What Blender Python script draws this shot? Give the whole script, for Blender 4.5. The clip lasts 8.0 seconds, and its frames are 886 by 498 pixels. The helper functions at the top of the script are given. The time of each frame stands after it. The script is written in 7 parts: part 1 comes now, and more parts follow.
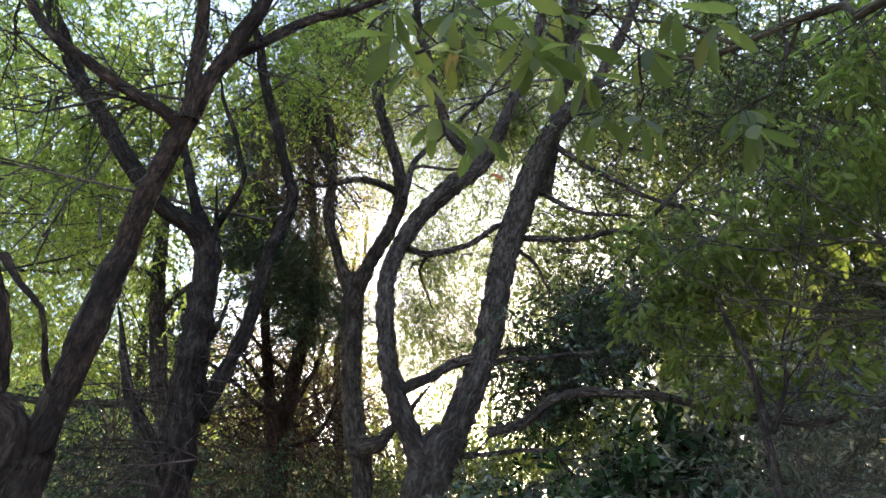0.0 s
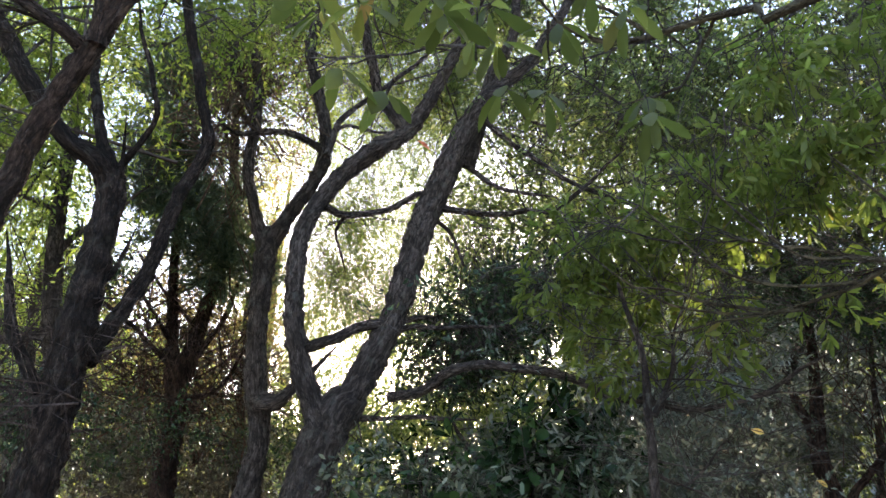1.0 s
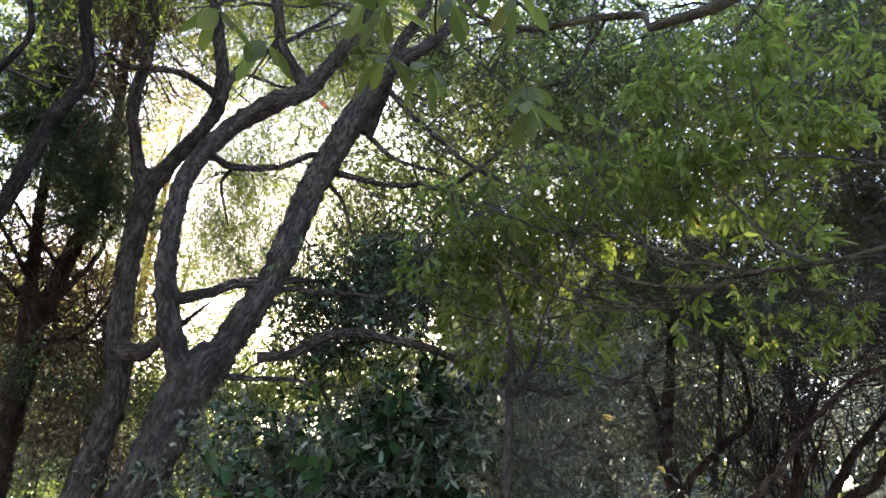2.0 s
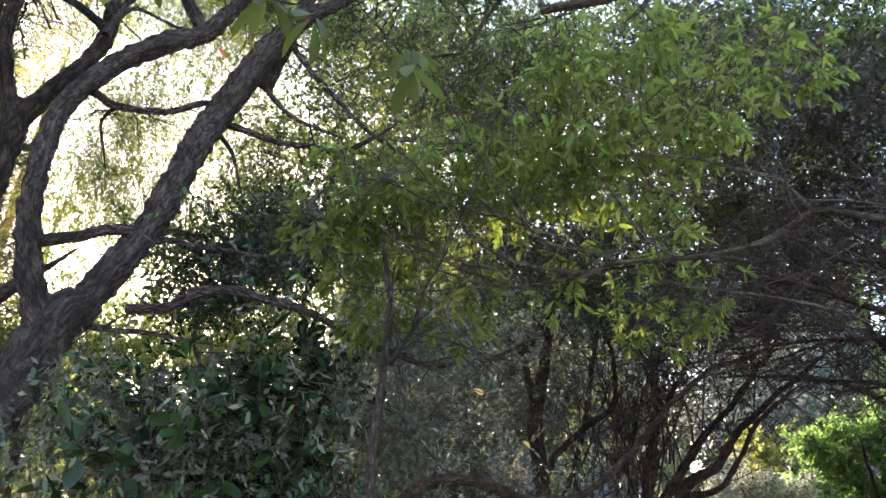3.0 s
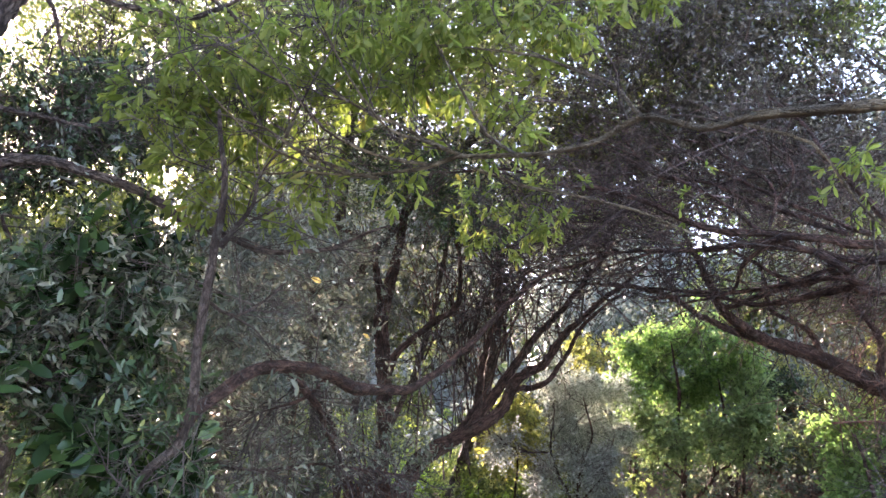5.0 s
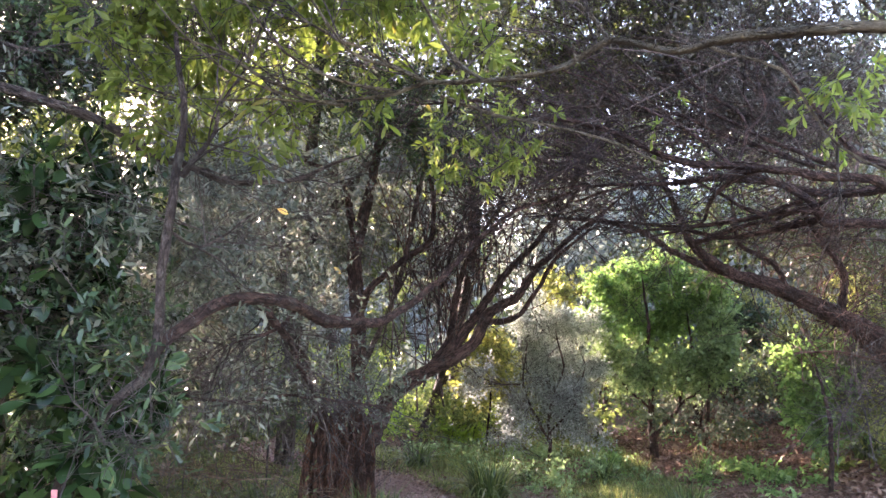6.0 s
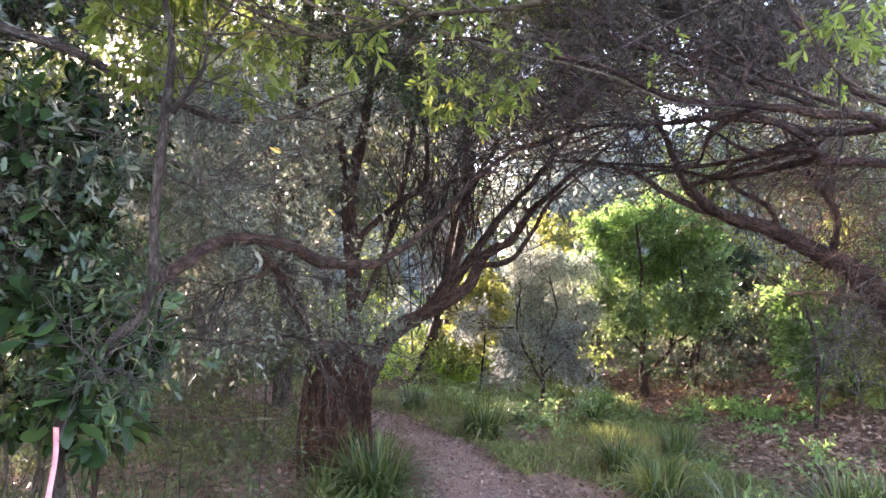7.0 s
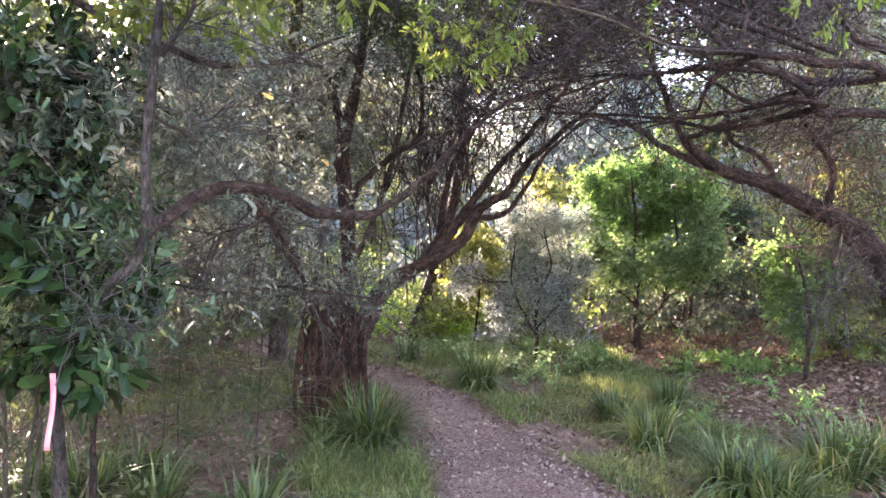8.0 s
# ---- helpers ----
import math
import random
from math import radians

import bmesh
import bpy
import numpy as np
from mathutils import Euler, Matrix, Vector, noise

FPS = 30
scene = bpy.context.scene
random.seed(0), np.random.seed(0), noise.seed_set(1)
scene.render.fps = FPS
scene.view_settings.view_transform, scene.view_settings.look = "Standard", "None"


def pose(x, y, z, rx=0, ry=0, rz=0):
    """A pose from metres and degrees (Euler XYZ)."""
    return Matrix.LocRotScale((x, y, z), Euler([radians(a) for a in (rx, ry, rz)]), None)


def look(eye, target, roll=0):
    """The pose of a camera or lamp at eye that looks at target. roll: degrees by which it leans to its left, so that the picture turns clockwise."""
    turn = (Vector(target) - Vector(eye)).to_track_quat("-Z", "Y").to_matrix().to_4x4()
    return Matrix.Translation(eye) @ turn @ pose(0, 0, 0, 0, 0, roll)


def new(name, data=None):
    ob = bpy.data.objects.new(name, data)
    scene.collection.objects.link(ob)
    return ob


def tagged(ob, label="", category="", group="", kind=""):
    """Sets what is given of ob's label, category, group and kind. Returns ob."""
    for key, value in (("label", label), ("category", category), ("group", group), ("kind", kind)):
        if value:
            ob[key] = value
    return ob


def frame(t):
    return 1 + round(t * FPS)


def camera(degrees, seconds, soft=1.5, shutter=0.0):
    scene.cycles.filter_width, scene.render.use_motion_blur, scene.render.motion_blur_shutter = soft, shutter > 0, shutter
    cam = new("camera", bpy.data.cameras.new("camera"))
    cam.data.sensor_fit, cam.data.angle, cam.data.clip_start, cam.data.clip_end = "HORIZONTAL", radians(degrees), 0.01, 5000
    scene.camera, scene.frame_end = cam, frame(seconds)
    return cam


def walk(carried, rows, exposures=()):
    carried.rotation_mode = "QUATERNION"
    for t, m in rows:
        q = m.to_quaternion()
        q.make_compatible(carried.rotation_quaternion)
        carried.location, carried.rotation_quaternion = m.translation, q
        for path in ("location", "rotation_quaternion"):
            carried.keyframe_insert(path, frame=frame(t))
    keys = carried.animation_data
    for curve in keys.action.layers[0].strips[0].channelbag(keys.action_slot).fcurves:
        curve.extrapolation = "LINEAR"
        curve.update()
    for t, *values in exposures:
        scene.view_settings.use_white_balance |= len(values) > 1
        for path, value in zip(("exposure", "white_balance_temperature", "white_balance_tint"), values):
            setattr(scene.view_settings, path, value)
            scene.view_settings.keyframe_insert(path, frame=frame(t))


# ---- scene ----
cam = camera(64.79, 8.0, soft=1.5)
ROWS = [
    (0.0, -0.000, 0.000, 1.647, 117.06, 3.56, 1.82),
    (0.5, 0.019, 0.012, 1.646, 115.59, 2.44, -1.58),
    (1.0, 0.046, 0.016, 1.642, 114.13, 1.25, -6.09),
    (1.5, 0.066, 0.015, 1.643, 112.82, 0.02, -11.29),
    (3.0, 0.125, 0.006, 1.632, 109.87, -3.00, -26.19),
    (3.5, 0.147, 0.006, 1.627, 108.70, -3.60, -30.43),
    (4.0, 0.171, 0.002, 1.615, 107.20, -4.03, -33.88),
    (4.5, 0.190, 0.004, 1.599, 105.23, -3.83, -36.51),
    (6.0, 0.256, 0.003, 1.564, 97.83, -2.82, -39.89),
    (6.5, 0.258, 0.012, 1.545, 95.58, -2.56, -40.21),
    (7.0, 0.261, 0.022, 1.532, 93.53, -2.43, -40.41),
    (7.5, 0.264, 0.027, 1.519, 91.64, -2.48, -40.58),
    (8.0, 0.269, 0.034, 1.500, 89.99, -2.49, -40.86),
]
EXPOSURES = [(0.0, 2.82, 6800, 18), (1.5, 2.93, 6800, 19), (3.0, 3.28, 6850, 22), (4.0, 3.74, 6780, 29), (6.5, 4.16, 6900, 34), (8.0, 4.37, 6950, 34)]
walk(cam, [(t, pose(x, y, z, rx, ry, rz)) for t, x, y, z, rx, ry, rz in ROWS], EXPOSURES)

# ---- world, sun and exposure ----
SUN_AZ, SUN_EL = radians(6.8), radians(12.6)
world = bpy.data.worlds.new("sky")
scene.world = world
world.use_nodes = True
wn = world.node_tree
sky = wn.nodes.new("ShaderNodeTexSky")
sky.sky_type = "NISHITA"
sky.sun_disc = False
sky.sun_elevation, sky.sun_rotation = SUN_EL, SUN_AZ
sky.air_density, sky.dust_density, sky.ozone_density = 1.0, 0.7, 1.0
wn.nodes["Background"].inputs["Strength"].default_value = 0.15
wn.links.new(sky.outputs["Color"], wn.nodes["Background"].inputs["Color"])
sun = new("sun", bpy.data.lights.new("sun", "SUN"))
sun.data.energy, sun.data.angle, sun.data.color = 2.6, radians(0.6), (1.0, 0.9, 0.74)
to_sun = Vector((math.sin(SUN_AZ) * math.cos(SUN_EL), math.cos(SUN_AZ) * math.cos(SUN_EL), math.sin(SUN_EL)))
sun.matrix_world = look(to_sun * 60, (0, 0, 0))


# ---- materials ----
def mat_base(name):
    m = bpy.data.materials.new(name)
    m.use_nodes = True
    t = m.node_tree
    return m, t, t.nodes["Principled BSDF"]


def ramp(t, fac, stops):
    r = t.nodes.new("ShaderNodeValToRGB")
    while len(r.color_ramp.elements) < len(stops):
        r.color_ramp.elements.new(0.5)
    for e, (p, c) in zip(r.color_ramp.elements, stops):
        e.position, e.color = p, (*c, 1)
    t.links.new(fac, r.inputs["Fac"])
    return r.outputs["Color"]


def noise_tex(t, scale, detail=4.0, rough=0.6, stretch=(1, 1, 1)):
    co = t.nodes.new("ShaderNodeTexCoord")
    mp = t.nodes.new("ShaderNodeMapping")
    mp.inputs["Scale"].default_value = stretch
    n = t.nodes.new("ShaderNodeTexNoise")
    n.inputs["Scale"].default_value, n.inputs["Detail"].default_value, n.inputs["Roughness"].default_value = scale, detail, rough
    t.links.new(co.outputs["Object"], mp.inputs["Vector"])
    t.links.new(mp.outputs["Vector"], n.inputs["Vector"])
    return n.outputs["Fac"]


def mixed(t, fac, a, b, mode="MIX"):
    m = t.nodes.new("ShaderNodeMix")
    m.data_type, m.blend_type = "RGBA", mode
    if isinstance(fac, float):
        m.inputs["Factor"].default_value = fac
    else:
        t.links.new(fac, m.inputs["Factor"])
    for socket, v in ((m.inputs["A"], a), (m.inputs["B"], b)):
        if isinstance(v, tuple):
            socket.default_value = (*v, 1)
        else:
            t.links.new(v, socket)
    return m.outputs["Result"]


def bumped(t, bsdf, height, strength, distance):
    b = t.nodes.new("ShaderNodeBump")
    b.inputs["Strength"].default_value, b.inputs["Distance"].default_value = strength, distance
    t.links.new(height, b.inputs["Height"])
    t.links.new(b.outputs["Normal"], bsdf.inputs["Normal"])


def grain_tex(t, scale, detail, rough):
    """Noise drawn out along the limb."""
    at = t.nodes.new("ShaderNodeAttribute")
    at.attribute_name = "grain"
    n = t.nodes.new("ShaderNodeTexNoise")
    n.inputs["Scale"].default_value, n.inputs["Detail"].default_value, n.inputs["Roughness"].default_value = scale, detail, rough
    t.links.new(at.outputs["Vector"], n.inputs["Vector"])
    return n.outputs["Fac"]


def bark(name, dark, mid, light, moss=0.0):
    """Furrowed bark: long broken ridges with narrow dark cracks, flaking plates, blotches and lichen."""
    m, t, p = mat_base(name)
    ridges = grain_tex(t, 46.0, 8.0, 0.82)
    plates = grain_tex(t, 21.0, 5.0, 0.6)
    blotch = noise_tex(t, 5.0, 4.0, 0.6)
    col = ramp(t, ridges, [(0.38, dark), (0.5, mid), (0.63, light)])
    crack = ramp(t, plates, [(0.455, (0, 0, 0)), (0.49, (0.75, 0.75, 0.75)), (0.51, (0.75, 0.75, 0.75)), (0.55, (0, 0, 0))])
    col = mixed(t, crack, col, tuple(0.35 * v for v in dark))
    col = mixed(t, ramp(t, blotch, [(0.45, (0, 0, 0)), (0.62, (0.7, 0.7, 0.7))]), col, tuple(0.55 * v for v in dark))
    col = mixed(t, ramp(t, grain_tex(t, 150.0, 4.0, 0.7), [(0.35, (0.45, 0.45, 0.45)), (0.65, (0, 0, 0))]), col, tuple(0.6 * v for v in dark))
    if moss:
        spots = ramp(t, noise_tex(t, 14.0, 3.0, 0.6), [(0.58, (0, 0, 0)), (0.66, (moss, moss, moss))])
        col = mixed(t, spots, col, (0.22, 0.22, 0.19))
    t.links.new(col, p.inputs["Base Color"])
    p.inputs["Roughness"].default_value = 0.85
    p.inputs["Specular IOR Level"].default_value = 0.25
    relief = mixed(t, crack, ridges, (0.1, 0.1, 0.1))
    bumped(t, p, relief, 1.0, 0.1)
    return m


def leaf_mat(name, stops, through_light=0.4, rough=0.45, back=(2.1, 2.0, 1.5)):
    """A leaf surface whose colour varies from leaf to leaf, and that lets light through."""
    m, t, p = mat_base(name)
    stops = [(at, tuple(0.8 * v + 0.2 * w * (0.3 * c[0] + 0.6 * c[1] + 0.1 * c[2]) for v, w in zip(c, (1.12, 1.0, 0.95)))) for at, c in stops]
    geo = t.nodes.new("ShaderNodeNewGeometry")
    dice = t.nodes.new("ShaderNodeMath")
    dice.operation = "FRACT"
    info, add = t.nodes.new("ShaderNodeObjectInfo"), t.nodes.new("ShaderNodeMath")
    t.links.new(geo.outputs["Random Per Island"], add.inputs[0])
    t.links.new(info.outputs["Random"], add.inputs[1])
    t.links.new(add.outputs["Value"], dice.inputs[0])
    col = ramp(t, dice.outputs["Value"], stops)
    col = mixed(t, ramp(t, noise_tex(t, 1.1, 3.0), [(0.35, (0, 0, 0)), (0.7, (0.45, 0.45, 0.45))]), col, stops[0][1])
    t.links.new(col, p.inputs["Base Color"])
    p.inputs["Roughness"].default_value = rough
    p.inputs["Specular IOR Level"].default_value = 0.6
    tr = t.nodes.new("ShaderNodeBsdfTranslucent")
    lit = t.nodes.new("ShaderNodeVectorMath")
    lit.operation = "MULTIPLY"
    lit.inputs[1].default_value = back
    t.links.new(col, lit.inputs[0])
    t.links.new(lit.outputs["Vector"], tr.inputs["Color"])
    mx = t.nodes.new("ShaderNodeMixShader")
    mx.inputs["Fac"].default_value = through_light
    t.links.new(p.outputs["BSDF"], mx.inputs[1])
    t.links.new(tr.outputs["BSDF"], mx.inputs[2])
    t.links.new(mx.outputs["Shader"], t.nodes["Material Output"].inputs["Surface"])
    return m


BARK_GREY = bark("bark_grey", (0.05, 0.035, 0.03), (0.172, 0.127, 0.111), (0.375, 0.3, 0.265), 0.3)
BARK_BROWN = bark("bark_brown", (0.028, 0.016, 0.012), (0.12, 0.07, 0.054), (0.3, 0.2, 0.16), 0.12)
BARK_BLACK = bark("bark_blackish", (0.018, 0.011, 0.009), (0.07, 0.042, 0.034), (0.22, 0.16, 0.135), 0.15)
BARK_RED = bark("bark_red", (0.04, 0.021, 0.016), (0.135, 0.072, 0.056), (0.265, 0.16, 0.128), 0.15)
BARK_RUST = bark("bark_rust", (0.045, 0.018, 0.011), (0.16, 0.067, 0.041), (0.29, 0.148, 0.1), 0.15)
BARK_PALE = bark("bark_pale", (0.1, 0.08, 0.052), (0.26, 0.21, 0.138), (0.4, 0.335, 0.235), 0.3)
TWIG = bark("twig_bark", (0.065, 0.05, 0.045), (0.165, 0.135, 0.122), (0.3, 0.26, 0.235))
TWIG_DARK = bark("dark_twig", (0.045, 0.03, 0.026), (0.13, 0.088, 0.078), (0.25, 0.18, 0.165))
TWIG_RED = bark("red_twig", (0.055, 0.03, 0.023), (0.17, 0.09, 0.07), (0.31, 0.19, 0.15))
TWIG_DRY = bark("dry_twig", (0.1, 0.06, 0.04), (0.22, 0.14, 0.095), (0.34, 0.25, 0.18))

LEAF_WILLOW = leaf_mat("narrow_leaf", [(0.0, (0.065, 0.11, 0.018)), (0.5, (0.145, 0.21, 0.036)), (1.0, (0.24, 0.29, 0.08))], 0.72, 0.45, (2.6, 2.5, 1.3))
LEAF_WEEP = leaf_mat("weeping_leaf", [(0.0, (0.07, 0.105, 0.028)), (0.5, (0.14, 0.19, 0.055)), (0.9, (0.21, 0.25, 0.07)), (1.0, (0.25, 0.18, 0.06))], 0.68, 0.5, (1.9, 2.0, 1.1))
LEAF_BROAD = leaf_mat("yellow_green_leaf", [(0.0, (0.08, 0.115, 0.014)), (0.55, (0.145, 0.183, 0.036)), (0.95, (0.2, 0.232, 0.052)), (1.0, (0.21, 0.155, 0.03))], 0.6, 0.6, (1.9, 2.1, 1.2))
LEAF_BIG = leaf_mat("olive_leaf", [(0.0, (0.055, 0.075, 0.016)), (0.6, (0.09, 0.115, 0.026)), (0.95, (0.13, 0.155, 0.036)), (1.0, (0.16, 0.08, 0.03))], 0.55, 0.5, (2.4, 2.4, 1.4))
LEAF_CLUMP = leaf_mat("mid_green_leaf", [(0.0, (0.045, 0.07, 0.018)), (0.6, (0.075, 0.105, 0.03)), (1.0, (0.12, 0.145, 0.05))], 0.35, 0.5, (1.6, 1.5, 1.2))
LEAF_SMALL = leaf_mat("small_olive_leaf", [(0.0, (0.038, 0.063, 0.02)), (0.6, (0.088, 0.13, 0.036)), (1.0, (0.185, 0.225, 0.07))], 0.64, 0.34, (3.2, 3.0, 2.0))
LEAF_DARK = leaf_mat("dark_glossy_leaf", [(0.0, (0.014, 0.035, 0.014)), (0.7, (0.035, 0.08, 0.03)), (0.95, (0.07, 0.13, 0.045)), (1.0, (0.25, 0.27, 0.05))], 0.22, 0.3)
LEAF_GREY = leaf_mat("grey_green_leaf", [(0.0, (0.06, 0.08, 0.052)), (0.6, (0.13, 0.155, 0.108)), (0.93, (0.26, 0.275, 0.205)), (1.0, (0.28, 0.2, 0.12))], 0.35, 0.3, (1.5, 1.5, 1.35))
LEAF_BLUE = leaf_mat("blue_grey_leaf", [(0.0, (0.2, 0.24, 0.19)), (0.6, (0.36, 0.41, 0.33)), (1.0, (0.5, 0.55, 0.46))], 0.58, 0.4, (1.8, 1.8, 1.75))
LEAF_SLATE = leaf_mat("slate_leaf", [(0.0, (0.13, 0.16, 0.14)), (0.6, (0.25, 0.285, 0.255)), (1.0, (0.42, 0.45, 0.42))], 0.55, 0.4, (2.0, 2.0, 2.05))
# whitened to carry haze on the farther trees; also the sapling's pale leaf
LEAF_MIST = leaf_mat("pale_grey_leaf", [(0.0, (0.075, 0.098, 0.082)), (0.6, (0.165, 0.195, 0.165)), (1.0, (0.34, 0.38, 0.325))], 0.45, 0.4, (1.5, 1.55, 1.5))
LEAF_RUST = leaf_mat("rusty_leaf", [(0.0, (0.06, 0.05, 0.02)), (0.5, (0.13, 0.1, 0.035)), (0.85, (0.2, 0.13, 0.045)), (1.0, (0.14, 0.17, 0.05))], 0.6, 0.5, (2.4, 2.3, 1.7))
# haze over the distance is put into this pale, greyed leaf colour
LEAF_HAZE = leaf_mat("hazed_leaf", [(0.0, (0.13, 0.15, 0.13)), (0.6, (0.21, 0.235, 0.205)), (1.0, (0.31, 0.33, 0.29))], 0.35, 0.6, (1.3, 1.4, 1.45))
LEAF_DUSK = leaf_mat("dull_brown_green_leaf", [(0.0, (0.034, 0.033, 0.024)), (0.6, (0.074, 0.07, 0.052)), (1.0, (0.14, 0.132, 0.1))], 0.2, 0.35)
LEAF_GLOSS = leaf_mat("large_glossy_leaf", [(0.0, (0.008, 0.024, 0.007)), (0.7, (0.018, 0.055, 0.013)), (1.0, (0.045, 0.105, 0.022))], 0.18, 0.26)
LEAF_NEEDLE = leaf_mat("dark_needle", [(0.0, (0.026, 0.055, 0.03)), (0.6, (0.055, 0.095, 0.048)), (1.0, (0.12, 0.14, 0.06))], 0.35)
LEAF_BRIGHT = leaf_mat("bright_green_leaf", [(0.0, (0.06, 0.14, 0.035)), (0.5, (0.115, 0.23, 0.06)), (1.0, (0.2, 0.33, 0.1))], 0.58, 0.45, (2.2, 2.2, 1.5))
LEAF_FRESH = leaf_mat("fresh_green_leaf", [(0.0, (0.085, 0.16, 0.065)), (0.6, (0.15, 0.26, 0.1)), (1.0, (0.25, 0.36, 0.16))], 0.5, 0.4, (2.2, 2.1, 1.5))
LEAF_LIME = leaf_mat("lime_leaf", [(0.0, (0.16, 0.3, 0.02)), (0.5, (0.24, 0.42, 0.03)), (1.0, (0.36, 0.55, 0.06))], 0.68, 0.5, (2.0, 1.8, 1.2))
LEAF_YELLOW = leaf_mat("yellowish_leaf", [(0.0, (0.1, 0.13, 0.025)), (0.5, (0.2, 0.23, 0.05)), (1.0, (0.33, 0.33, 0.1))], 0.55, 0.45, (2.3, 2.2, 1.4))
LEAF_FAR = leaf_mat("far_leaf", [(0.0, (0.04, 0.065, 0.025)), (0.5, (0.09, 0.13, 0.04)), (1.0, (0.18, 0.22, 0.08))], 0.55, 0.45, (2.4, 2.3, 1.6))
GRASS = leaf_mat("grass_blade", [(0.0, (0.05, 0.085, 0.018)), (0.5, (0.15, 0.2, 0.045)), (0.93, (0.32, 0.34, 0.11)), (1.0, (0.42, 0.31, 0.13))], 0.45, 0.6)
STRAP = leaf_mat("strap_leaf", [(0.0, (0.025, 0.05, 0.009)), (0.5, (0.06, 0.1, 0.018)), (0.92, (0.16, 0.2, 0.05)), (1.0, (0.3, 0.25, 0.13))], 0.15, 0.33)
LITTER = leaf_mat("dead_leaf", [(0.0, (0.08, 0.04, 0.026)), (0.5, (0.25, 0.135, 0.085)), (0.88, (0.33, 0.19, 0.125)), (1.0, (0.42, 0.29, 0.2))], 0.0, 0.9)
CHIP = leaf_mat("path_chip", [(0.0, (0.07, 0.034, 0.026)), (0.35, (0.24, 0.135, 0.105)), (0.85, (0.37, 0.235, 0.185)), (1.0, (0.5, 0.35, 0.28))], 0.0, 0.9)

for dull, gloss in ((LITTER, 0.08), (CHIP, 0.1), (GRASS, 0.2), (STRAP, 0.22), (LEAF_CLUMP, 0.35), (LEAF_GREY, 0.35), (LEAF_MIST, 0.4), (LEAF_GLOSS, 0.22), (LEAF_DARK, 0.35), (LEAF_BIG, 0.2), (LEAF_BROAD, 0.35)):
    dull.node_tree.nodes["Principled BSDF"].inputs["Specular IOR Level"].default_value = gloss

m, t, p = mat_base("soil")
col = ramp(t, noise_tex(t, 1.3, 6.0, 0.65), [(0.3, (0.09, 0.05, 0.034)), (0.5, (0.2, 0.11, 0.08)), (0.7, (0.14, 0.115, 0.055))])
col = mixed(t, ramp(t, noise_tex(t, 34.0, 5.0, 0.7), [(0.42, (0, 0, 0)), (0.65, (0.8, 0.8, 0.8))]), col, (0.28, 0.17, 0.13))
t.links.new(col, p.inputs["Base Color"])
p.inputs["Roughness"].default_value = 0.95
bumped(t, p, noise_tex(t, 45.0, 6.0, 0.75), 0.9, 0.03)
SOIL = m

m, t, p = mat_base("path_gravel")
col = ramp(t, noise_tex(t, 60.0, 6.0, 0.75), [(0.36, (0.06, 0.028, 0.02)), (0.5, (0.23, 0.125, 0.095)), (0.66, (0.46, 0.3, 0.24))])
col = mixed(t, ramp(t, noise_tex(t, 1.8, 4.0, 0.6), [(0.4, (0, 0, 0)), (0.7, (0.6, 0.6, 0.6))]), col, (0.17, 0.085, 0.066))
t.links.new(col, p.inputs["Base Color"])
p.inputs["Roughness"].default_value = 0.95
bumped(t, p, noise_tex(t, 70.0, 5.0, 0.75), 0.8, 0.02)
GRAVEL = m

m, t, p = mat_base("pink_tape")
t.links.new(ramp(t, noise_tex(t, 30.0), [(0.3, (0.75, 0.2, 0.25)), (0.7, (0.88, 0.36, 0.38))]), p.inputs["Base Color"])
p.inputs["Roughness"].default_value = 0.4
TAPE = m


# ---- mesh helpers ----
def mesh_from(name, verts, quads):
    """A mesh from arrays of vertices (n, 3) and quads or triangles (m, k)."""
    me = bpy.data.meshes.new(name)
    verts, quads = np.asarray(verts, np.float32), np.asarray(quads, np.int32)
    k = quads.shape[1]
    me.vertices.add(len(verts))
    me.vertices.foreach_set("co", verts.ravel())
    me.loops.add(quads.size)
    me.loops.foreach_set("vertex_index", quads.ravel())
    me.polygons.add(len(quads))
    me.polygons.foreach_set("loop_start", np.arange(0, quads.size, k, dtype=np.int32))
    me.update(calc_edges=True)
    return me


def thing(name, place, label, category, group="", kind=""):
    ob = new(name)
    ob.location = place
    ob.empty_display_size = 0.1
    return tagged(ob, label, category, group, kind)


def part(name, me, material, parent, label="", kind=""):
    ob = new(name, me)
    me.materials.append(material)
    ob.parent = parent
    ob.matrix_parent_inverse = Matrix.Translation(-Vector(parent.location))
    return tagged(ob, label, "", "", kind)


def spline(rows, step):
    """Catmull-Rom through rows of x, y, z, radius."""
    a = np.array(rows, float)
    a = np.vstack([2 * a[0] - a[1], a, 2 * a[-1] - a[-2]])
    out = []
    for i in range(1, len(a) - 2):
        p0, p1, p2, p3 = a[i - 1 : i + 3]
        n = max(2, int(np.linalg.norm(p2[:3] - p1[:3]) / step))
        for u in np.arange(n) / n:
            out.append(0.5 * (2 * p1 + (p2 - p0) * u + (2 * p0 - 5 * p1 + 4 * p2 - p3) * u**2 + (3 * p1 - p0 - 3 * p2 + p3) * u**3))
    out.append(a[-2])
    out = np.array(out)
    out[:, 3] = np.maximum(out[:, 3], 0.0015)
    return out


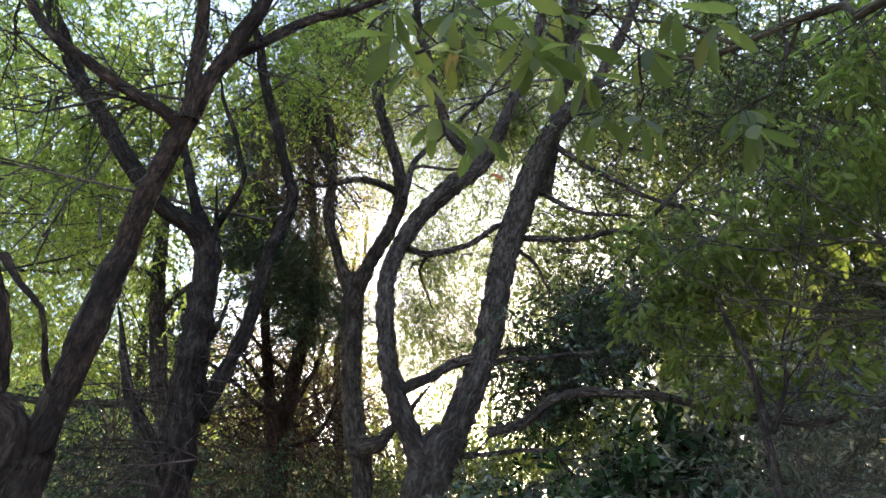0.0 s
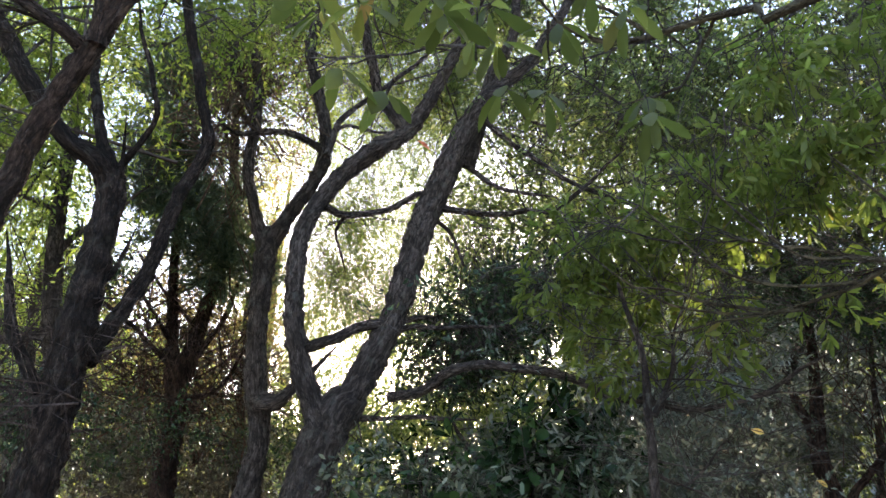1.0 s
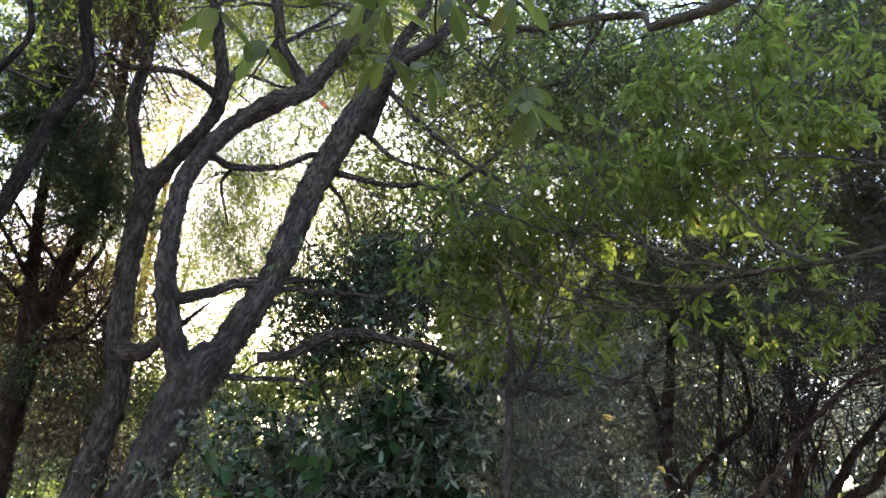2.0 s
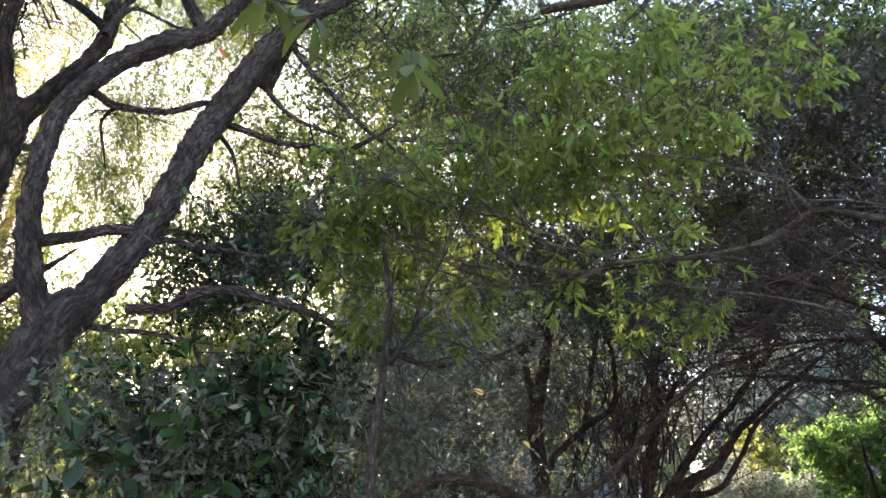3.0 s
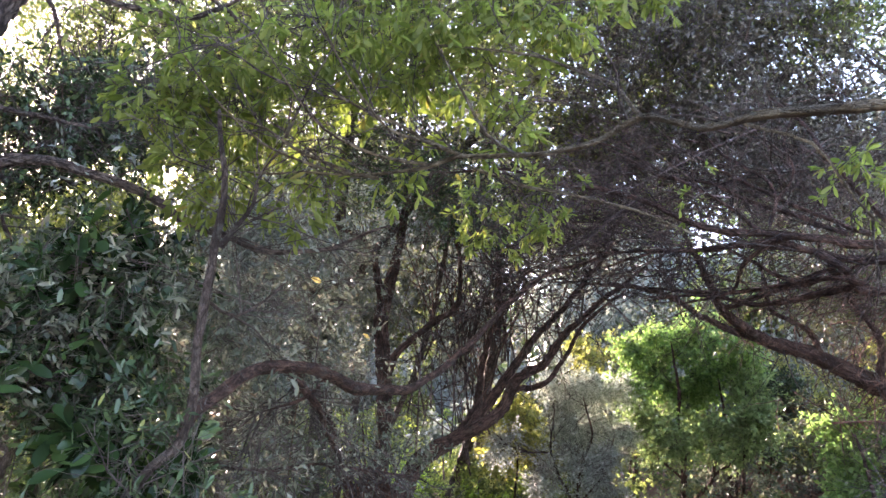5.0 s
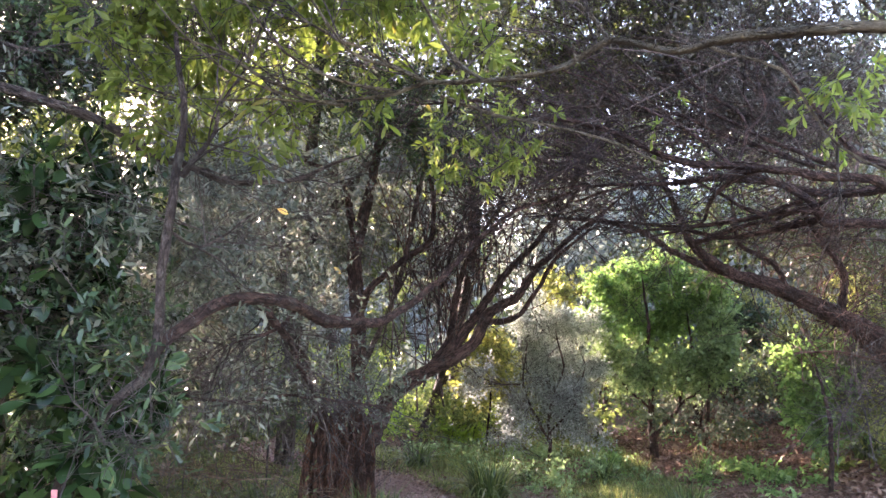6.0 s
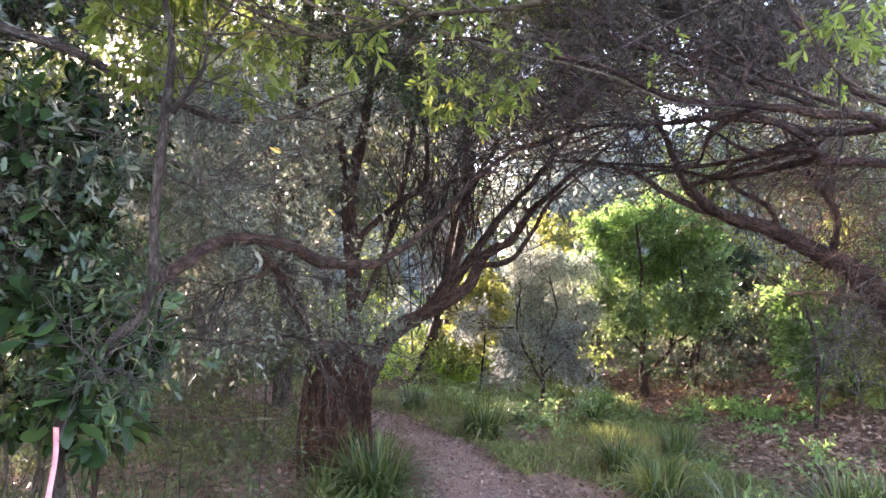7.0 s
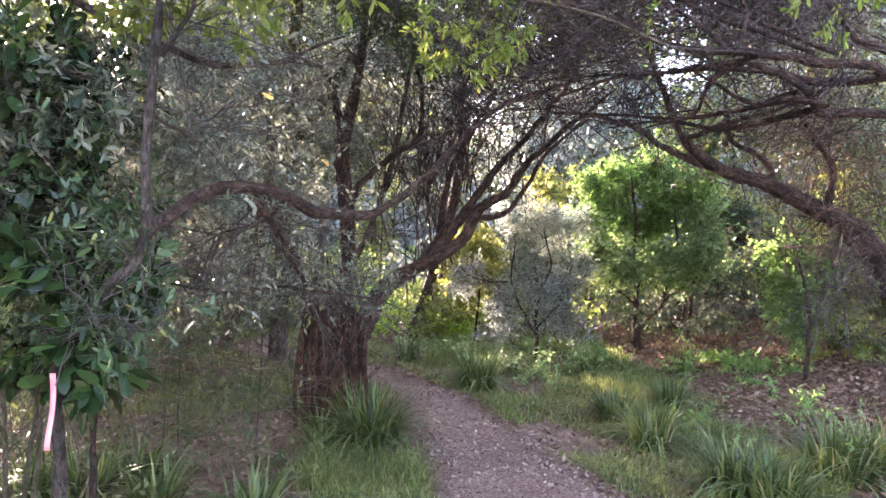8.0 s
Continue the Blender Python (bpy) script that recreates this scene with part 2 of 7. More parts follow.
def tube(rows, sides=10, step=0.05, rough=0.12, rng=None):
    """Vertices and quads of a knobbly tapering tube with furrows."""
    c = spline(rows, step)
    n = len(c)
    run = np.r_[0, np.cumsum(np.linalg.norm(np.diff(c[:, :3], axis=0), axis=1))]
    knots = np.linspace(0, run[-1], max(3, int(run[-1] / 0.11)))
    jog = np.stack([np.interp(run, knots, rng.normal(0, 1, len(knots))) for _ in range(3)], -1)
    c[:, :3] += jog * (np.minimum(0.012, 0.3 * c[:, 3] + 0.002) * np.clip((0.04 - c[:, 3]) / 0.02, 0, 1) * np.minimum(1, run / 0.1))[:, None]
    tan = np.gradient(c[:, :3], axis=0)
    tan /= np.linalg.norm(tan, axis=1)[:, None] + 1e-9
    ref = np.array([0.31, 0.9, 0.2]) if abs(tan[0] @ np.array([0.31, 0.9, 0.2])) < 0.9 else np.array([1.0, 0, 0])
    u = np.empty((n, 3))
    v = ref
    for i in range(n):
        v = v - tan[i] * (v @ tan[i])
        v = v / np.linalg.norm(v)
        u[i] = v
    w = np.cross(tan, u)
    ang = np.arange(sides) * 2 * np.pi / sides
    bulge = np.convolve(np.pad(rng.normal(0, 1, n), 4, mode="edge"), np.ones(9) / 9, "valid")[:, None] * np.cos(ang[None] + np.linspace(0, n * 0.11, n)[:, None] + rng.uniform(0, 6))
    furrow = rough * 1.3 * bulge + rng.normal(0, rough * 0.5, sides)[None, :] + rng.normal(0, rough * 0.5, (n, sides)) + rng.normal(0, rough * 0.35, (n, 1))
    r = c[:, 3:4] * (1 + furrow)
    ring = c[:, None, :3] + r[:, :, None] * (np.cos(ang)[None, :, None] * u[:, None] + np.sin(ang)[None, :, None] * w[:, None])
    verts = np.vstack([ring.reshape(-1, 3), c[-1:, :3]])
    i, j = np.meshgrid(np.arange(n - 1), np.arange(sides), indexing="ij")
    k = (j + 1) % sides
    quads = np.stack([i * sides + j, i * sides + k, (i + 1) * sides + k, (i + 1) * sides + j], -1).reshape(-1, 4)
    grain = np.stack([(c[:, 3:4] * np.cos(ang)), (c[:, 3:4] * np.sin(ang)), np.repeat(run[:, None] * 0.3, sides, 1)], -1).reshape(-1, 3)
    return verts[:-1], quads, grain


rng_limb = np.random.default_rng(4)
GROWN = {}


def limb(tree, name, rows, material, far=False):
    big = rows[0][3] > 0.05 and not far
    rows = [(x, y, z, 0.68 * r) for x, y, z, r in rows]
    end, before = np.array(rows[-1]), np.array(rows[-2])
    way = (end - before)[:3] / np.linalg.norm((end - before)[:3])
    rows.append((*(end[:3] + way * (1.2 * end[3] if name == "trunk" else max(0.04, 14 * end[3]))), 0.15 * end[3]))
    if name != "trunk":
        GROWN.setdefault(tree.name, []).append(rows)
    verts, quads, grain = tube(rows, 18 if big else (7 if far else 9), 0.03 if big else (0.4 if far else 0.05), 0.15 if big else 0.12, rng_limb)
    me = mesh_from(name, verts, quads)
    me.attributes.new("grain", "FLOAT_VECTOR", "POINT").data.foreach_set("vector", grain.ravel().astype(np.float32))
    me.shade_smooth()
    return part(name, me, material, tree)


# leaf outlines: (along, across, lift) with faces; the simple one is a folded diamond
LEAF_OBLONG = (np.array([(0, 0, 0), (0.3, 0.42, 0.08), (0.78, 0.4, 0.04), (1, 0, -0.1), (0.78, -0.4, 0.04), (0.3, -0.42, 0.08)], float), np.array([(0, 1, 2, 3), (0, 3, 4, 5)]))
LEAF_FLAT = (np.array([(0, 0, 0), (0.5, 0.5, 0.1), (1, 0, -0.06), (0.5, -0.5, 0.1)], float), np.array([(0, 1, 2, 3)]))


def full_leaf():
    """An oblong leaf with a midrib fold and a drooping tip."""
    at, half = (0.1, 0.32, 0.58, 0.8, 0.93), (0.13, 0.34, 0.5, 0.42, 0.22)
    v = [(0, 0, 0), (1, 0, -0.3)]
    for u, h in zip(at, half):
        v += [(u, 0, -0.3 * u * u), (u, h, 0.22 * h - 0.3 * u * u), (u, -h, 0.22 * h - 0.3 * u * u)]
    f = [(0, 2, 3, 3), (0, 4, 2, 2), (14, 1, 15, 15), (14, 16, 1, 1)]
    for k in range(4):
        a, b = 2 + 3 * k, 5 + 3 * k
        f += [(a, b, b + 1, a + 1), (a, a + 2, b + 2, b)]
    return np.array(v, float), np.array(f)


LEAF_FULL = full_leaf()


def unit(a):
    return a / (np.linalg.norm(a, axis=1)[:, None] + 1e-9)


def leaves(places, ways, length, width, rng, full=False, spread=0.3, side=None):
    """Arrays of leaves at places, each along its way. side: an axis about which they lie, or none for any."""
    shape, faces = LEAF_OBLONG if full == "oblong" else (LEAF_FULL if full else LEAF_FLAT)
    n = len(places)
    ways = unit(ways)
    up = rng.normal(0, 1, (n, 3)) * (0.75 if side is None else 0.35) + (np.array([0, 0, 0.9]) if side is None else side)
    across = unit(np.cross(ways, up))
    normal = np.cross(across, ways)
    size = rng.uniform(1 - spread, 1 + spread, (n, 1, 1))
    wid = rng.uniform(0.8, 1.2, (n, 1, 1))
    v = places[:, None] + size * (shape[None, :, :1] * length * ways[:, None] + wid * shape[None, :, 1:2] * width * across[:, None] + shape[None, :, 2:] * width * normal[:, None])
    q = faces[None] + (np.arange(n) * len(shape))[:, None, None]
    return v.reshape(-1, 3), q.reshape(-1, 4)


def tidy(verts, quads):
    """Splits off triangles that are written as quads with a repeated corner."""
    tri = quads[:, 2] == quads[:, 3]
    if not tri.any():
        return verts, quads
    q = quads[~tri]
    return verts, np.vstack([q[:, :3], q[:, [0, 2, 3]], quads[tri][:, :3]])


def in_blobs(blobs, n, rng, shell=0.0):
    """n points in ellipsoids (x, y, z, horizontal radius, vertical radius), each by its volume, and their outward ways."""
    b = np.array(blobs, float)
    vol = (b[:, 3] ** 2 * b[:, 4]) ** 0.8
    pick = rng.choice(len(b), n, p=vol / vol.sum())
    way = unit(rng.normal(0, 1, (n, 3)))
    rad = rng.uniform(shell, 1, (n, 1)) ** 0.5
    # clumps make the outline uneven
    lump = 1 + 0.18 * np.sin(5.1 * way[:, :1] + pick[:, None]) + 0.15 * np.sin(7.3 * way[:, 1:2] + 1.7 * pick[:, None]) + 0.12 * np.sin(9.7 * way[:, 2:] + 0.6 * pick[:, None])
    return b[pick, :3] + way * rad * lump * b[pick][:, [3, 3, 4]], way


KINDS = {
    # leaf length, width, leaves a spray, spray length, droop, full shape
    "willow": (0.062, 0.0095, 16, 0.34, 0.7, False),
    "broad": (0.052, 0.015, 10, 0.11, 0.75, True),
    "broad_big": (0.062, 0.021, 6, 0.09, 0.6, True),
    "small": (0.039, 0.017, 13, 0.22, 0.2, False),
    "fine": (0.03, 0.017, 13, 0.2, 0.2, False),
    "tiny": (0.042, 0.012, 8, 0.2, 0.1, False),
    "glossy": (0.10, 0.042, 9, 0.13, 0.1, True),
    "needle": (0.085, 0.0125, 25, 0.24, -0.3, False),
    "mid": (0.054, 0.023, 11, 0.26, 0.2, False),
    "herb": (0.07, 0.04, 8, 0.1, 0.1, False),
    "clump": (0.32, 0.165, 10, 0.8, 0.3, False),
    "far": (0.2, 0.095, 8, 0.55, 0.3, False),
    "oblong": (0.044, 0.0135, 9, 0.11, 0.0, "oblong"),
    "feather": (0.04, 0.0145, 24, 0.42, 0.5, False),
    "haze": (0.13, 0.06, 10, 0.45, 0.3, False),
    "oval": (0.07, 0.034, 11, 0.25, 0.2, False),
}


def clumped(blobs, n, seed):
    """Breaks each lump of foliage into n smaller ones, for a ragged crown."""
    rng = np.random.default_rng(seed)
    out = []
    for x, y, z, r, h in blobs:
        for _ in range(n):
            d = rng.normal(0, 1, 3)
            d *= rng.uniform(0.45, 1.0) / np.linalg.norm(d)
            k = rng.uniform(0.28, 0.6)
            out.append((x + d[0] * r, y + d[1] * r, z + d[2] * h, k * r, k * h))
    return out


def sprays(blobs, count, kind, rng, shell=0.0):
    """Leaves on short twigs: places along each spray, with the leaves angled off it."""
    length, width, per, reach, droop, full = KINDS[kind]
    root, out = in_blobs(blobs, count, rng, shell)
    if count > 100 and kind != "needle" and not kind.startswith("broad"):
        # foliage hangs in tufts, with gaps between them
        heart = in_blobs(blobs, max(8, count // 24), rng, shell)[0]
        size = np.median(np.array(blobs, float)[:, 3:], axis=0)
        mine = rng.integers(len(heart), size=count)
        tuft = heart[mine] + rng.normal(0, 0.17, (count, 3)) * size[[0, 0, 1]] * rng.uniform(0.6, 1.4, len(heart))[mine, None]
        root = np.where(rng.uniform(0, 1, (count, 1)) < 0.6, tuft, root)
    way = unit(out * 0.7 + rng.normal(0, 0.7, (count, 3)) - np.array([0, 0, droop * 0.6]))
    if kind.startswith("broad"):
        along = rng.uniform(0.55, 1.0, (count, per, 1)) * reach
    else:
        along = (np.arange(per)[None, :, None] + rng.uniform(0, 0.7, (count, per, 1))) / per * reach
    bend = np.array([0, 0, -1.0]) * droop * along**2 / max(reach, 0.01) * 0.6
    places = root[:, None] + way[:, None] * along + bend
    off = rng.normal(0, 1, (count, per, 3))
    lay = way[:, None] * (0.5 if kind != "needle" else 0.9) + off * 0.55 + np.array([0, 0, -1.0]) * droop * 0.45
    v, q = leaves(places.reshape(-1, 3), lay.reshape(-1, 3), length, width, rng, full)
    tips = root + way * reach + bend[:, -1]
    return v, q, root, tips


def thin_twigs(starts, ends, radius, rng, sag=0.1, segs=3):
    """Bent twigs of three sides from each start to each end."""
    n = len(starts)
    u = np.linspace(0, 1, segs + 1)[None, :, None]
    span = np.linalg.norm(ends - starts, axis=1)[:, None, None]
    wig = rng.normal(0, 1, (n, segs + 1, 3)) * sag * span * np.sqrt(u * (1.15 - u))
    c = starts[:, None] * (1 - u) + ends[:, None] * u + wig
    way = unit(ends - starts)
    a = unit(np.cross(way, rng.normal(0, 1, (n, 3))))
    b = np.cross(way, a)
    r = radius * rng.uniform(0.6, 1.4, (n, 1, 1)) * (1.1 - 0.8 * u)
    ring = np.stack([c + r * (math.cos(k) * a[:, None] + math.sin(k) * b[:, None]) for k in (0, 2.094, 4.189)], 2)
    verts = ring.reshape(-1, 3)
    base = (np.arange(n) * (segs + 1) * 3)[:, None, None]
    s = (np.arange(segs) * 3)[None, :, None]
    k = np.arange(3)[None, None, :]
    k2 = (k + 1) % 3
    quads = np.stack([base + s + k, base + s + k2, base + s + 3 + k2, base + s + 3 + k], -1).reshape(-1, 4)
    at = np.repeat(np.arange(n) * 0.37, (segs + 1) * 3)
    grain = np.stack([at % 5, (at * 1.7) % 5, np.tile(np.repeat(np.arange(segs + 1) * 0.02, 3), n)], -1)
    return verts, quads, grain


def twig_mesh(name, verts, quads, grain):
    me = mesh_from(name, verts, quads)
    me.attributes.new("grain", "FLOAT_VECTOR", "POINT").data.foreach_set("vector", grain.ravel().astype(np.float32))
    return me


def hung_leaves(tree, blobs, kind, material, seed):
    """Large leaves in whorls at twig ends, each a part of its own."""
    rng = np.random.default_rng(seed)
    length, width, per, reach, droop, full = KINDS[kind]
    v, f = LEAF_FULL
    datas = []
    for n in range(4):
        q = v * np.array([length, width * (0.85 + 0.1 * n), width * (0.7 + 0.3 * n)])
        me = mesh_from("leaf", *tidy(q, f))
        me.materials.append(material)
        me.shade_smooth()
        datas.append(me)
    root = np.array(blobs, float)[:, :3] + rng.normal(0, 0.012, (len(blobs), 3))
    count = len(root)
    tip = root + unit(rng.normal(0, 1, root.shape) + np.array([0, 0, 0.8])) * 0.05
    part("twig_tangle", twig_mesh("twig_tangle", *thin_twigs(tip + np.array([0, 0, 0.03]) + rng.normal(0, 0.05, root.shape), root, 0.0022, rng)), TWIG, tree, "", "stuff")
    for k in range(count):
        turn = rng.uniform(0, 6.283)
        for n in range(per):
            a = turn + n * 2.4
            dip = rng.uniform(0.2, 2.0)
            way = Vector((math.cos(a), math.sin(a), -dip)).normalized()
            side = way.cross(Vector((rng.normal(0, 0.3), rng.normal(0, 0.3), 1))).normalized()
            m = Matrix((way, -side, way.cross(-side))).transposed().to_4x4()
            ob = new("leaf", datas[int(rng.integers(4))])
            ob.parent = tree
            ob.matrix_parent_inverse = Matrix.Translation(-Vector(tree.location))
            ob.matrix_basis = Matrix.Translation(Vector(root[k]) + way * 0.008) @ m @ Matrix.Scale(rng.uniform(0.65, 1.15), 4)


def crown(tree, blobs, count, kind, material, seed, shell=0.0, twig=None, name="crown", label=""):
    rng = np.random.default_rng(seed)
    v, q, root, tips = sprays(blobs, count, kind, rng, shell)
    me = mesh_from(name, *tidy(v, q))
    if KINDS[kind][5] is True:
        me.shade_smooth()
    ob = part(name, me, material, tree, label)
    if twig:
        back = root - (tips - root) * 0.8 + rng.normal(0, 0.04, root.shape)
        part("twig_tangle", twig_mesh("twig_tangle", *thin_twigs(back, tips, twig, rng, 0.12, 2)), TWIG, ob, "", "stuff")
    return ob


def twig_mass(tree, blobs, count, length, radius, seed, way=(0, 0, 0), material=None, name="twig_tangle", label=""):
    """Fine bare branchlets: a main twig with side twigs that fork off along it."""
    rng = np.random.default_rng(seed)
    n = max(1, count // 9)
    root, out = in_blobs(blobs, n, rng)
    lead = unit(out * 0.5 + rng.normal(0, 0.6, out.shape) + np.array(way))
    span = length * rng.uniform(0.9, 2.0, (n, 1))
    return branchlets(tree, root - lead * span * 0.5, lead, span, radius, rng, material, name, label)


def sprouts(tree, count, length, radius, seed, way=(0, 0, 0), material=None, name="twig_tangle"):
    """Side twigs that grow from the thinner limbs of a tree."""
    rng = np.random.default_rng(seed)
    at, tan = [], []
    for rows in GROWN[tree.name]:
        c = spline(rows, 0.04)
        at.append(c)
        tan.append(np.gradient(c[:, :3], axis=0))
    at, tan = np.vstack(at), unit(np.vstack(tan))
    pick = rng.choice(np.flatnonzero(at[:, 3] < 0.04), count)
    lead = unit(tan[pick] * 0.8 + rng.normal(0, 0.6, (count, 3)) + np.array(way))
    return branchlets(tree, at[pick, :3], lead, length * rng.uniform(0.4, 1.5, (count, 1)), radius, rng, material, name, "")


def branchlets(tree, root, lead, span, radius, rng, material, name, label):
    n = len(root)
    mains = thin_twigs(root, root + lead * span, radius * 1.5, rng, 0.05, 4)
    u = rng.uniform(0.15, 1.0, (n, 7, 1))
    start = (root[:, None] + lead[:, None] * span[:, None] * u).reshape(-1, 3)
    off = unit((lead[:, None] + rng.normal(0, 0.75, (n, 7, 3))).reshape(-1, 3))
    sides = thin_twigs(start, start + off * (span[:, None] * 0.55 * (1.15 - 0.6 * u)).reshape(-1, 1), radius * 0.8, rng, 0.09, 3)
    shift = len(mains[0])
    me = twig_mesh(name, np.vstack([mains[0], sides[0]]), np.vstack([mains[1], sides[1] + shift]), np.vstack([mains[2], sides[2]]))
    return part(name, me, material or TWIG, tree, label, "stuff")


# ---- ground ----
def height(x, y):
    """The ground: flat along the path, a bank that rises on its far side, small bumps."""
    s = (x - 0.27) * 0.756 - y * 0.655
    bank = 0.26 * 0.5 * np.log1p(np.exp(np.clip((s - 2.5) / 0.5, -30, 30)))
    bank = np.minimum(bank, 1.6 + 0.02 * np.maximum(s, 0))
    d = np.hypot(x, y)
    bump = 0.035 * np.sin(1.7 * x + 0.6 * y) * np.sin(1.3 * y - 0.4 * x) + 0.02 * np.sin(4.1 * x + 1.0) * np.sin(3.7 * y)
    return bank + bump * np.minimum(1, d / 2) - 0.02


rad = np.concatenate([np.linspace(0.0, 16, 110), 16 * 1.12 ** np.arange(1, 38)])
ang = np.linspace(0, 2 * np.pi, 260, endpoint=False)
rr, aa = np.meshgrid(rad[1:], ang, indexing="ij")
gx, gy = 3 + rr * np.cos(aa), 3 + rr * np.sin(aa)
gv = np.stack([gx, gy, height(gx, gy)], -1).reshape(-1, 3)
i, j = np.meshgrid(np.arange(len(rad) - 2), np.arange(260), indexing="ij")
k = (j + 1) % 260
gq = np.stack([i * 260 + j, (i + 1) * 260 + j, (i + 1) * 260 + k, i * 260 + k], -1).reshape(-1, 4)
centre = len(gv)
gv = np.vstack([gv, [[3, 3, height(3.0, 3.0)]]])
fan = np.stack([np.arange(260), (np.arange(260) + 1) % 260, np.full(260, centre)], -1)
ground_me = mesh_from("ground", gv, np.vstack([gq[:, :3], gq[:, [0, 2, 3]], fan]))
ground_me.shade_smooth()
ground = new("ground", ground_me)
ground_me.materials.append(SOIL)
tagged(ground, "brown leaf-littered forest soil rising to a mulched bank", "ground", kind="structure")

PATH_LINE = [(-4.5, -14.0), (-2.0, -8.0), (0.2, -3.4), (1.6, -0.6), (2.7, 1.4), (3.55, 3.0), (4.35, 4.45), (4.9, 5.7), (5.0, 6.7), (4.9, 7.7), (4.7, 9.0), (4.3, 10.6), (3.6, 12.4)]
PATH_WIDE = [1.3, 1.3, 1.3, 1.3, 1.2, 1.1, 0.85, 0.75, 0.8, 0.9, 0.9, 0.9, 0.9]
line = spline([(x, y, 0, w / 2) for (x, y), w in zip(PATH_LINE, PATH_WIDE)], 0.12)
ahead = unit(np.gradient(line[:, :3], axis=0))
side = np.stack([ahead[:, 1], -ahead[:, 0], 0 * ahead[:, 0]], -1)
rng = np.random.default_rng(11)
lanes = np.linspace(-1, 1, 9)
edge = line[:, 3:4] * (1 + 0.0 * lanes) + rng.normal(0, 0.05, (len(line), 9)) * (np.abs(lanes) > 0.9)
pv = line[:, None, :3] + side[:, None] * (edge * lanes)[:, :, None]
pv[:, :, 2] = height(pv[:, :, 0], pv[:, :, 1]) + 0.03 * (1 - lanes[None] ** 4) - 0.012
i, j = np.meshgrid(np.arange(len(line) - 1), np.arange(8), indexing="ij")
pq = np.stack([i * 9 + j, i * 9 + j + 1, (i + 1) * 9 + j + 1, (i + 1) * 9 + j], -1).reshape(-1, 4)
path_me = mesh_from("path", pv.reshape(-1, 3), pq)
path_me.shade_smooth()
path = new("path", path_me)
path_me.materials.append(GRAVEL)
tagged(path, "winding pinkish bark-chip footpath with worn edges", "path", kind="structure")


def off_path(x, y):
    """Metres from the path's edge, negative on it."""
    d = np.hypot(x[:, None] - line[None, :, 0], y[:, None] - line[None, :, 1]) - line[None, :, 3]
    return d.min(1)


def lateral(x, y):
    """Metres across the path's line, rising up the bank."""
    return (x - 0.27) * 0.756 - y * 0.655


def flakes(name, n, box, keep, size, material, seed, label, category):
    """Small flat pieces strewn on the ground."""
    rng = np.random.default_rng(seed)
    x, y = rng.uniform(box[0], box[1], n), rng.uniform(box[2], box[3], n)
    ok = keep(x, y)
    x, y = x[ok], y[ok]
    at = np.stack([x, y, height(x, y) + 0.014 + rng.uniform(0, 0.012, len(x))], -1)
    way = unit(np.stack([rng.normal(0, 1, len(x)), rng.normal(0, 1, len(x)), rng.normal(0, 0.22, len(x))], -1))
    v, q = leaves(at, way, size[0], size[1], rng, False, 0.5)
    ob = new(name, mesh_from(name, v, q))
    ob.data.materials.append(material)
    return tagged(ob, label, category, kind="stuff")


flakes("bark_chips", 52000, (2.4, 6.2, 1.6, 9.5), lambda x, y: off_path(x, y) < 0.06, (0.027, 0.014), CHIP, 21, "pale pinkish bark chips strewn over the footpath", "chips")
flakes("leaf_litter", 16000, (-7, 12, -7, 2.0), lambda x, y: off_path(x, y) > -0.1, (0.05, 0.022), LITTER, 23, "fallen brown leaves scattered over the forest floor", "leaf litter")
flakes("leaf_litter", 52000, (1.0, 11, 0.5, 10.0), lambda x, y: off_path(x, y) > -0.1, (0.045, 0.021), LITTER, 22, "fallen brown leaves covering the forest floor", "leaf litter")


flakes("leaf_litter", 70000, (4.0, 12.5, 0.3, 7.5), lambda x, y: (lateral(x, y) > 2.3) & (lateral(x, y) < 6), (0.055, 0.024), LITTER, 24, "thick reddish-brown leaf mulch on the bank", "leaf litter")


def sticks(name, n, box, keep, length, radius, material, seed, label):
    """Dead twigs strewn flat on the ground."""
    rng = np.random.default_rng(seed)
    x, y = rng.uniform(box[0], box[1], n), rng.uniform(box[2], box[3], n)
    ok = keep(x, y)
    x, y = x[ok], y[ok]
    a, reach = rng.uniform(0, 2 * np.pi, len(x)), length * rng.uniform(0.4, 1.6, len(x))
    x2, y2 = x + reach * np.cos(a), y + reach * np.sin(a)
    start = np.stack([x, y, height(x, y) + 0.012], -1)
    end = np.stack([x2, y2, height(x2, y2) + rng.uniform(0.01, 0.05, len(x))], -1)
    ob = new(name, twig_mesh(name, *thin_twigs(start, end, radius, rng, 0.05, 3)))
    ob.data.materials.append(material)
    return tagged(ob, label, "twigs", kind="stuff")


sticks("dead_twigs", 900, (4.0, 12.5, 0.3, 8.0), lambda x, y: lateral(x, y) > 2.2, 0.35, 0.006, TWIG_DRY, 25, "dead brown twigs lying on the mulched bank")
sticks("dead_twigs", 700, (0.3, 5.0, 2.0, 8.5), lambda x, y: (off_path(x, y) > 0.1) & (lateral(x, y) < -0.3), 0.3, 0.005, TWIG_DRY, 26, "dead brown twigs lying under the trees")


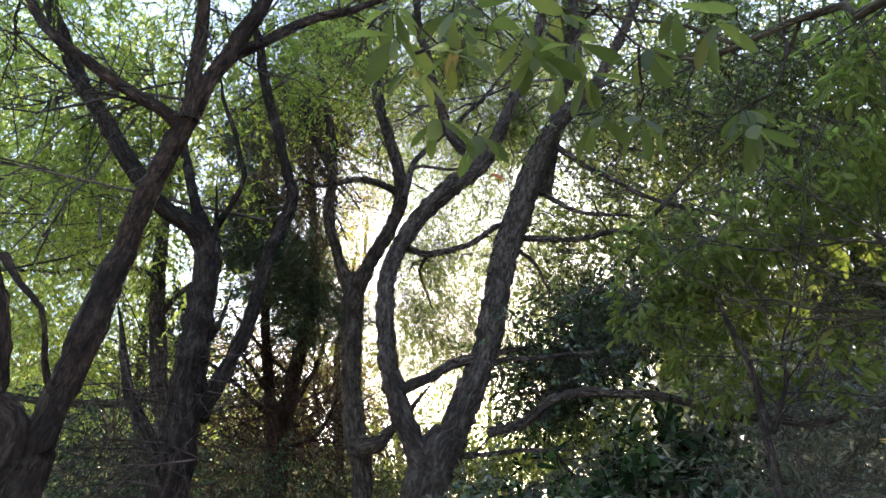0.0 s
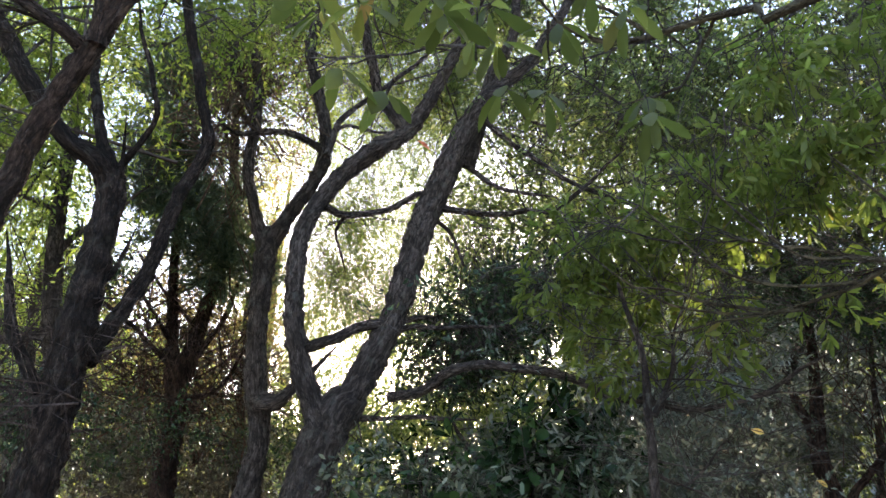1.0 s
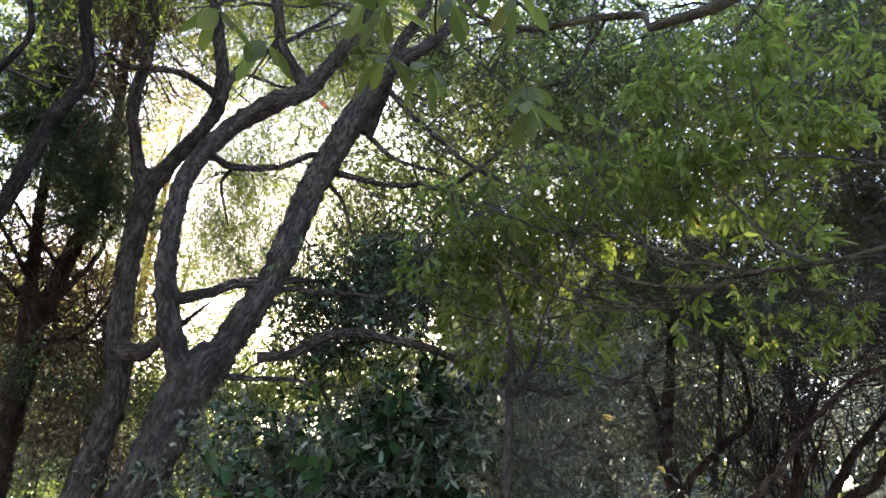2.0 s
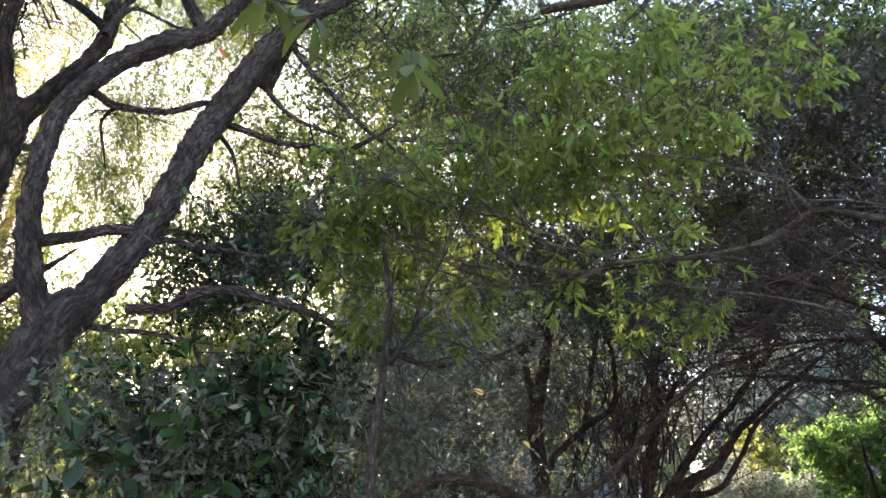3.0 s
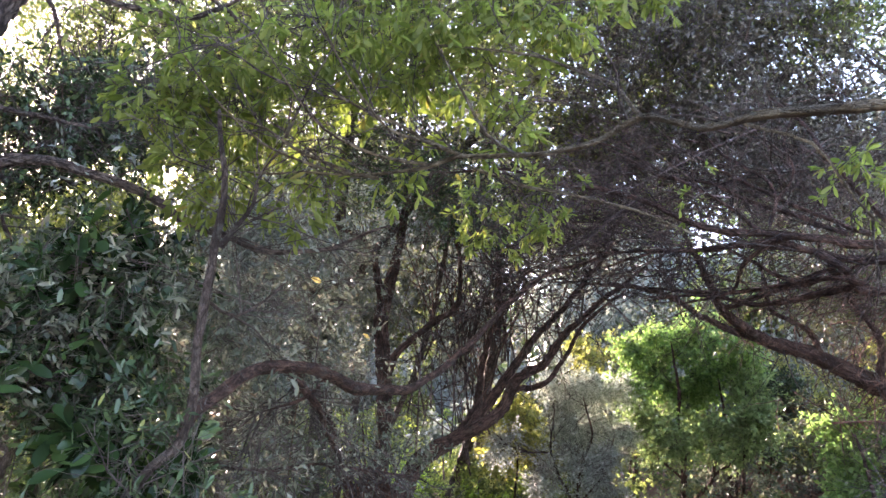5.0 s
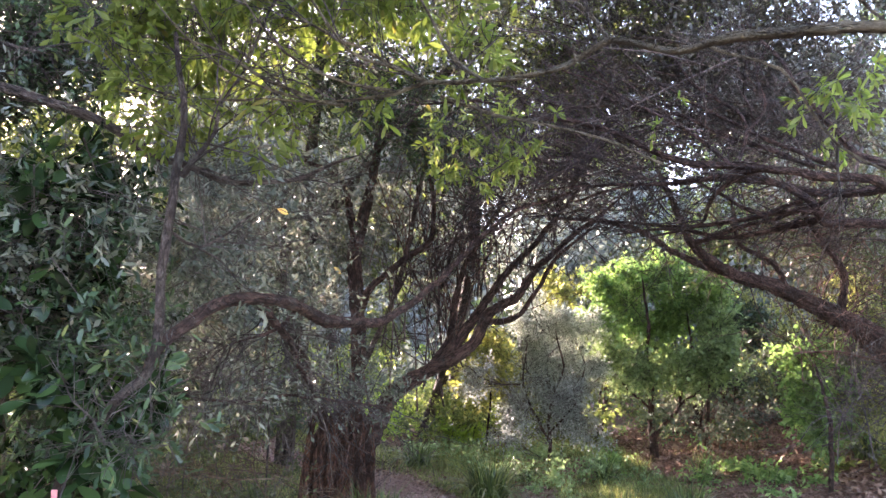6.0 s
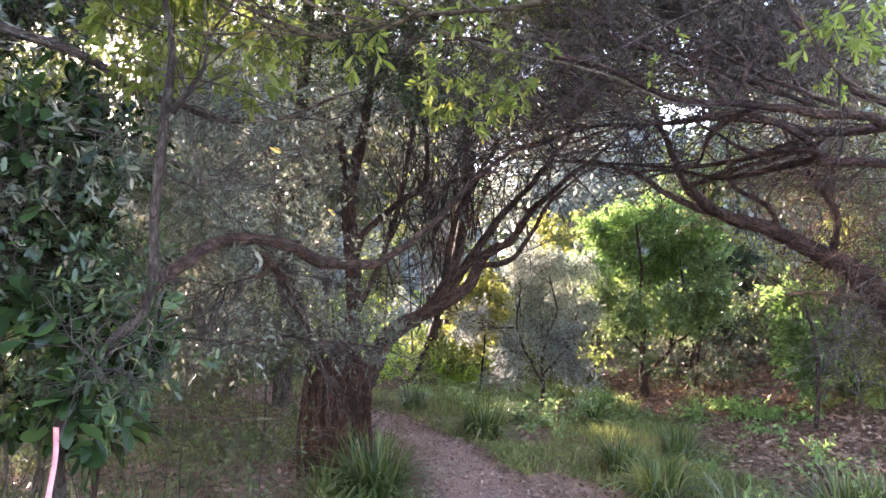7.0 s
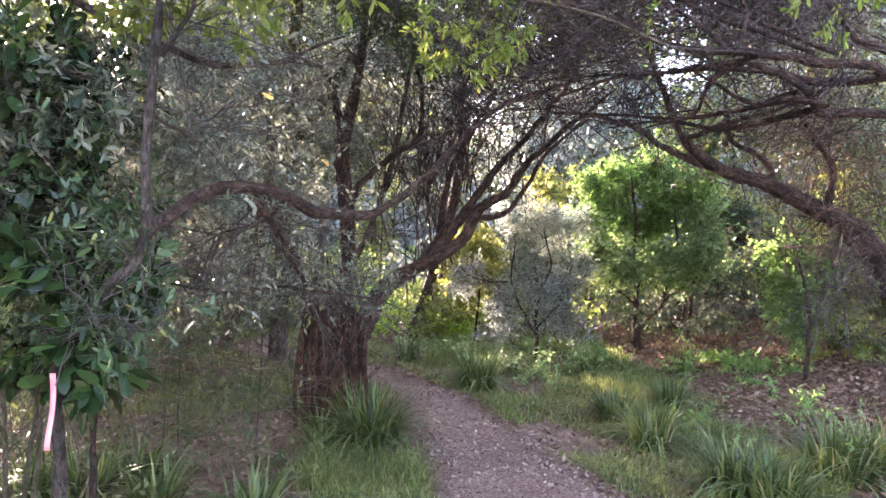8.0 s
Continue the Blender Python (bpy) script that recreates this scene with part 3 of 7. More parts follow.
def blades(at, reach, width, lean, rng, segs=2, tilt=None):
    """Bent grass or strap blades rising from places."""
    n = len(at)
    yaw = rng.uniform(0, 2 * np.pi, n) if tilt is None else tilt
    out = np.stack([np.cos(yaw), np.sin(yaw), 0 * yaw], -1)
    across = np.stack([-np.sin(yaw), np.cos(yaw), 0 * yaw], -1)
    h = reach * rng.uniform(0.55, 1.2, n)
    bend = lean * rng.uniform(0.4, 1.3, n)
    rows = []
    for s in range(segs + 1):
        u = s / segs
        th = bend * u
        c = at + (h * u)[:, None] * (np.sin(th)[:, None] * out + np.cos(th)[:, None] * np.array([0, 0, 1.0]))
        wd = width * (1 - u**2.2) * 0.5 * (0.75 + 0.25 * math.sin(math.pi * min(1, 1.6 * u))) + 0.0006
        rows += [c - across * wd, c + across * wd]
    v = np.stack(rows, 1)
    q = np.array([(2 * s, 2 * s + 1, 2 * s + 3, 2 * s + 2) for s in range(segs)])
    q = q[None] + (np.arange(n) * v.shape[1])[:, None, None]
    return v.reshape(-1, 3), q.reshape(-1, 4)


def grass_patch(name, n, box, keep, reach, width, lean, material, seed, label, bare=0.0):
    rng = np.random.default_rng(seed)
    x, y = rng.uniform(box[0], box[1], n), rng.uniform(box[2], box[3], n)
    clump = noise_field(x, y) + rng.normal(0, 0.12, n)
    ok = keep(x, y) & (clump > bare)
    x, y = x[ok], y[ok]
    at = np.stack([x, y, height(x, y) - 0.01], -1)
    v, q = blades(at, reach * (0.6 + 0.45 * np.clip(noise_field(1.3 * x + 4, 1.2 * y), 0, 1.4)), width, lean, rng)
    ob = new(name, mesh_from(name, v, q))
    ob.data.materials.append(material)
    return tagged(ob, label, "grass", kind="stuff")


def noise_field(x, y):
    return np.sin(2.3 * x + 1.1 * np.sin(1.7 * y)) * np.sin(2.1 * y + 0.9 * np.sin(1.9 * x)) + 0.5 * np.sin(5.3 * x + 2.0) * np.sin(4.7 * y) + 0.45


grass_patch("grass", 130000, (3.0, 10.5, 1.6, 9.5), lambda x, y: (off_path(x, y) > 0.03) & (lateral(x, y) < 2.7) & (lateral(x, y) > -0.2), 0.21, 0.0062, 1.3, GRASS, 31, "soft green grass tufts beside the footpath", 0.2)
grass_patch("grass", 60000, (0.2, 6.5, 5.2, 13.0), lambda x, y: (off_path(x, y) > 0.03) & (lateral(x, y) <= -0.2) & (np.hypot(x, y) > 6.4), 0.18, 0.006, 1.1, GRASS, 32, "short green grass between the trees")
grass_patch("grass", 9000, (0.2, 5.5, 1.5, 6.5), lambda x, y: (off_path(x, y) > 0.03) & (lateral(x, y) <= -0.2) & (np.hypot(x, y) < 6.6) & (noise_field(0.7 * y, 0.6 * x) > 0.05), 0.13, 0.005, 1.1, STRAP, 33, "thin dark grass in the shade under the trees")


grass_patch("grass", 7000, (3.5, 11.5, 0.3, 7.0), lambda x, y: (lateral(x, y) >= 2.7) & (lateral(x, y) < 4.6) & (noise_field(0.8 * y, 0.9 * x) > 0.3), 0.17, 0.005, 1.1, GRASS, 34, "sparse grass tufts on the mulched bank")


grass_patch("grass", 9000, (2.2, 3.4, 2.4, 4.6), lambda x, y: (off_path(x, y) > 0.02) & (lateral(x, y) > -0.9) & (lateral(x, y) < 0.3), 0.2, 0.006, 1.0, GRASS, 37, "fresh green grass at the edge of the footpath")


def ground_cover(name, n, box, keep, kind, material, seed, label):
    """Low leafy sprigs over the ground."""
    rng = np.random.default_rng(seed)
    x, y = rng.uniform(box[0], box[1], n), rng.uniform(box[2], box[3], n)
    ok = keep(x, y) & (noise_field(0.9 * x, 1.1 * y) + rng.normal(0, 0.4, n) > 0.3)
    x, y = x[ok], y[ok]
    spots = np.stack([x, y, height(x, y) + rng.uniform(0.02, 0.22, len(x)) ** 1.2, 0 * x + 0.06, 0 * x + 0.05], -1)
    v, q, root, tips = sprays(spots, 3 * len(x), kind, rng)
    ob = new(name, mesh_from(name, *tidy(v, q)))
    ob.data.materials.append(material)
    return tagged(ob, label, "undergrowth", kind="stuff")


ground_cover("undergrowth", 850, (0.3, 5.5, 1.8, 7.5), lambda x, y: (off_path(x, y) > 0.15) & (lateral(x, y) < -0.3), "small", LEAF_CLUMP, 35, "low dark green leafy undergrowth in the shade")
ground_cover("undergrowth", 520, (6.2, 9.2, 4.9, 8.4), lambda x, y: (off_path(x, y) > 0.25) & (lateral(x, y) < 2.4), "mid", LEAF_FRESH, 38, "low green leafy undergrowth beneath the blue-grey shrub")
ground_cover("undergrowth", 420, (5.0, 11.5, 0.5, 8.0), lambda x, y: (lateral(x, y) > 2.0) & (lateral(x, y) < 5.0), "mid", LEAF_BRIGHT, 36, "low light green leafy undergrowth on the bank")


def strap_clump(place, reach, count, seed, label, material=None):
    rng = np.random.default_rng(seed)
    count, reach = int(2.8 * count), 1.0 * reach
    x, y = place
    ob = thing("strappy_plant", (x, y, float(height(x, y))), label, "plant", "strappy plants")
    a, r = rng.uniform(0, 2 * np.pi, count), 0.17 * np.sqrt(rng.uniform(0, 1, count)) * reach / 0.5
    at = np.stack([x + r * np.cos(a), y + r * np.sin(a), np.full(count, float(height(x, y)) - 0.01)], -1)
    for half in (0, 1):
        sel = slice(half * count // 2, (half + 1) * count // 2)
        v, q = blades(at[sel], reach * (1.0 if half else 0.85), 0.019, 0.5 + 1.15 * half, rng, 7, a[sel] + rng.normal(0, 0.5, count // 2 + (count % 2) * half)[: len(a[sel])])
        part("upright_leaves" if not half else "arching_leaves", mesh_from("leaves", v, q), material or STRAP, ob)
    return ob


strap_clump((5.65, 5.57), 0.58, 90, 100, "arching pale-edged strappy plant beside the path")
strap_clump((5.96, 7.21), 0.44, 50, 101, "small green strappy plant at the path's bend")
strap_clump((3.42, 4.44), 0.62, 110, 102, "large dark green strappy clump at the path's edge")
strap_clump((5.21, 3.12), 0.48, 75, 103, "grey-green strappy clump in the grass")
strap_clump((5.73, 3.84), 0.44, 55, 104, "dark green strappy plant growing in the grass")
strap_clump((6.32, 3.62), 0.46, 55, 105, "dark green strappy plant growing in the grass")
strap_clump((8.20, 4.53), 0.40, 40, 106, "dark green strappy plant growing in the grass")
strap_clump((4.49, 2.07), 0.50, 75, 107, "tall green strappy clump at the foot of the bank")
strap_clump((4.50, 1.83), 0.50, 80, 108, "tall green strappy clump at the foot of the bank")
strap_clump((5.23, 1.76), 0.56, 85, 109, "upright green strappy clump on the mulched bank")
strap_clump((9.21, 3.08), 0.60, 60, 110, "arching strappy plant high on the bank")
strap_clump((3.24, 6.12), 0.35, 36, 111, "dark green strappy plant growing in the shade")
strap_clump((1.67, 4.38), 0.42, 40, 112, "dark green strappy plant growing in the shade")
strap_clump((2.00, 3.48), 0.38, 44, 113, "dark green strappy plant growing in the shade")
strap_clump((1.60, 3.83), 0.36, 34, 114, "dark green strappy plant growing in the shade")
strap_clump((7.43, 5.39), 0.36, 36, 115, "thin strappy plant in the long grass")
strap_clump((6.71, 6.07), 0.36, 36, 116, "thin strappy plant in the long grass")
strap_clump((2.77, 8.08), 0.40, 36, 117, "dark green strappy plant growing in the shade")
strap_clump((4.39, 10.11), 0.45, 40, 118, "dark green strappy plant at the edge of the lit grass")
strap_clump((5.53, 1.64), 0.45, 50, 119, "upright green strappy clump on the mulched bank")
strap_clump((8.34, 3.99), 0.30, 24, 120, "thin strappy plant in the long grass")
strap_clump((1.34, 4.21), 0.45, 44, 122, "dark green strappy plant under the laurel bush")
strap_clump((1.10, 4.37), 0.42, 40, 123, "dark green strappy plant under the laurel bush")
strap_clump((3.08, 4.58), 0.40, 36, 121, "dark green strappy plant at the foot of the arching tree")


# ---- trees near the camera ----
v_tree = thing("forked_tree", (-0.75, 2.95, 0.00), "leaning grey-barked tree that forks into two thick limbs", "tree")
limb(v_tree, "trunk", [(-0.75, 2.95, -0.10, 0.210), (-0.66, 3.02, 0.45, 0.150), (-0.24, 3.34, 1.85, 0.136), (-0.11, 3.39, 2.27, 0.133), (-0.02, 3.43, 2.37, 0.113)], BARK_GREY)
limb(v_tree, "limb", [(-0.16, 3.37, 2.22, 0.083), (-0.27, 3.37, 2.54, 0.078), (-0.32, 3.37, 2.87, 0.070), (-0.30, 3.42, 3.28, 0.069), (-0.13, 3.48, 3.62, 0.073), (0.08, 3.47, 3.82, 0.080), (0.29, 3.47, 4.00, 0.065), (0.56, 3.32, 4.48, 0.046), (0.72, 3.20, 4.87, 0.037)], BARK_GREY)
limb(v_tree, "limb", [(-0.10, 3.40, 2.22, 0.112), (0.08, 3.43, 2.57, 0.103), (0.19, 3.46, 2.81, 0.097), (0.30, 3.51, 3.21, 0.103), (0.39, 3.53, 3.49, 0.107), (0.54, 3.49, 3.83, 0.111), (0.64, 3.40, 4.03, 0.088), (0.77, 3.33, 4.17, 0.069), (0.93, 3.26, 4.29, 0.052), (1.05, 3.22, 4.45, 0.043), (1.24, 3.14, 4.77, 0.034)], BARK_GREY)
limb(v_tree, "limb", [(0.61, 3.57, 3.78, 0.076), (0.69, 3.47, 4.05, 0.066), (0.76, 3.36, 4.30, 0.053), (0.90, 3.27, 4.60, 0.040), (0.90, 3.16, 5.01, 0.034)], BARK_GREY)
limb(v_tree, "limb", [(0.29, 3.50, 3.94, 0.068), (0.10, 3.43, 4.15, 0.045), (0.01, 3.28, 4.43, 0.042), (-0.05, 3.13, 4.74, 0.036), (-0.05, 2.99, 5.01, 0.029)], BARK_GREY)
limb(v_tree, "branch", [(-0.24, 3.36, 2.60, 0.042), (-0.14, 3.35, 2.64, 0.037), (0.00, 3.39, 2.71, 0.034), (0.18, 3.44, 2.76, 0.032)], BARK_GREY)
limb(v_tree, "branch", [(-0.20, 3.46, 3.43, 0.038), (-0.08, 3.57, 3.44, 0.028), (0.15, 3.64, 3.52, 0.027), (0.35, 3.63, 3.62, 0.024)], BARK_GREY)
limb(v_tree, "branch", [(0.43, 3.53, 3.49, 0.029), (0.68, 3.47, 3.42, 0.024), (0.91, 3.37, 3.39, 0.022), (1.04, 3.28, 3.37, 0.020), (1.19, 3.13, 3.45, 0.015), (1.31, 3.02, 3.54, 0.009)], BARK_GREY)
limb(v_tree, "branch", [(0.15, 3.46, 2.70, 0.026), (0.29, 3.42, 2.74, 0.019), (0.50, 3.30, 2.70, 0.016), (0.71, 3.21, 2.68, 0.008)], BARK_GREY)
limb(v_tree, "branch", [(0.16, 3.39, 2.37, 0.040), (0.33, 3.27, 2.39, 0.036), (0.44, 3.14, 2.44, 0.034), (0.55, 3.02, 2.44, 0.031), (0.67, 2.96, 2.41, 0.029), (0.82, 2.85, 2.36, 0.026), (0.95, 2.79, 2.30, 0.024), (1.03, 2.74, 2.24, 0.022), (1.13, 2.69, 2.21, 0.020), (1.23, 2.64, 2.18, 0.018), (1.32, 2.58, 2.15, 0.016), (1.41, 2.53, 2.16, 0.014), (1.50, 2.48, 2.18, 0.013), (1.59, 2.41, 2.23, 0.011), (1.66, 2.36, 2.27, 0.009)], BARK_GREY)
limb(v_tree, "branch", [(0.01, 3.44, 2.28, 0.024), (0.19, 3.34, 2.26, 0.019), (0.44, 3.22, 2.23, 0.013)], BARK_GREY)
limb(v_tree, "branch", [(0.69, 3.40, 4.02, 0.027), (0.86, 3.37, 3.82, 0.022), (1.01, 3.31, 3.66, 0.019), (1.20, 3.23, 3.47, 0.017), (1.51, 3.17, 3.34, 0.011)], BARK_GREY)
limb(v_tree, "branch", [(0.62, 3.52, 3.75, 0.024), (0.77, 3.47, 3.59, 0.018), (0.97, 3.40, 3.52, 0.013)], BARK_GREY)
limb(v_tree, "branch", [(0.41, 3.56, 3.43, 0.019), (0.52, 3.59, 3.33, 0.015), (0.59, 3.65, 3.18, 0.010)], BARK_GREY)
limb(v_tree, "branch", [(-0.08, 3.57, 3.44, 0.018), (-0.14, 3.66, 3.38, 0.013), (-0.10, 3.77, 3.25, 0.008)], BARK_GREY)
limb(v_tree, "branch", [(-0.20, 3.41, 3.73, 0.032), (-0.11, 3.46, 4.03, 0.024), (0.22, 3.47, 4.34, 0.020), (0.48, 3.37, 4.59, 0.015)], BARK_GREY)
crown(v_tree, [(1.12, 3.85, 4.10, 0.72, 0.61), (1.47, 3.90, 3.60, 0.56, 0.41), (1.86, 3.73, 4.41, 0.77, 0.57), (0.88, 4.66, 3.77, 0.38, 0.46), (1.20, 4.30, 3.41, 0.43, 0.31)], 900, "small", LEAF_SMALL, 1, twig=0.003)
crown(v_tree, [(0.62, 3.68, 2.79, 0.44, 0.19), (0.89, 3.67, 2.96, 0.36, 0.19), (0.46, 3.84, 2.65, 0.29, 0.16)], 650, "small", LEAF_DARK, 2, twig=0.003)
sprouts(v_tree, 50, 0.40, 0.0030, 3)

twin_tree = thing("twin_stemmed_tree", (-0.82, 4.35, 0.00), "ridged grey-barked tree with two upright stems", "tree")
limb(twin_tree, "trunk", [(-0.82, 4.35, -0.10, 0.200), (-0.80, 4.38, 1.00, 0.140), (-0.63, 4.66, 2.29, 0.100), (-0.66, 4.58, 2.71, 0.100), (-0.67, 4.51, 3.15, 0.093), (-0.63, 4.41, 3.68, 0.099)], BARK_GREY)
limb(twin_tree, "limb", [(-0.66, 4.44, 3.61, 0.079), (-0.73, 4.32, 3.84, 0.056), (-0.78, 4.21, 4.13, 0.050), (-0.74, 4.16, 4.51, 0.050), (-0.79, 4.04, 4.98, 0.039), (-0.83, 3.92, 5.42, 0.031)], BARK_GREY)
limb(twin_tree, "limb", [(-0.62, 4.43, 3.65, 0.083), (-0.49, 4.35, 3.84, 0.071), (-0.34, 4.30, 4.07, 0.068), (-0.26, 4.22, 4.32, 0.067), (-0.34, 4.17, 4.74, 0.057), (-0.40, 4.05, 5.04, 0.056), (-0.33, 4.01, 5.40, 0.053), (-0.35, 3.86, 5.96, 0.042)], BARK_GREY)
limb(twin_tree, "branch", [(-0.63, 4.58, 2.60, 0.084), (-0.50, 4.48, 2.58, 0.067), (-0.41, 4.42, 2.65, 0.041)], BARK_GREY)
limb(twin_tree, "branch", [(-0.29, 4.25, 4.27, 0.045), (-0.38, 4.16, 4.30, 0.040), (-0.55, 4.12, 4.34, 0.032), (-0.86, 4.14, 4.32, 0.020), (-1.02, 4.13, 4.47, 0.014)], BARK_GREY)
limb(twin_tree, "branch", [(-0.26, 4.22, 4.32, 0.028), (-0.14, 4.23, 4.49, 0.019), (0.11, 4.34, 4.51, 0.015), (0.32, 4.40, 4.59, 0.011)], BARK_GREY)
limb(twin_tree, "branch", [(-0.75, 4.20, 4.44, 0.025), (-0.92, 3.99, 4.85, 0.029), (-0.80, 3.96, 5.08, 0.026), (-0.54, 3.91, 5.33, 0.020)], BARK_GREY)
crown(twin_tree, [(-0.67, 4.52, 5.54, 0.73, 0.83), (-0.26, 4.29, 5.84, 0.78, 0.58)], 420, "feather", LEAF_WILLOW, 4, twig=0.0014)
twig_mass(twin_tree, [(-0.79, 4.41, 5.00, 0.50, 0.77), (-1.04, 4.62, 4.64, 0.41, 0.59)], 900, 0.60, 0.0040, 5, way=(0, 0, 0.3), material=TWIG_DRY)

near_tree = thing("leaning_tree", (-1.42, 1.55, 0.00), "dark rough-barked tree leaning steeply with spreading limbs", "tree")
limb(near_tree, "trunk", [(-1.42, 1.55, -0.10, 0.130), (-1.34, 1.60, 0.60, 0.080), (-1.09, 1.77, 1.92, 0.065), (-1.07, 1.78, 2.07, 0.062), (-1.03, 1.79, 2.24, 0.061), (-0.95, 1.78, 2.52, 0.061), (-0.91, 1.76, 2.65, 0.049), (-0.84, 1.72, 2.83, 0.046), (-0.74, 1.66, 2.98, 0.046), (-0.64, 1.62, 3.15, 0.035), (-0.58, 1.60, 3.27, 0.036), (-0.49, 1.58, 3.39, 0.033), (-0.39, 1.58, 3.67, 0.025)], BARK_BROWN)
limb(near_tree, "limb", [(-0.73, 1.66, 2.98, 0.046), (-0.71, 1.63, 3.11, 0.035), (-0.69, 1.58, 3.25, 0.032), (-0.67, 1.52, 3.38, 0.029), (-0.68, 1.46, 3.56, 0.022)], BARK_BROWN)
limb(near_tree, "limb", [(-0.63, 1.61, 3.16, 0.037), (-0.54, 1.64, 3.24, 0.025), (-0.42, 1.70, 3.37, 0.024), (-0.29, 1.72, 3.44, 0.020), (-0.16, 1.77, 3.54, 0.017), (0.02, 1.88, 3.72, 0.012)], BARK_BROWN)
limb(near_tree, "limb", [(-0.76, 1.66, 2.97, 0.036), (-0.80, 1.61, 3.00, 0.024), (-0.92, 1.57, 3.06, 0.024), (-1.03, 1.50, 3.13, 0.023), (-1.10, 1.46, 3.20, 0.021), (-1.17, 1.44, 3.33, 0.018)], BARK_BROWN)
limb(near_tree, "branch", [(-0.78, 1.63, 2.98, 0.013), (-0.88, 1.61, 3.03, 0.008), (-0.98, 1.60, 3.06, 0.006)], BARK_BROWN)
crown(near_tree, [(-2.05, 3.11, 4.34, 0.97, 0.71), (-1.36, 2.91, 4.65, 0.93, 0.39), (-0.69, 3.21, 4.87, 0.67, 0.30)], 620, "feather", LEAF_WILLOW, 6, twig=0.0014)
sprouts(near_tree, 60, 0.40, 0.0030, 7)
twig_mass(near_tree, [(-2.03, 3.28, 3.76, 0.71, 0.46), (-1.66, 3.14, 4.25, 0.71, 0.53)], 150, 1.10, 0.0055, 70, way=(-0.8, 0.1, -0.1))

edge_tree = thing("rough_barked_tree", (-1.75, 1.35, 0.00), "thick brown rough-barked trunk with a drooping dead branch", "tree")
limb(edge_tree, "trunk", [(-1.75, 1.35, -0.10, 0.160), (-1.70, 1.42, 0.80, 0.120), (-1.15, 1.73, 1.95, 0.076), (-1.19, 1.71, 2.19, 0.078), (-1.21, 1.67, 2.41, 0.080), (-1.29, 1.61, 2.67, 0.074), (-1.34, 1.51, 2.95, 0.068), (-1.41, 1.43, 3.30, 0.058)], BARK_BROWN)
limb(edge_tree, "branch", [(-1.17, 1.63, 2.55, 0.021), (-1.09, 1.61, 2.45, 0.014), (-1.04, 1.64, 2.39, 0.012), (-1.03, 1.68, 2.31, 0.012), (-1.04, 1.73, 2.23, 0.014)], BARK_BROWN)
crown(edge_tree, [(-1.86, 1.78, 4.17, 0.87, 0.44)], 120, "feather", LEAF_WILLOW, 8, twig=0.0014)

forked_tree = thing("dark_forked_tree", (-1.22, 2.72, 0.00), "dark blotched tree with crooked forking limbs", "tree")
limb(forked_tree, "trunk", [(-1.22, 2.72, -0.10, 0.200), (-1.20, 2.74, 0.90, 0.140), (-1.12, 2.80, 2.09, 0.104), (-1.11, 2.81, 2.35, 0.100), (-1.09, 2.80, 2.60, 0.094), (-1.07, 2.80, 2.91, 0.082), (-1.06, 2.78, 3.18, 0.076)], BARK_BLACK)
limb(forked_tree, "limb", [(-1.07, 2.81, 3.13, 0.070), (-1.12, 2.72, 3.24, 0.065), (-1.23, 2.64, 3.30, 0.054), (-1.35, 2.53, 3.47, 0.055), (-1.46, 2.46, 3.66, 0.054), (-1.57, 2.37, 3.86, 0.050), (-1.64, 2.25, 4.08, 0.042), (-1.73, 2.20, 4.36, 0.035)], BARK_BLACK)
limb(forked_tree, "limb", [(-1.06, 2.79, 3.18, 0.068), (-1.12, 2.72, 3.34, 0.039), (-1.17, 2.70, 3.54, 0.031), (-1.18, 2.66, 3.77, 0.026), (-1.13, 2.58, 4.04, 0.021)], BARK_BLACK)
limb(forked_tree, "limb", [(-1.07, 2.86, 2.40, 0.064), (-1.01, 2.90, 2.55, 0.049), (-0.93, 2.96, 2.76, 0.048), (-0.87, 2.98, 3.03, 0.044), (-0.80, 2.98, 3.29, 0.042), (-0.74, 2.96, 3.47, 0.040), (-0.75, 2.92, 3.61, 0.035), (-0.80, 2.84, 3.87, 0.036), (-0.86, 2.77, 4.11, 0.034), (-0.88, 2.68, 4.34, 0.028)], BARK_BLACK)
limb(forked_tree, "branch", [(-1.04, 2.77, 3.23, 0.027), (-0.95, 2.69, 3.30, 0.019), (-0.87, 2.63, 3.43, 0.016), (-0.91, 2.55, 3.62, 0.015), (-0.94, 2.48, 3.77, 0.012)], BARK_BLACK)
limb(forked_tree, "branch", [(-1.01, 2.74, 3.18, 0.016), (-1.01, 2.70, 3.26, 0.013), (-1.00, 2.65, 3.34, 0.008)], BARK_BLACK)
limb(forked_tree, "branch", [(-1.06, 2.83, 2.71, 0.028), (-1.01, 2.83, 2.76, 0.018), (-0.97, 2.80, 2.85, 0.012)], BARK_BLACK)
limb(forked_tree, "branch", [(-1.18, 2.80, 2.26, 0.033), (-1.31, 2.80, 2.46, 0.034), (-1.38, 2.82, 2.65, 0.027), (-1.44, 2.83, 2.86, 0.011)], BARK_BLACK)
crown(forked_tree, [(-1.83, 3.44, 4.08, 0.71, 0.48), (-2.50, 3.90, 4.00, 0.76, 0.46), (-0.99, 3.27, 5.02, 0.62, 0.35), (-1.08, 3.25, 3.29, 0.15, 0.12)], 520, "feather", LEAF_WILLOW, 9, twig=0.0014)
twig_mass(forked_tree, [(-1.19, 2.87, 2.43, 0.28, 0.23), (-1.24, 2.78, 2.22, 0.30, 0.15)], 300, 0.50, 0.0025, 10, material=TWIG_DARK)

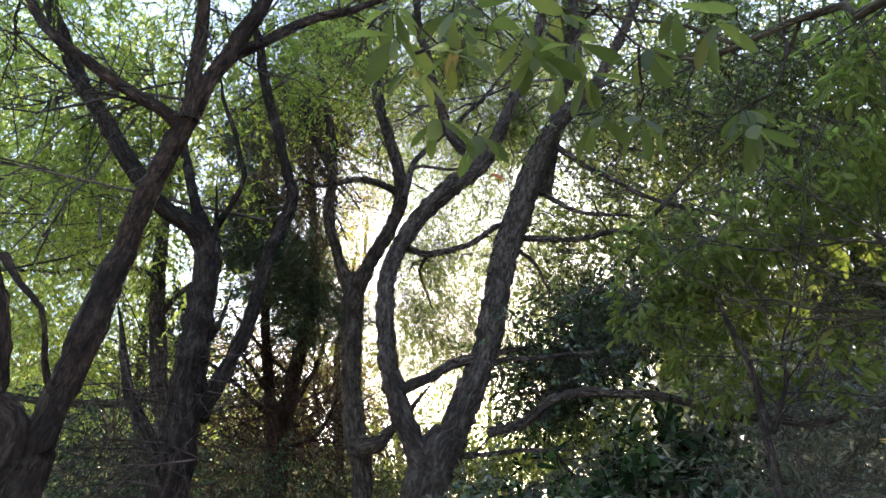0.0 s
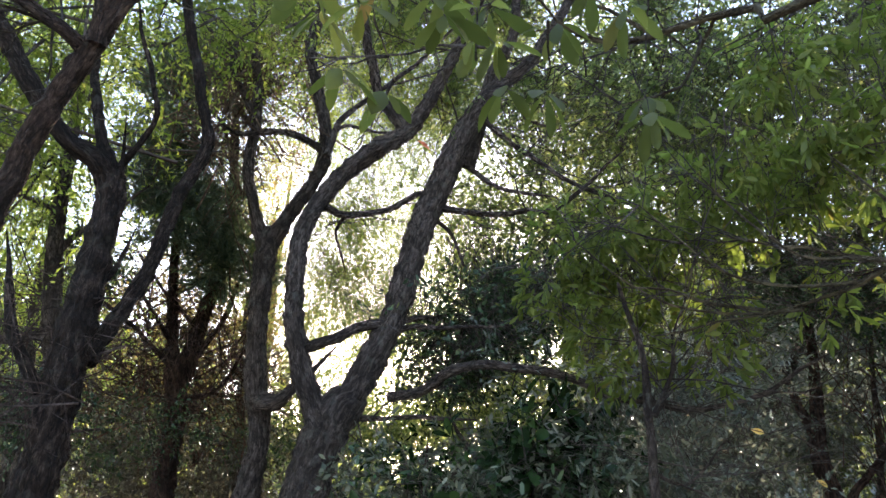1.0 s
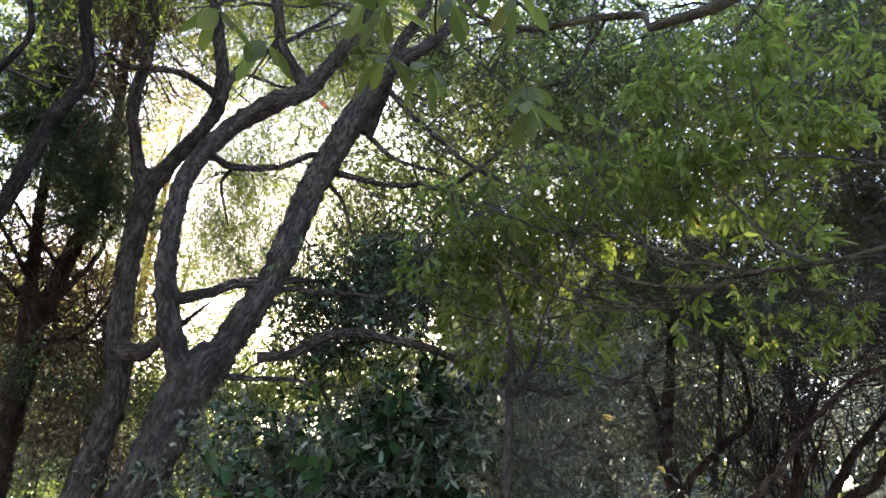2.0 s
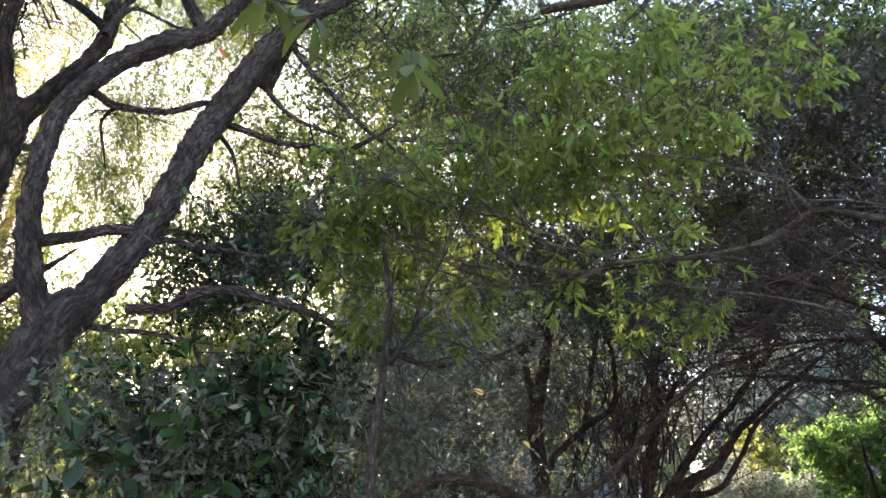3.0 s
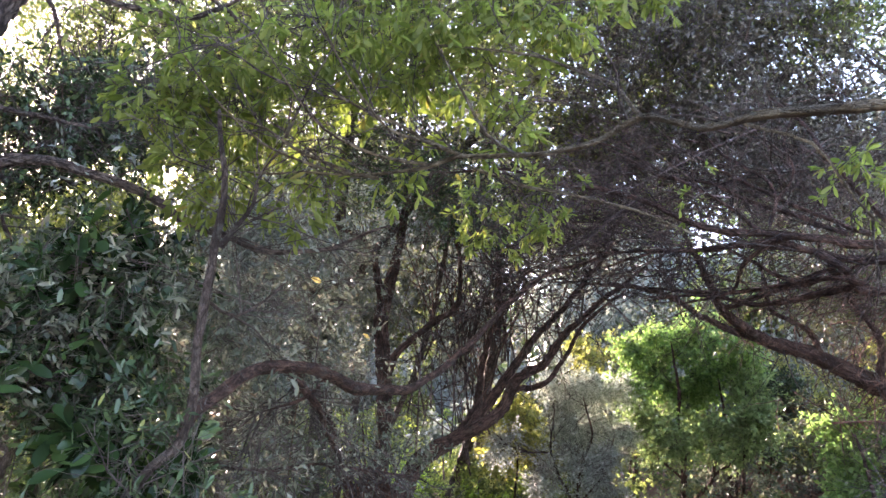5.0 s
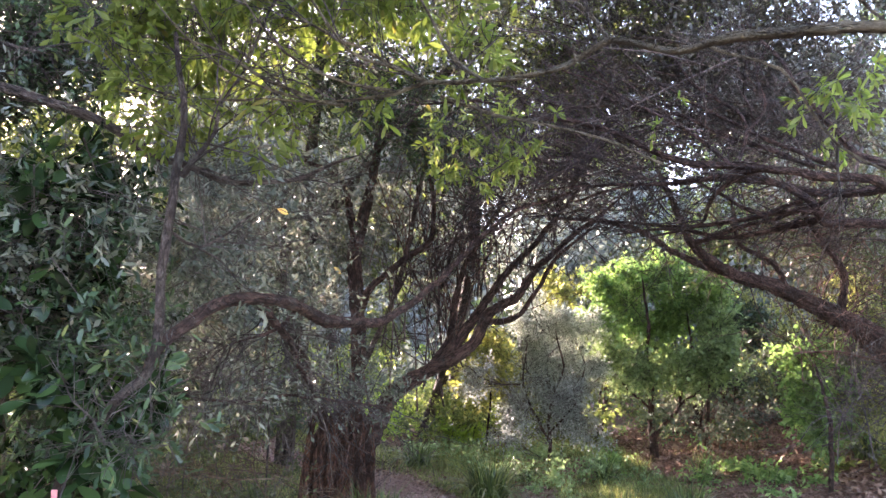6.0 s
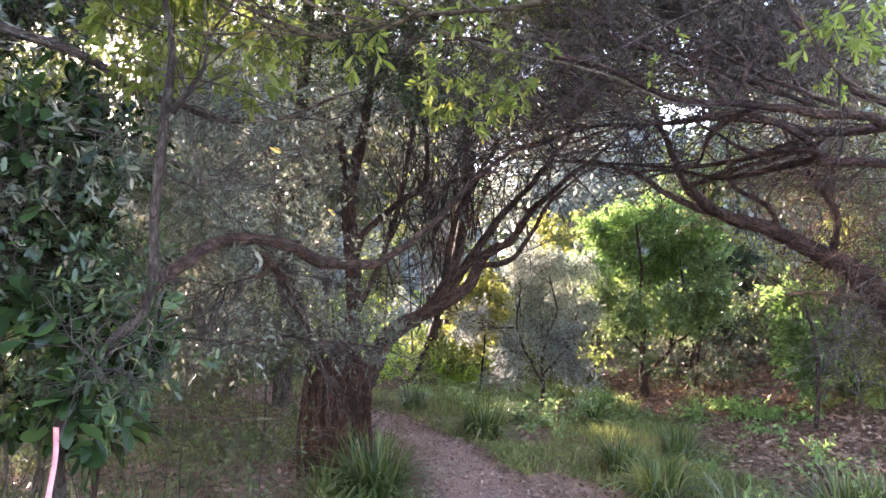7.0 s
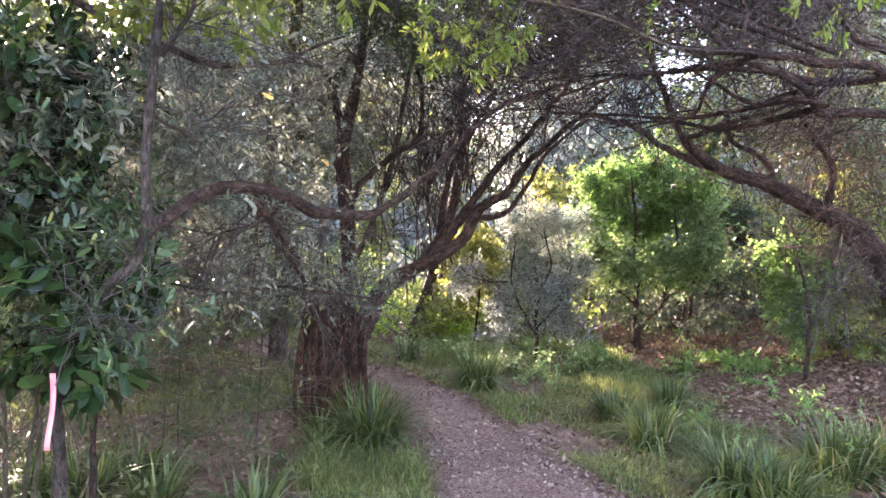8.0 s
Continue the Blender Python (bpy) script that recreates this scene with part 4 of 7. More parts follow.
grey_tree = thing("grey_trunk_tree", (-2.10, 4.70, 0.00), "slender grey tree with long level branches", "tree")
limb(grey_tree, "trunk", [(-2.10, 4.70, -0.10, 0.150), (-2.10, 4.72, 1.20, 0.110), (-1.93, 4.61, 2.66, 0.099), (-1.95, 4.49, 3.08, 0.083), (-1.98, 4.36, 3.68, 0.072), (-1.99, 4.32, 4.19, 0.061), (-2.03, 4.32, 4.94, 0.052)], BARK_GREY)
limb(grey_tree, "branch", [(-1.97, 4.43, 3.54, 0.034), (-1.84, 4.41, 3.69, 0.025), (-1.57, 4.48, 4.01, 0.017)], BARK_GREY)
limb(grey_tree, "branch", [(-1.94, 4.34, 3.75, 0.029), (-2.20, 4.28, 3.87, 0.021), (-2.73, 4.24, 3.85, 0.018), (-3.16, 4.07, 3.85, 0.016)], BARK_GREY)
limb(grey_tree, "branch", [(-1.95, 4.51, 3.01, 0.050), (-2.36, 4.44, 2.96, 0.042), (-2.75, 4.32, 3.00, 0.034), (-3.06, 4.23, 3.04, 0.031)], BARK_GREY)
crown(grey_tree, [(-3.04, 4.78, 4.18, 1.00, 0.60), (-2.85, 5.78, 3.82, 0.88, 0.61), (-3.12, 4.81, 3.42, 0.78, 0.53), (-2.92, 4.83, 4.87, 1.05, 0.53)], 800, "feather", LEAF_WILLOW, 11, twig=0.0014)
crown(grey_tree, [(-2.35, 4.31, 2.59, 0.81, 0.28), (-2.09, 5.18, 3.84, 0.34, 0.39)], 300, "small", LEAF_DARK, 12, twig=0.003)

back_tree = thing("conifer", (-1.75, 6.90, 0.00), "dark conifer with many radiating brown branches", "tree")
limb(back_tree, "trunk", [(-1.75, 6.90, -0.10, 0.250), (-1.75, 6.90, 1.30, 0.180), (-1.72, 6.82, 2.65, 0.144), (-1.70, 6.72, 3.20, 0.149), (-1.68, 6.67, 3.40, 0.144)], BARK_RED)
limb(back_tree, "limb", [(-1.74, 6.70, 3.25, 0.086), (-1.80, 6.63, 3.79, 0.076), (-1.83, 6.53, 4.35, 0.065), (-1.78, 6.40, 5.12, 0.055), (-1.73, 6.27, 5.95, 0.044)], BARK_RED)
limb(back_tree, "limb", [(-1.66, 6.71, 3.25, 0.103), (-1.56, 6.69, 3.80, 0.099), (-1.42, 6.63, 4.36, 0.077), (-1.36, 6.52, 5.09, 0.067), (-1.39, 6.41, 5.86, 0.057), (-1.43, 6.22, 6.64, 0.046)], BARK_RED)
limb(back_tree, "branch", [(-1.63, 6.70, 3.35, 0.052), (-1.35, 6.72, 3.85, 0.035), (-1.24, 6.71, 4.25, 0.024)], BARK_RED)
limb(back_tree, "branch", [(-1.74, 6.68, 3.33, 0.046), (-1.98, 6.43, 3.58, 0.031), (-2.27, 6.26, 3.82, 0.023)], BARK_RED)
limb(back_tree, "branch", [(-1.76, 6.61, 3.56, 0.040), (-1.95, 6.46, 3.86, 0.026), (-2.10, 6.34, 4.06, 0.017)], BARK_RED)
limb(back_tree, "branch", [(-1.59, 6.70, 3.74, 0.035), (-1.90, 6.61, 4.09, 0.024), (-2.10, 6.45, 4.34, 0.015)], BARK_RED)
limb(back_tree, "branch", [(-1.66, 6.76, 3.05, 0.046), (-1.33, 6.70, 3.17, 0.028), (-1.09, 6.56, 3.50, 0.017)], BARK_RED)
crown(back_tree, [(-1.71, 5.27, 5.59, 0.30, 0.39), (-1.92, 5.62, 4.96, 0.28, 0.33), (-1.67, 5.72, 5.12, 0.28, 0.34), (-1.29, 6.37, 4.25, 0.42, 0.25), (-1.78, 5.88, 4.55, 0.33, 0.22), (-1.30, 5.43, 5.87, 0.34, 0.40), (-1.52, 6.32, 4.74, 0.41, 0.35)], 1700, "needle", LEAF_NEEDLE, 13)
crown(back_tree, [(-1.21, 7.23, 5.74, 0.41, 0.75), (-1.73, 7.20, 5.17, 0.53, 0.46)], 240, "willow", LEAF_YELLOW, 131)
twig_mass(back_tree, [(-2.06, 6.66, 3.82, 0.89, 0.83), (-1.36, 6.86, 3.37, 0.70, 0.70), (-1.84, 6.81, 3.07, 0.87, 0.47)], 1100, 0.70, 0.0050, 14, material=TWIG_RED)

arch_tree = thing("arching_tree", (3.52, 5.35, 0.00), "multi-stemmed red-brown tree arching over the path", "tree")
limb(arch_tree, "trunk", [(3.52, 5.35, -0.10, 0.240), (3.58, 5.23, 0.31, 0.280), (3.70, 5.34, 0.63, 0.207), (3.79, 5.38, 0.87, 0.146)], BARK_RUST)
limb(arch_tree, "stem", [(3.35, 5.17, -0.01, 0.065), (3.32, 5.28, 0.33, 0.060), (3.37, 5.43, 0.64, 0.051), (3.57, 5.46, 0.87, 0.036)], BARK_RUST)
limb(arch_tree, "stem", [(3.42, 5.14, 0.02, 0.065), (3.44, 5.21, 0.33, 0.060), (3.54, 5.33, 0.64, 0.051), (3.66, 5.41, 0.87, 0.036)], BARK_RUST)
limb(arch_tree, "stem", [(3.57, 5.04, 0.02, 0.065), (3.57, 5.13, 0.33, 0.060), (3.65, 5.26, 0.64, 0.051), (3.71, 5.37, 0.87, 0.036)], BARK_RUST)
limb(arch_tree, "stem", [(3.67, 4.99, 0.09, 0.065), (3.69, 5.04, 0.33, 0.060), (3.80, 5.15, 0.65, 0.051), (3.79, 5.32, 0.88, 0.036)], BARK_RUST)
limb(arch_tree, "stem", [(3.48, 5.08, -0.03, 0.065), (3.44, 5.21, 0.33, 0.060), (3.47, 5.37, 0.64, 0.051), (3.62, 5.43, 0.87, 0.036)], BARK_RUST)
limb(arch_tree, "stem", [(3.17, 5.15, -0.04, 0.030), (3.21, 5.25, 0.44, 0.027), (3.30, 5.33, 0.89, 0.022), (3.39, 5.36, 1.16, 0.013)], BARK_RUST)
limb(arch_tree, "stem", [(3.23, 5.11, -0.04, 0.030), (3.24, 5.23, 0.44, 0.027), (3.33, 5.31, 0.89, 0.022), (3.43, 5.34, 1.19, 0.013)], BARK_RUST)
limb(arch_tree, "stem", [(3.28, 5.08, -0.04, 0.030), (3.30, 5.20, 0.44, 0.027), (3.37, 5.29, 0.89, 0.022), (3.41, 5.35, 1.22, 0.013)], BARK_RUST)
limb(arch_tree, "stem", [(3.32, 5.06, -0.04, 0.030), (3.33, 5.18, 0.44, 0.027), (3.40, 5.27, 0.89, 0.022), (3.44, 5.33, 1.11, 0.013)], BARK_RUST)
limb(arch_tree, "stem", [(3.38, 5.03, -0.04, 0.030), (3.40, 5.14, 0.44, 0.027), (3.48, 5.23, 0.90, 0.022), (3.47, 5.31, 1.20, 0.013)], BARK_RUST)
limb(arch_tree, "stem", [(3.41, 5.01, -0.04, 0.030), (3.42, 5.12, 0.44, 0.027), (3.50, 5.21, 0.90, 0.022), (3.50, 5.30, 1.32, 0.013)], BARK_RUST)
limb(arch_tree, "stem", [(3.48, 4.96, -0.04, 0.030), (3.54, 5.05, 0.44, 0.027), (3.55, 5.18, 0.90, 0.022), (3.60, 5.23, 1.23, 0.013)], BARK_RUST)
limb(arch_tree, "stem", [(3.52, 4.93, -0.03, 0.030), (3.55, 5.04, 0.44, 0.027), (3.61, 5.14, 0.90, 0.022), (3.61, 5.22, 1.10, 0.013)], BARK_RUST)
limb(arch_tree, "stem", [(3.58, 4.89, -0.03, 0.030), (3.61, 5.00, 0.44, 0.027), (3.63, 5.13, 0.90, 0.022), (3.61, 5.23, 1.34, 0.013)], BARK_RUST)
limb(arch_tree, "stem", [(3.61, 4.88, -0.03, 0.030), (3.64, 4.98, 0.44, 0.027), (3.67, 5.10, 0.90, 0.022), (3.63, 5.22, 1.19, 0.013)], BARK_RUST)
limb(arch_tree, "stem", [(3.66, 4.84, -0.03, 0.030), (3.70, 4.94, 0.45, 0.027), (3.73, 5.06, 0.91, 0.022), (3.69, 5.18, 1.30, 0.013)], BARK_RUST)
limb(arch_tree, "stem", [(3.30, 5.22, 0.06, 0.065), (3.32, 5.28, 0.33, 0.060), (3.42, 5.40, 0.64, 0.051), (3.59, 5.45, 0.87, 0.036)], BARK_RUST)
limb(arch_tree, "limb", [(3.70, 5.35, 0.68, 0.119), (3.81, 5.45, 1.12, 0.100), (3.86, 5.55, 1.69, 0.096), (3.89, 5.73, 2.24, 0.099), (3.93, 5.77, 2.58, 0.095), (4.06, 5.84, 3.00, 0.069), (4.20, 5.94, 3.57, 0.054), (4.26, 6.03, 4.20, 0.044)], BARK_RED)
limb(arch_tree, "limb", [(3.92, 5.78, 2.52, 0.073), (3.81, 5.79, 2.84, 0.050), (3.75, 5.88, 3.12, 0.037), (3.48, 6.20, 3.35, 0.023)], BARK_RED)
limb(arch_tree, "limb", [(3.71, 5.25, 0.49, 0.180), (3.83, 5.17, 0.84, 0.143), (3.95, 5.05, 1.14, 0.116), (4.12, 4.87, 1.31, 0.095), (4.26, 4.63, 1.47, 0.089), (4.38, 4.52, 1.60, 0.074), (4.46, 4.43, 1.85, 0.069), (4.55, 4.19, 2.00, 0.053), (4.63, 4.08, 2.22, 0.044), (4.72, 3.76, 2.50, 0.033), (4.78, 3.47, 2.70, 0.023)], BARK_RED)
limb(arch_tree, "limb", [(4.20, 4.74, 1.39, 0.070), (4.34, 4.62, 1.67, 0.065), (4.49, 4.54, 1.93, 0.055), (4.62, 4.37, 2.24, 0.045), (4.69, 4.11, 2.48, 0.035), (4.74, 3.79, 2.84, 0.024)], BARK_RED)
limb(arch_tree, "limb", [(4.13, 4.86, 1.31, 0.055), (4.35, 4.82, 1.62, 0.046), (4.43, 4.86, 1.99, 0.036), (4.57, 4.81, 2.42, 0.029), (4.75, 4.68, 2.85, 0.021)], BARK_RED)
limb(arch_tree, "branch", [(3.86, 5.55, 1.85, 0.059), (3.88, 5.39, 2.09, 0.045), (4.07, 5.23, 2.31, 0.039), (4.25, 5.05, 2.53, 0.037), (4.29, 5.07, 2.88, 0.029), (4.25, 5.14, 3.21, 0.022)], BARK_RED)
limb(arch_tree, "branch", [(4.46, 4.44, 1.78, 0.044), (4.56, 4.19, 1.83, 0.034), (4.65, 4.08, 2.03, 0.029), (4.68, 3.84, 2.36, 0.021), (4.80, 3.65, 2.54, 0.014)], BARK_RED)
limb(arch_tree, "branch", [(3.39, 5.34, 0.89, 0.075), (3.21, 5.36, 1.37, 0.049), (2.94, 5.39, 1.65, 0.039), (2.72, 5.38, 1.82, 0.029)], BARK_RED)
crown(arch_tree, [(3.80, 4.96, 3.54, 0.62, 0.41), (4.11, 4.61, 3.14, 0.40, 0.30), (3.62, 5.45, 3.87, 0.72, 0.44)], 900, "small", LEAF_DARK, 15, twig=0.003)
crown(arch_tree, [(3.09, 5.62, 2.80, 0.67, 0.62), (3.93, 6.41, 2.16, 0.66, 0.66)], 380, "small", LEAF_GREY, 16, twig=0.003)
twig_mass(arch_tree, [(4.34, 3.53, 3.08, 0.86, 0.59), (4.32, 4.30, 2.64, 0.63, 0.49), (4.49, 4.00, 2.58, 0.43, 0.38)], 1200, 0.60, 0.0040, 17, way=(0.1, -0.1, -0.1), material=TWIG_DARK)
sprouts(arch_tree, 80, 0.50, 0.0035, 171, material=TWIG_DARK)
twig_mass(arch_tree, [(3.50, 5.19, 0.42, 0.24, 0.35)], 170, 0.60, 0.0050, 18, way=(0, 0, -3.5), material=TWIG_RED)
twig_mass(arch_tree, [(4.01, 5.28, 2.91, 0.21, 0.40), (4.26, 5.06, 3.03, 0.24, 0.40), (4.18, 5.32, 2.09, 0.24, 0.40), (4.53, 5.01, 2.30, 0.24, 0.48), (4.65, 4.81, 2.72, 0.27, 0.48)], 190, 0.85, 0.0045, 191, way=(0.05, 0, 3.2), material=TWIG_RED)
twig_mass(arch_tree, [(4.19, 5.32, 1.99, 0.24, 0.45), (4.59, 5.23, 2.24, 0.25, 0.47), (4.95, 5.13, 2.55, 0.23, 0.42), (4.31, 5.12, 1.81, 0.24, 0.26)], 330, 0.75, 0.0062, 19, way=(0.05, 0, 3.0), material=TWIG_DARK)

bent_tree = thing("bent_tree", (1.10, 2.91, 0.00), "mossy brown tree bent into a low arch", "tree")
limb(bent_tree, "trunk", [(1.10, 2.91, -0.10, 0.040), (1.05, 2.97, 0.51, 0.021), (1.03, 2.91, 0.84, 0.020), (1.02, 2.81, 1.11, 0.021), (1.05, 2.62, 1.34, 0.026), (1.07, 2.51, 1.51, 0.034), (1.21, 2.60, 1.61, 0.038), (1.36, 2.70, 1.68, 0.038), (1.51, 2.74, 1.73, 0.039), (1.73, 2.86, 1.72, 0.041), (2.01, 3.05, 1.66, 0.045), (2.42, 3.27, 1.66, 0.041), (2.75, 3.40, 1.75, 0.034), (3.08, 3.50, 1.95, 0.029), (3.51, 3.61, 2.28, 0.026), (3.89, 3.60, 2.56, 0.025), (4.36, 3.47, 2.77, 0.020)], BARK_RED)
limb(bent_tree, "branch", [(1.51, 2.74, 1.72, 0.027), (1.69, 2.88, 1.62, 0.026), (1.85, 3.03, 1.52, 0.022), (2.08, 3.24, 1.32, 0.015)], BARK_RED)
limb(bent_tree, "branch", [(1.13, 2.90, 1.38, 0.015), (1.32, 3.05, 1.31, 0.013), (1.67, 3.23, 1.25, 0.013), (2.07, 3.37, 1.26, 0.012), (2.47, 3.48, 1.21, 0.012), (2.77, 3.52, 1.17, 0.009)], BARK_RED)
limb(bent_tree, "branch", [(1.82, 2.93, 1.70, 0.021), (1.69, 2.88, 1.59, 0.012), (1.52, 2.85, 1.54, 0.008)], BARK_RED)
crown(bent_tree, [(1.84, 3.56, 1.99, 0.47, 0.25), (2.40, 3.74, 1.80, 0.38, 0.17), (1.41, 3.11, 1.38, 0.37, 0.21), (2.98, 4.21, 1.29, 0.28, 0.24)], 330, "tiny", LEAF_GREY, 20, twig=0.0016)
sprouts(bent_tree, 80, 0.42, 0.0024, 211)
crown(bent_tree, [(3.45, 4.62, 1.41, 0.27, 0.23), (3.20, 4.54, 1.15, 0.31, 0.22), (3.05, 4.64, 1.31, 0.22, 0.17)], 120, "oblong", LEAF_GREY, 212, twig=0.0016)

sapling = thing("sapling", (0.93, 2.82, 0.00), "slender grey sapling with sparse small leaves", "tree")
limb(sapling, "trunk", [(0.93, 2.82, -0.10, 0.050), (0.90, 2.81, 0.57, 0.034), (0.86, 2.76, 0.93, 0.030), (0.87, 2.69, 1.12, 0.027), (0.97, 2.53, 1.34, 0.023), (1.03, 2.43, 1.44, 0.022), (1.02, 2.40, 1.71, 0.022), (1.02, 2.37, 1.93, 0.022), (1.02, 2.34, 2.10, 0.021), (1.01, 2.32, 2.24, 0.017), (0.98, 2.31, 2.40, 0.013), (0.96, 2.31, 2.55, 0.009)], BARK_GREY)
limb(sapling, "branch", [(1.03, 2.34, 2.08, 0.018), (1.07, 2.32, 2.16, 0.013), (1.12, 2.31, 2.25, 0.011), (1.14, 2.33, 2.35, 0.008), (1.19, 2.32, 2.47, 0.006)], BARK_GREY)
limb(sapling, "branch", [(1.02, 2.38, 1.90, 0.010), (1.15, 2.44, 1.86, 0.007), (1.36, 2.55, 2.01, 0.006)], BARK_GREY)
crown(sapling, [(1.11, 2.99, 2.37, 0.52, 0.28), (1.59, 3.26, 2.35, 0.44, 0.35), (1.35, 3.02, 1.82, 0.31, 0.31), (1.40, 3.15, 2.00, 0.41, 0.33)], 420, "tiny", LEAF_MIST, 22, twig=0.0016)
crown(sapling, [(1.26, 2.81, 1.98, 0.36, 0.32), (1.55, 2.94, 1.73, 0.28, 0.21), (1.62, 2.83, 2.23, 0.23, 0.21)], 110, "oblong", LEAF_GREY, 221, twig=0.0016)
sprouts(sapling, 30, 0.45, 0.0022, 23)

right_tree = thing("spreading_tree", (9.40, 2.30, 0.60), "red-brown tree with a long low limb over the clearing", "tree")
limb(right_tree, "trunk", [(9.40, 2.30, 0.60, 0.340), (8.62, 2.40, 1.20, 0.211), (8.37, 2.58, 1.65, 0.186), (8.18, 2.78, 1.93, 0.163)], BARK_RED)
limb(right_tree, "limb", [(8.19, 2.76, 1.92, 0.150), (7.99, 2.99, 2.07, 0.134), (7.77, 3.24, 2.23, 0.119), (7.47, 3.40, 2.35, 0.104), (7.24, 3.62, 2.42, 0.090), (6.95, 3.71, 2.53, 0.078), (6.64, 3.79, 2.70, 0.061), (6.26, 3.73, 2.98, 0.047), (5.98, 3.70, 3.20, 0.034)], BARK_RED)
limb(right_tree, "limb", [(7.25, 3.59, 2.41, 0.064), (6.91, 3.78, 2.50, 0.056), (6.47, 3.90, 2.60, 0.042), (5.96, 3.90, 2.73, 0.034), (5.42, 3.95, 2.77, 0.027), (5.00, 4.00, 2.73, 0.018)], BARK_RED)
limb(right_tree, "branch", [(6.64, 3.79, 2.70, 0.042), (6.74, 3.34, 2.84, 0.036), (6.81, 2.94, 2.92, 0.027), (6.82, 2.59, 3.03, 0.020)], BARK_RED)
limb(right_tree, "branch", [(7.63, 3.30, 2.28, 0.052), (7.47, 3.34, 2.54, 0.039), (7.21, 3.58, 2.76, 0.032), (7.05, 3.56, 3.03, 0.025)], BARK_RED)
limb(right_tree, "branch", [(8.01, 2.94, 2.04, 0.067), (7.90, 2.85, 2.49, 0.050), (7.60, 2.95, 2.81, 0.039), (7.35, 3.07, 3.25, 0.029)], BARK_RED)
crown(right_tree, [(8.44, 3.41, 3.16, 0.95, 0.66), (8.89, 3.21, 1.71, 0.89, 0.67), (8.75, 2.87, 2.46, 0.66, 0.80)], 750, "small", LEAF_CLUMP, 24, twig=0.003)
sprouts(right_tree, 70, 0.60, 0.0040, 251, material=TWIG_DARK)
twig_mass(right_tree, [(8.04, 2.89, 1.98, 0.74, 0.81), (7.68, 3.21, 2.97, 0.93, 0.60)], 600, 0.80, 0.0050, 25, material=TWIG_RED)

overhang_tree = thing("overhanging_tree", (6.30, -0.60, 0.90), "red-brown tree whose tangled branches overhang the path", "tree")
limb(overhang_tree, "trunk", [(6.30, -0.60, 0.90, 0.200), (6.10, -0.50, 1.60, 0.160), (5.60, -0.10, 2.15, 0.110), (4.90, 0.55, 2.42, 0.085)], BARK_RED)
limb(overhang_tree, "limb", [(4.95, 0.50, 2.40, 0.060), (4.57, 1.28, 2.53, 0.043), (4.33, 1.36, 2.55, 0.037), (4.05, 1.51, 2.55, 0.034), (3.75, 1.69, 2.56, 0.029), (3.61, 1.93, 2.59, 0.028), (3.50, 2.09, 2.64, 0.023), (3.37, 2.30, 2.77, 0.021), (3.24, 2.51, 2.86, 0.020), (3.13, 2.75, 2.92, 0.015), (3.03, 3.08, 3.06, 0.011), (2.95, 3.53, 3.13, 0.008)], BARK_RED)
limb(overhang_tree, "limb", [(4.99, 1.40, 2.41, 0.047), (4.83, 1.56, 2.41, 0.042), (4.66, 1.72, 2.41, 0.039), (4.52, 1.75, 2.51, 0.034), (4.33, 1.87, 2.61, 0.032), (4.14, 2.01, 2.65, 0.025), (4.08, 2.34, 2.64, 0.020), (4.05, 2.74, 2.66, 0.014), (4.04, 3.10, 2.62, 0.010)], BARK_RED)
limb(overhang_tree, "limb", [(4.40, 1.25, 2.60, 0.036), (4.27, 1.41, 2.69, 0.027), (4.20, 1.50, 2.82, 0.025), (4.12, 1.57, 2.96, 0.021), (4.05, 1.63, 3.08, 0.020), (4.08, 1.70, 3.22, 0.016), (4.10, 1.91, 3.49, 0.011)], BARK_RED)
limb(overhang_tree, "branch", [(4.65, 1.74, 2.43, 0.033), (4.64, 2.04, 2.39, 0.028), (4.62, 2.33, 2.36, 0.022), (4.62, 2.71, 2.46, 0.017), (4.59, 3.11, 2.46, 0.011)], BARK_RED)
limb(overhang_tree, "branch", [(4.75, 1.36, 2.59, 0.041), (4.68, 1.60, 2.57, 0.035), (4.60, 1.78, 2.59, 0.033), (4.49, 1.99, 2.66, 0.027), (4.31, 2.31, 2.70, 0.021), (4.26, 2.61, 2.70, 0.016), (4.10, 2.99, 2.72, 0.012), (3.97, 3.47, 2.73, 0.008)], BARK_RED)
limb(overhang_tree, "branch", [(4.57, 1.66, 2.42, 0.027), (4.51, 1.81, 2.46, 0.025), (4.53, 2.00, 2.47, 0.021), (4.48, 2.10, 2.50, 0.021), (4.41, 2.21, 2.57, 0.017), (4.32, 2.32, 2.65, 0.014)], BARK_RED)
limb(overhang_tree, "branch", [(4.59, 1.84, 2.54, 0.021), (4.61, 2.06, 2.49, 0.024), (4.52, 2.26, 2.45, 0.022), (4.50, 2.52, 2.44, 0.018), (4.44, 2.97, 2.50, 0.015), (4.37, 3.37, 2.55, 0.009)], BARK_RED)
limb(overhang_tree, "branch", [(3.70, 1.79, 2.55, 0.016), (3.78, 1.82, 2.64, 0.015), (3.85, 1.81, 2.78, 0.015), (3.90, 1.86, 2.91, 0.014), (3.92, 1.96, 3.01, 0.014), (3.97, 2.18, 3.19, 0.013), (3.96, 2.28, 3.35, 0.010)], BARK_RED)
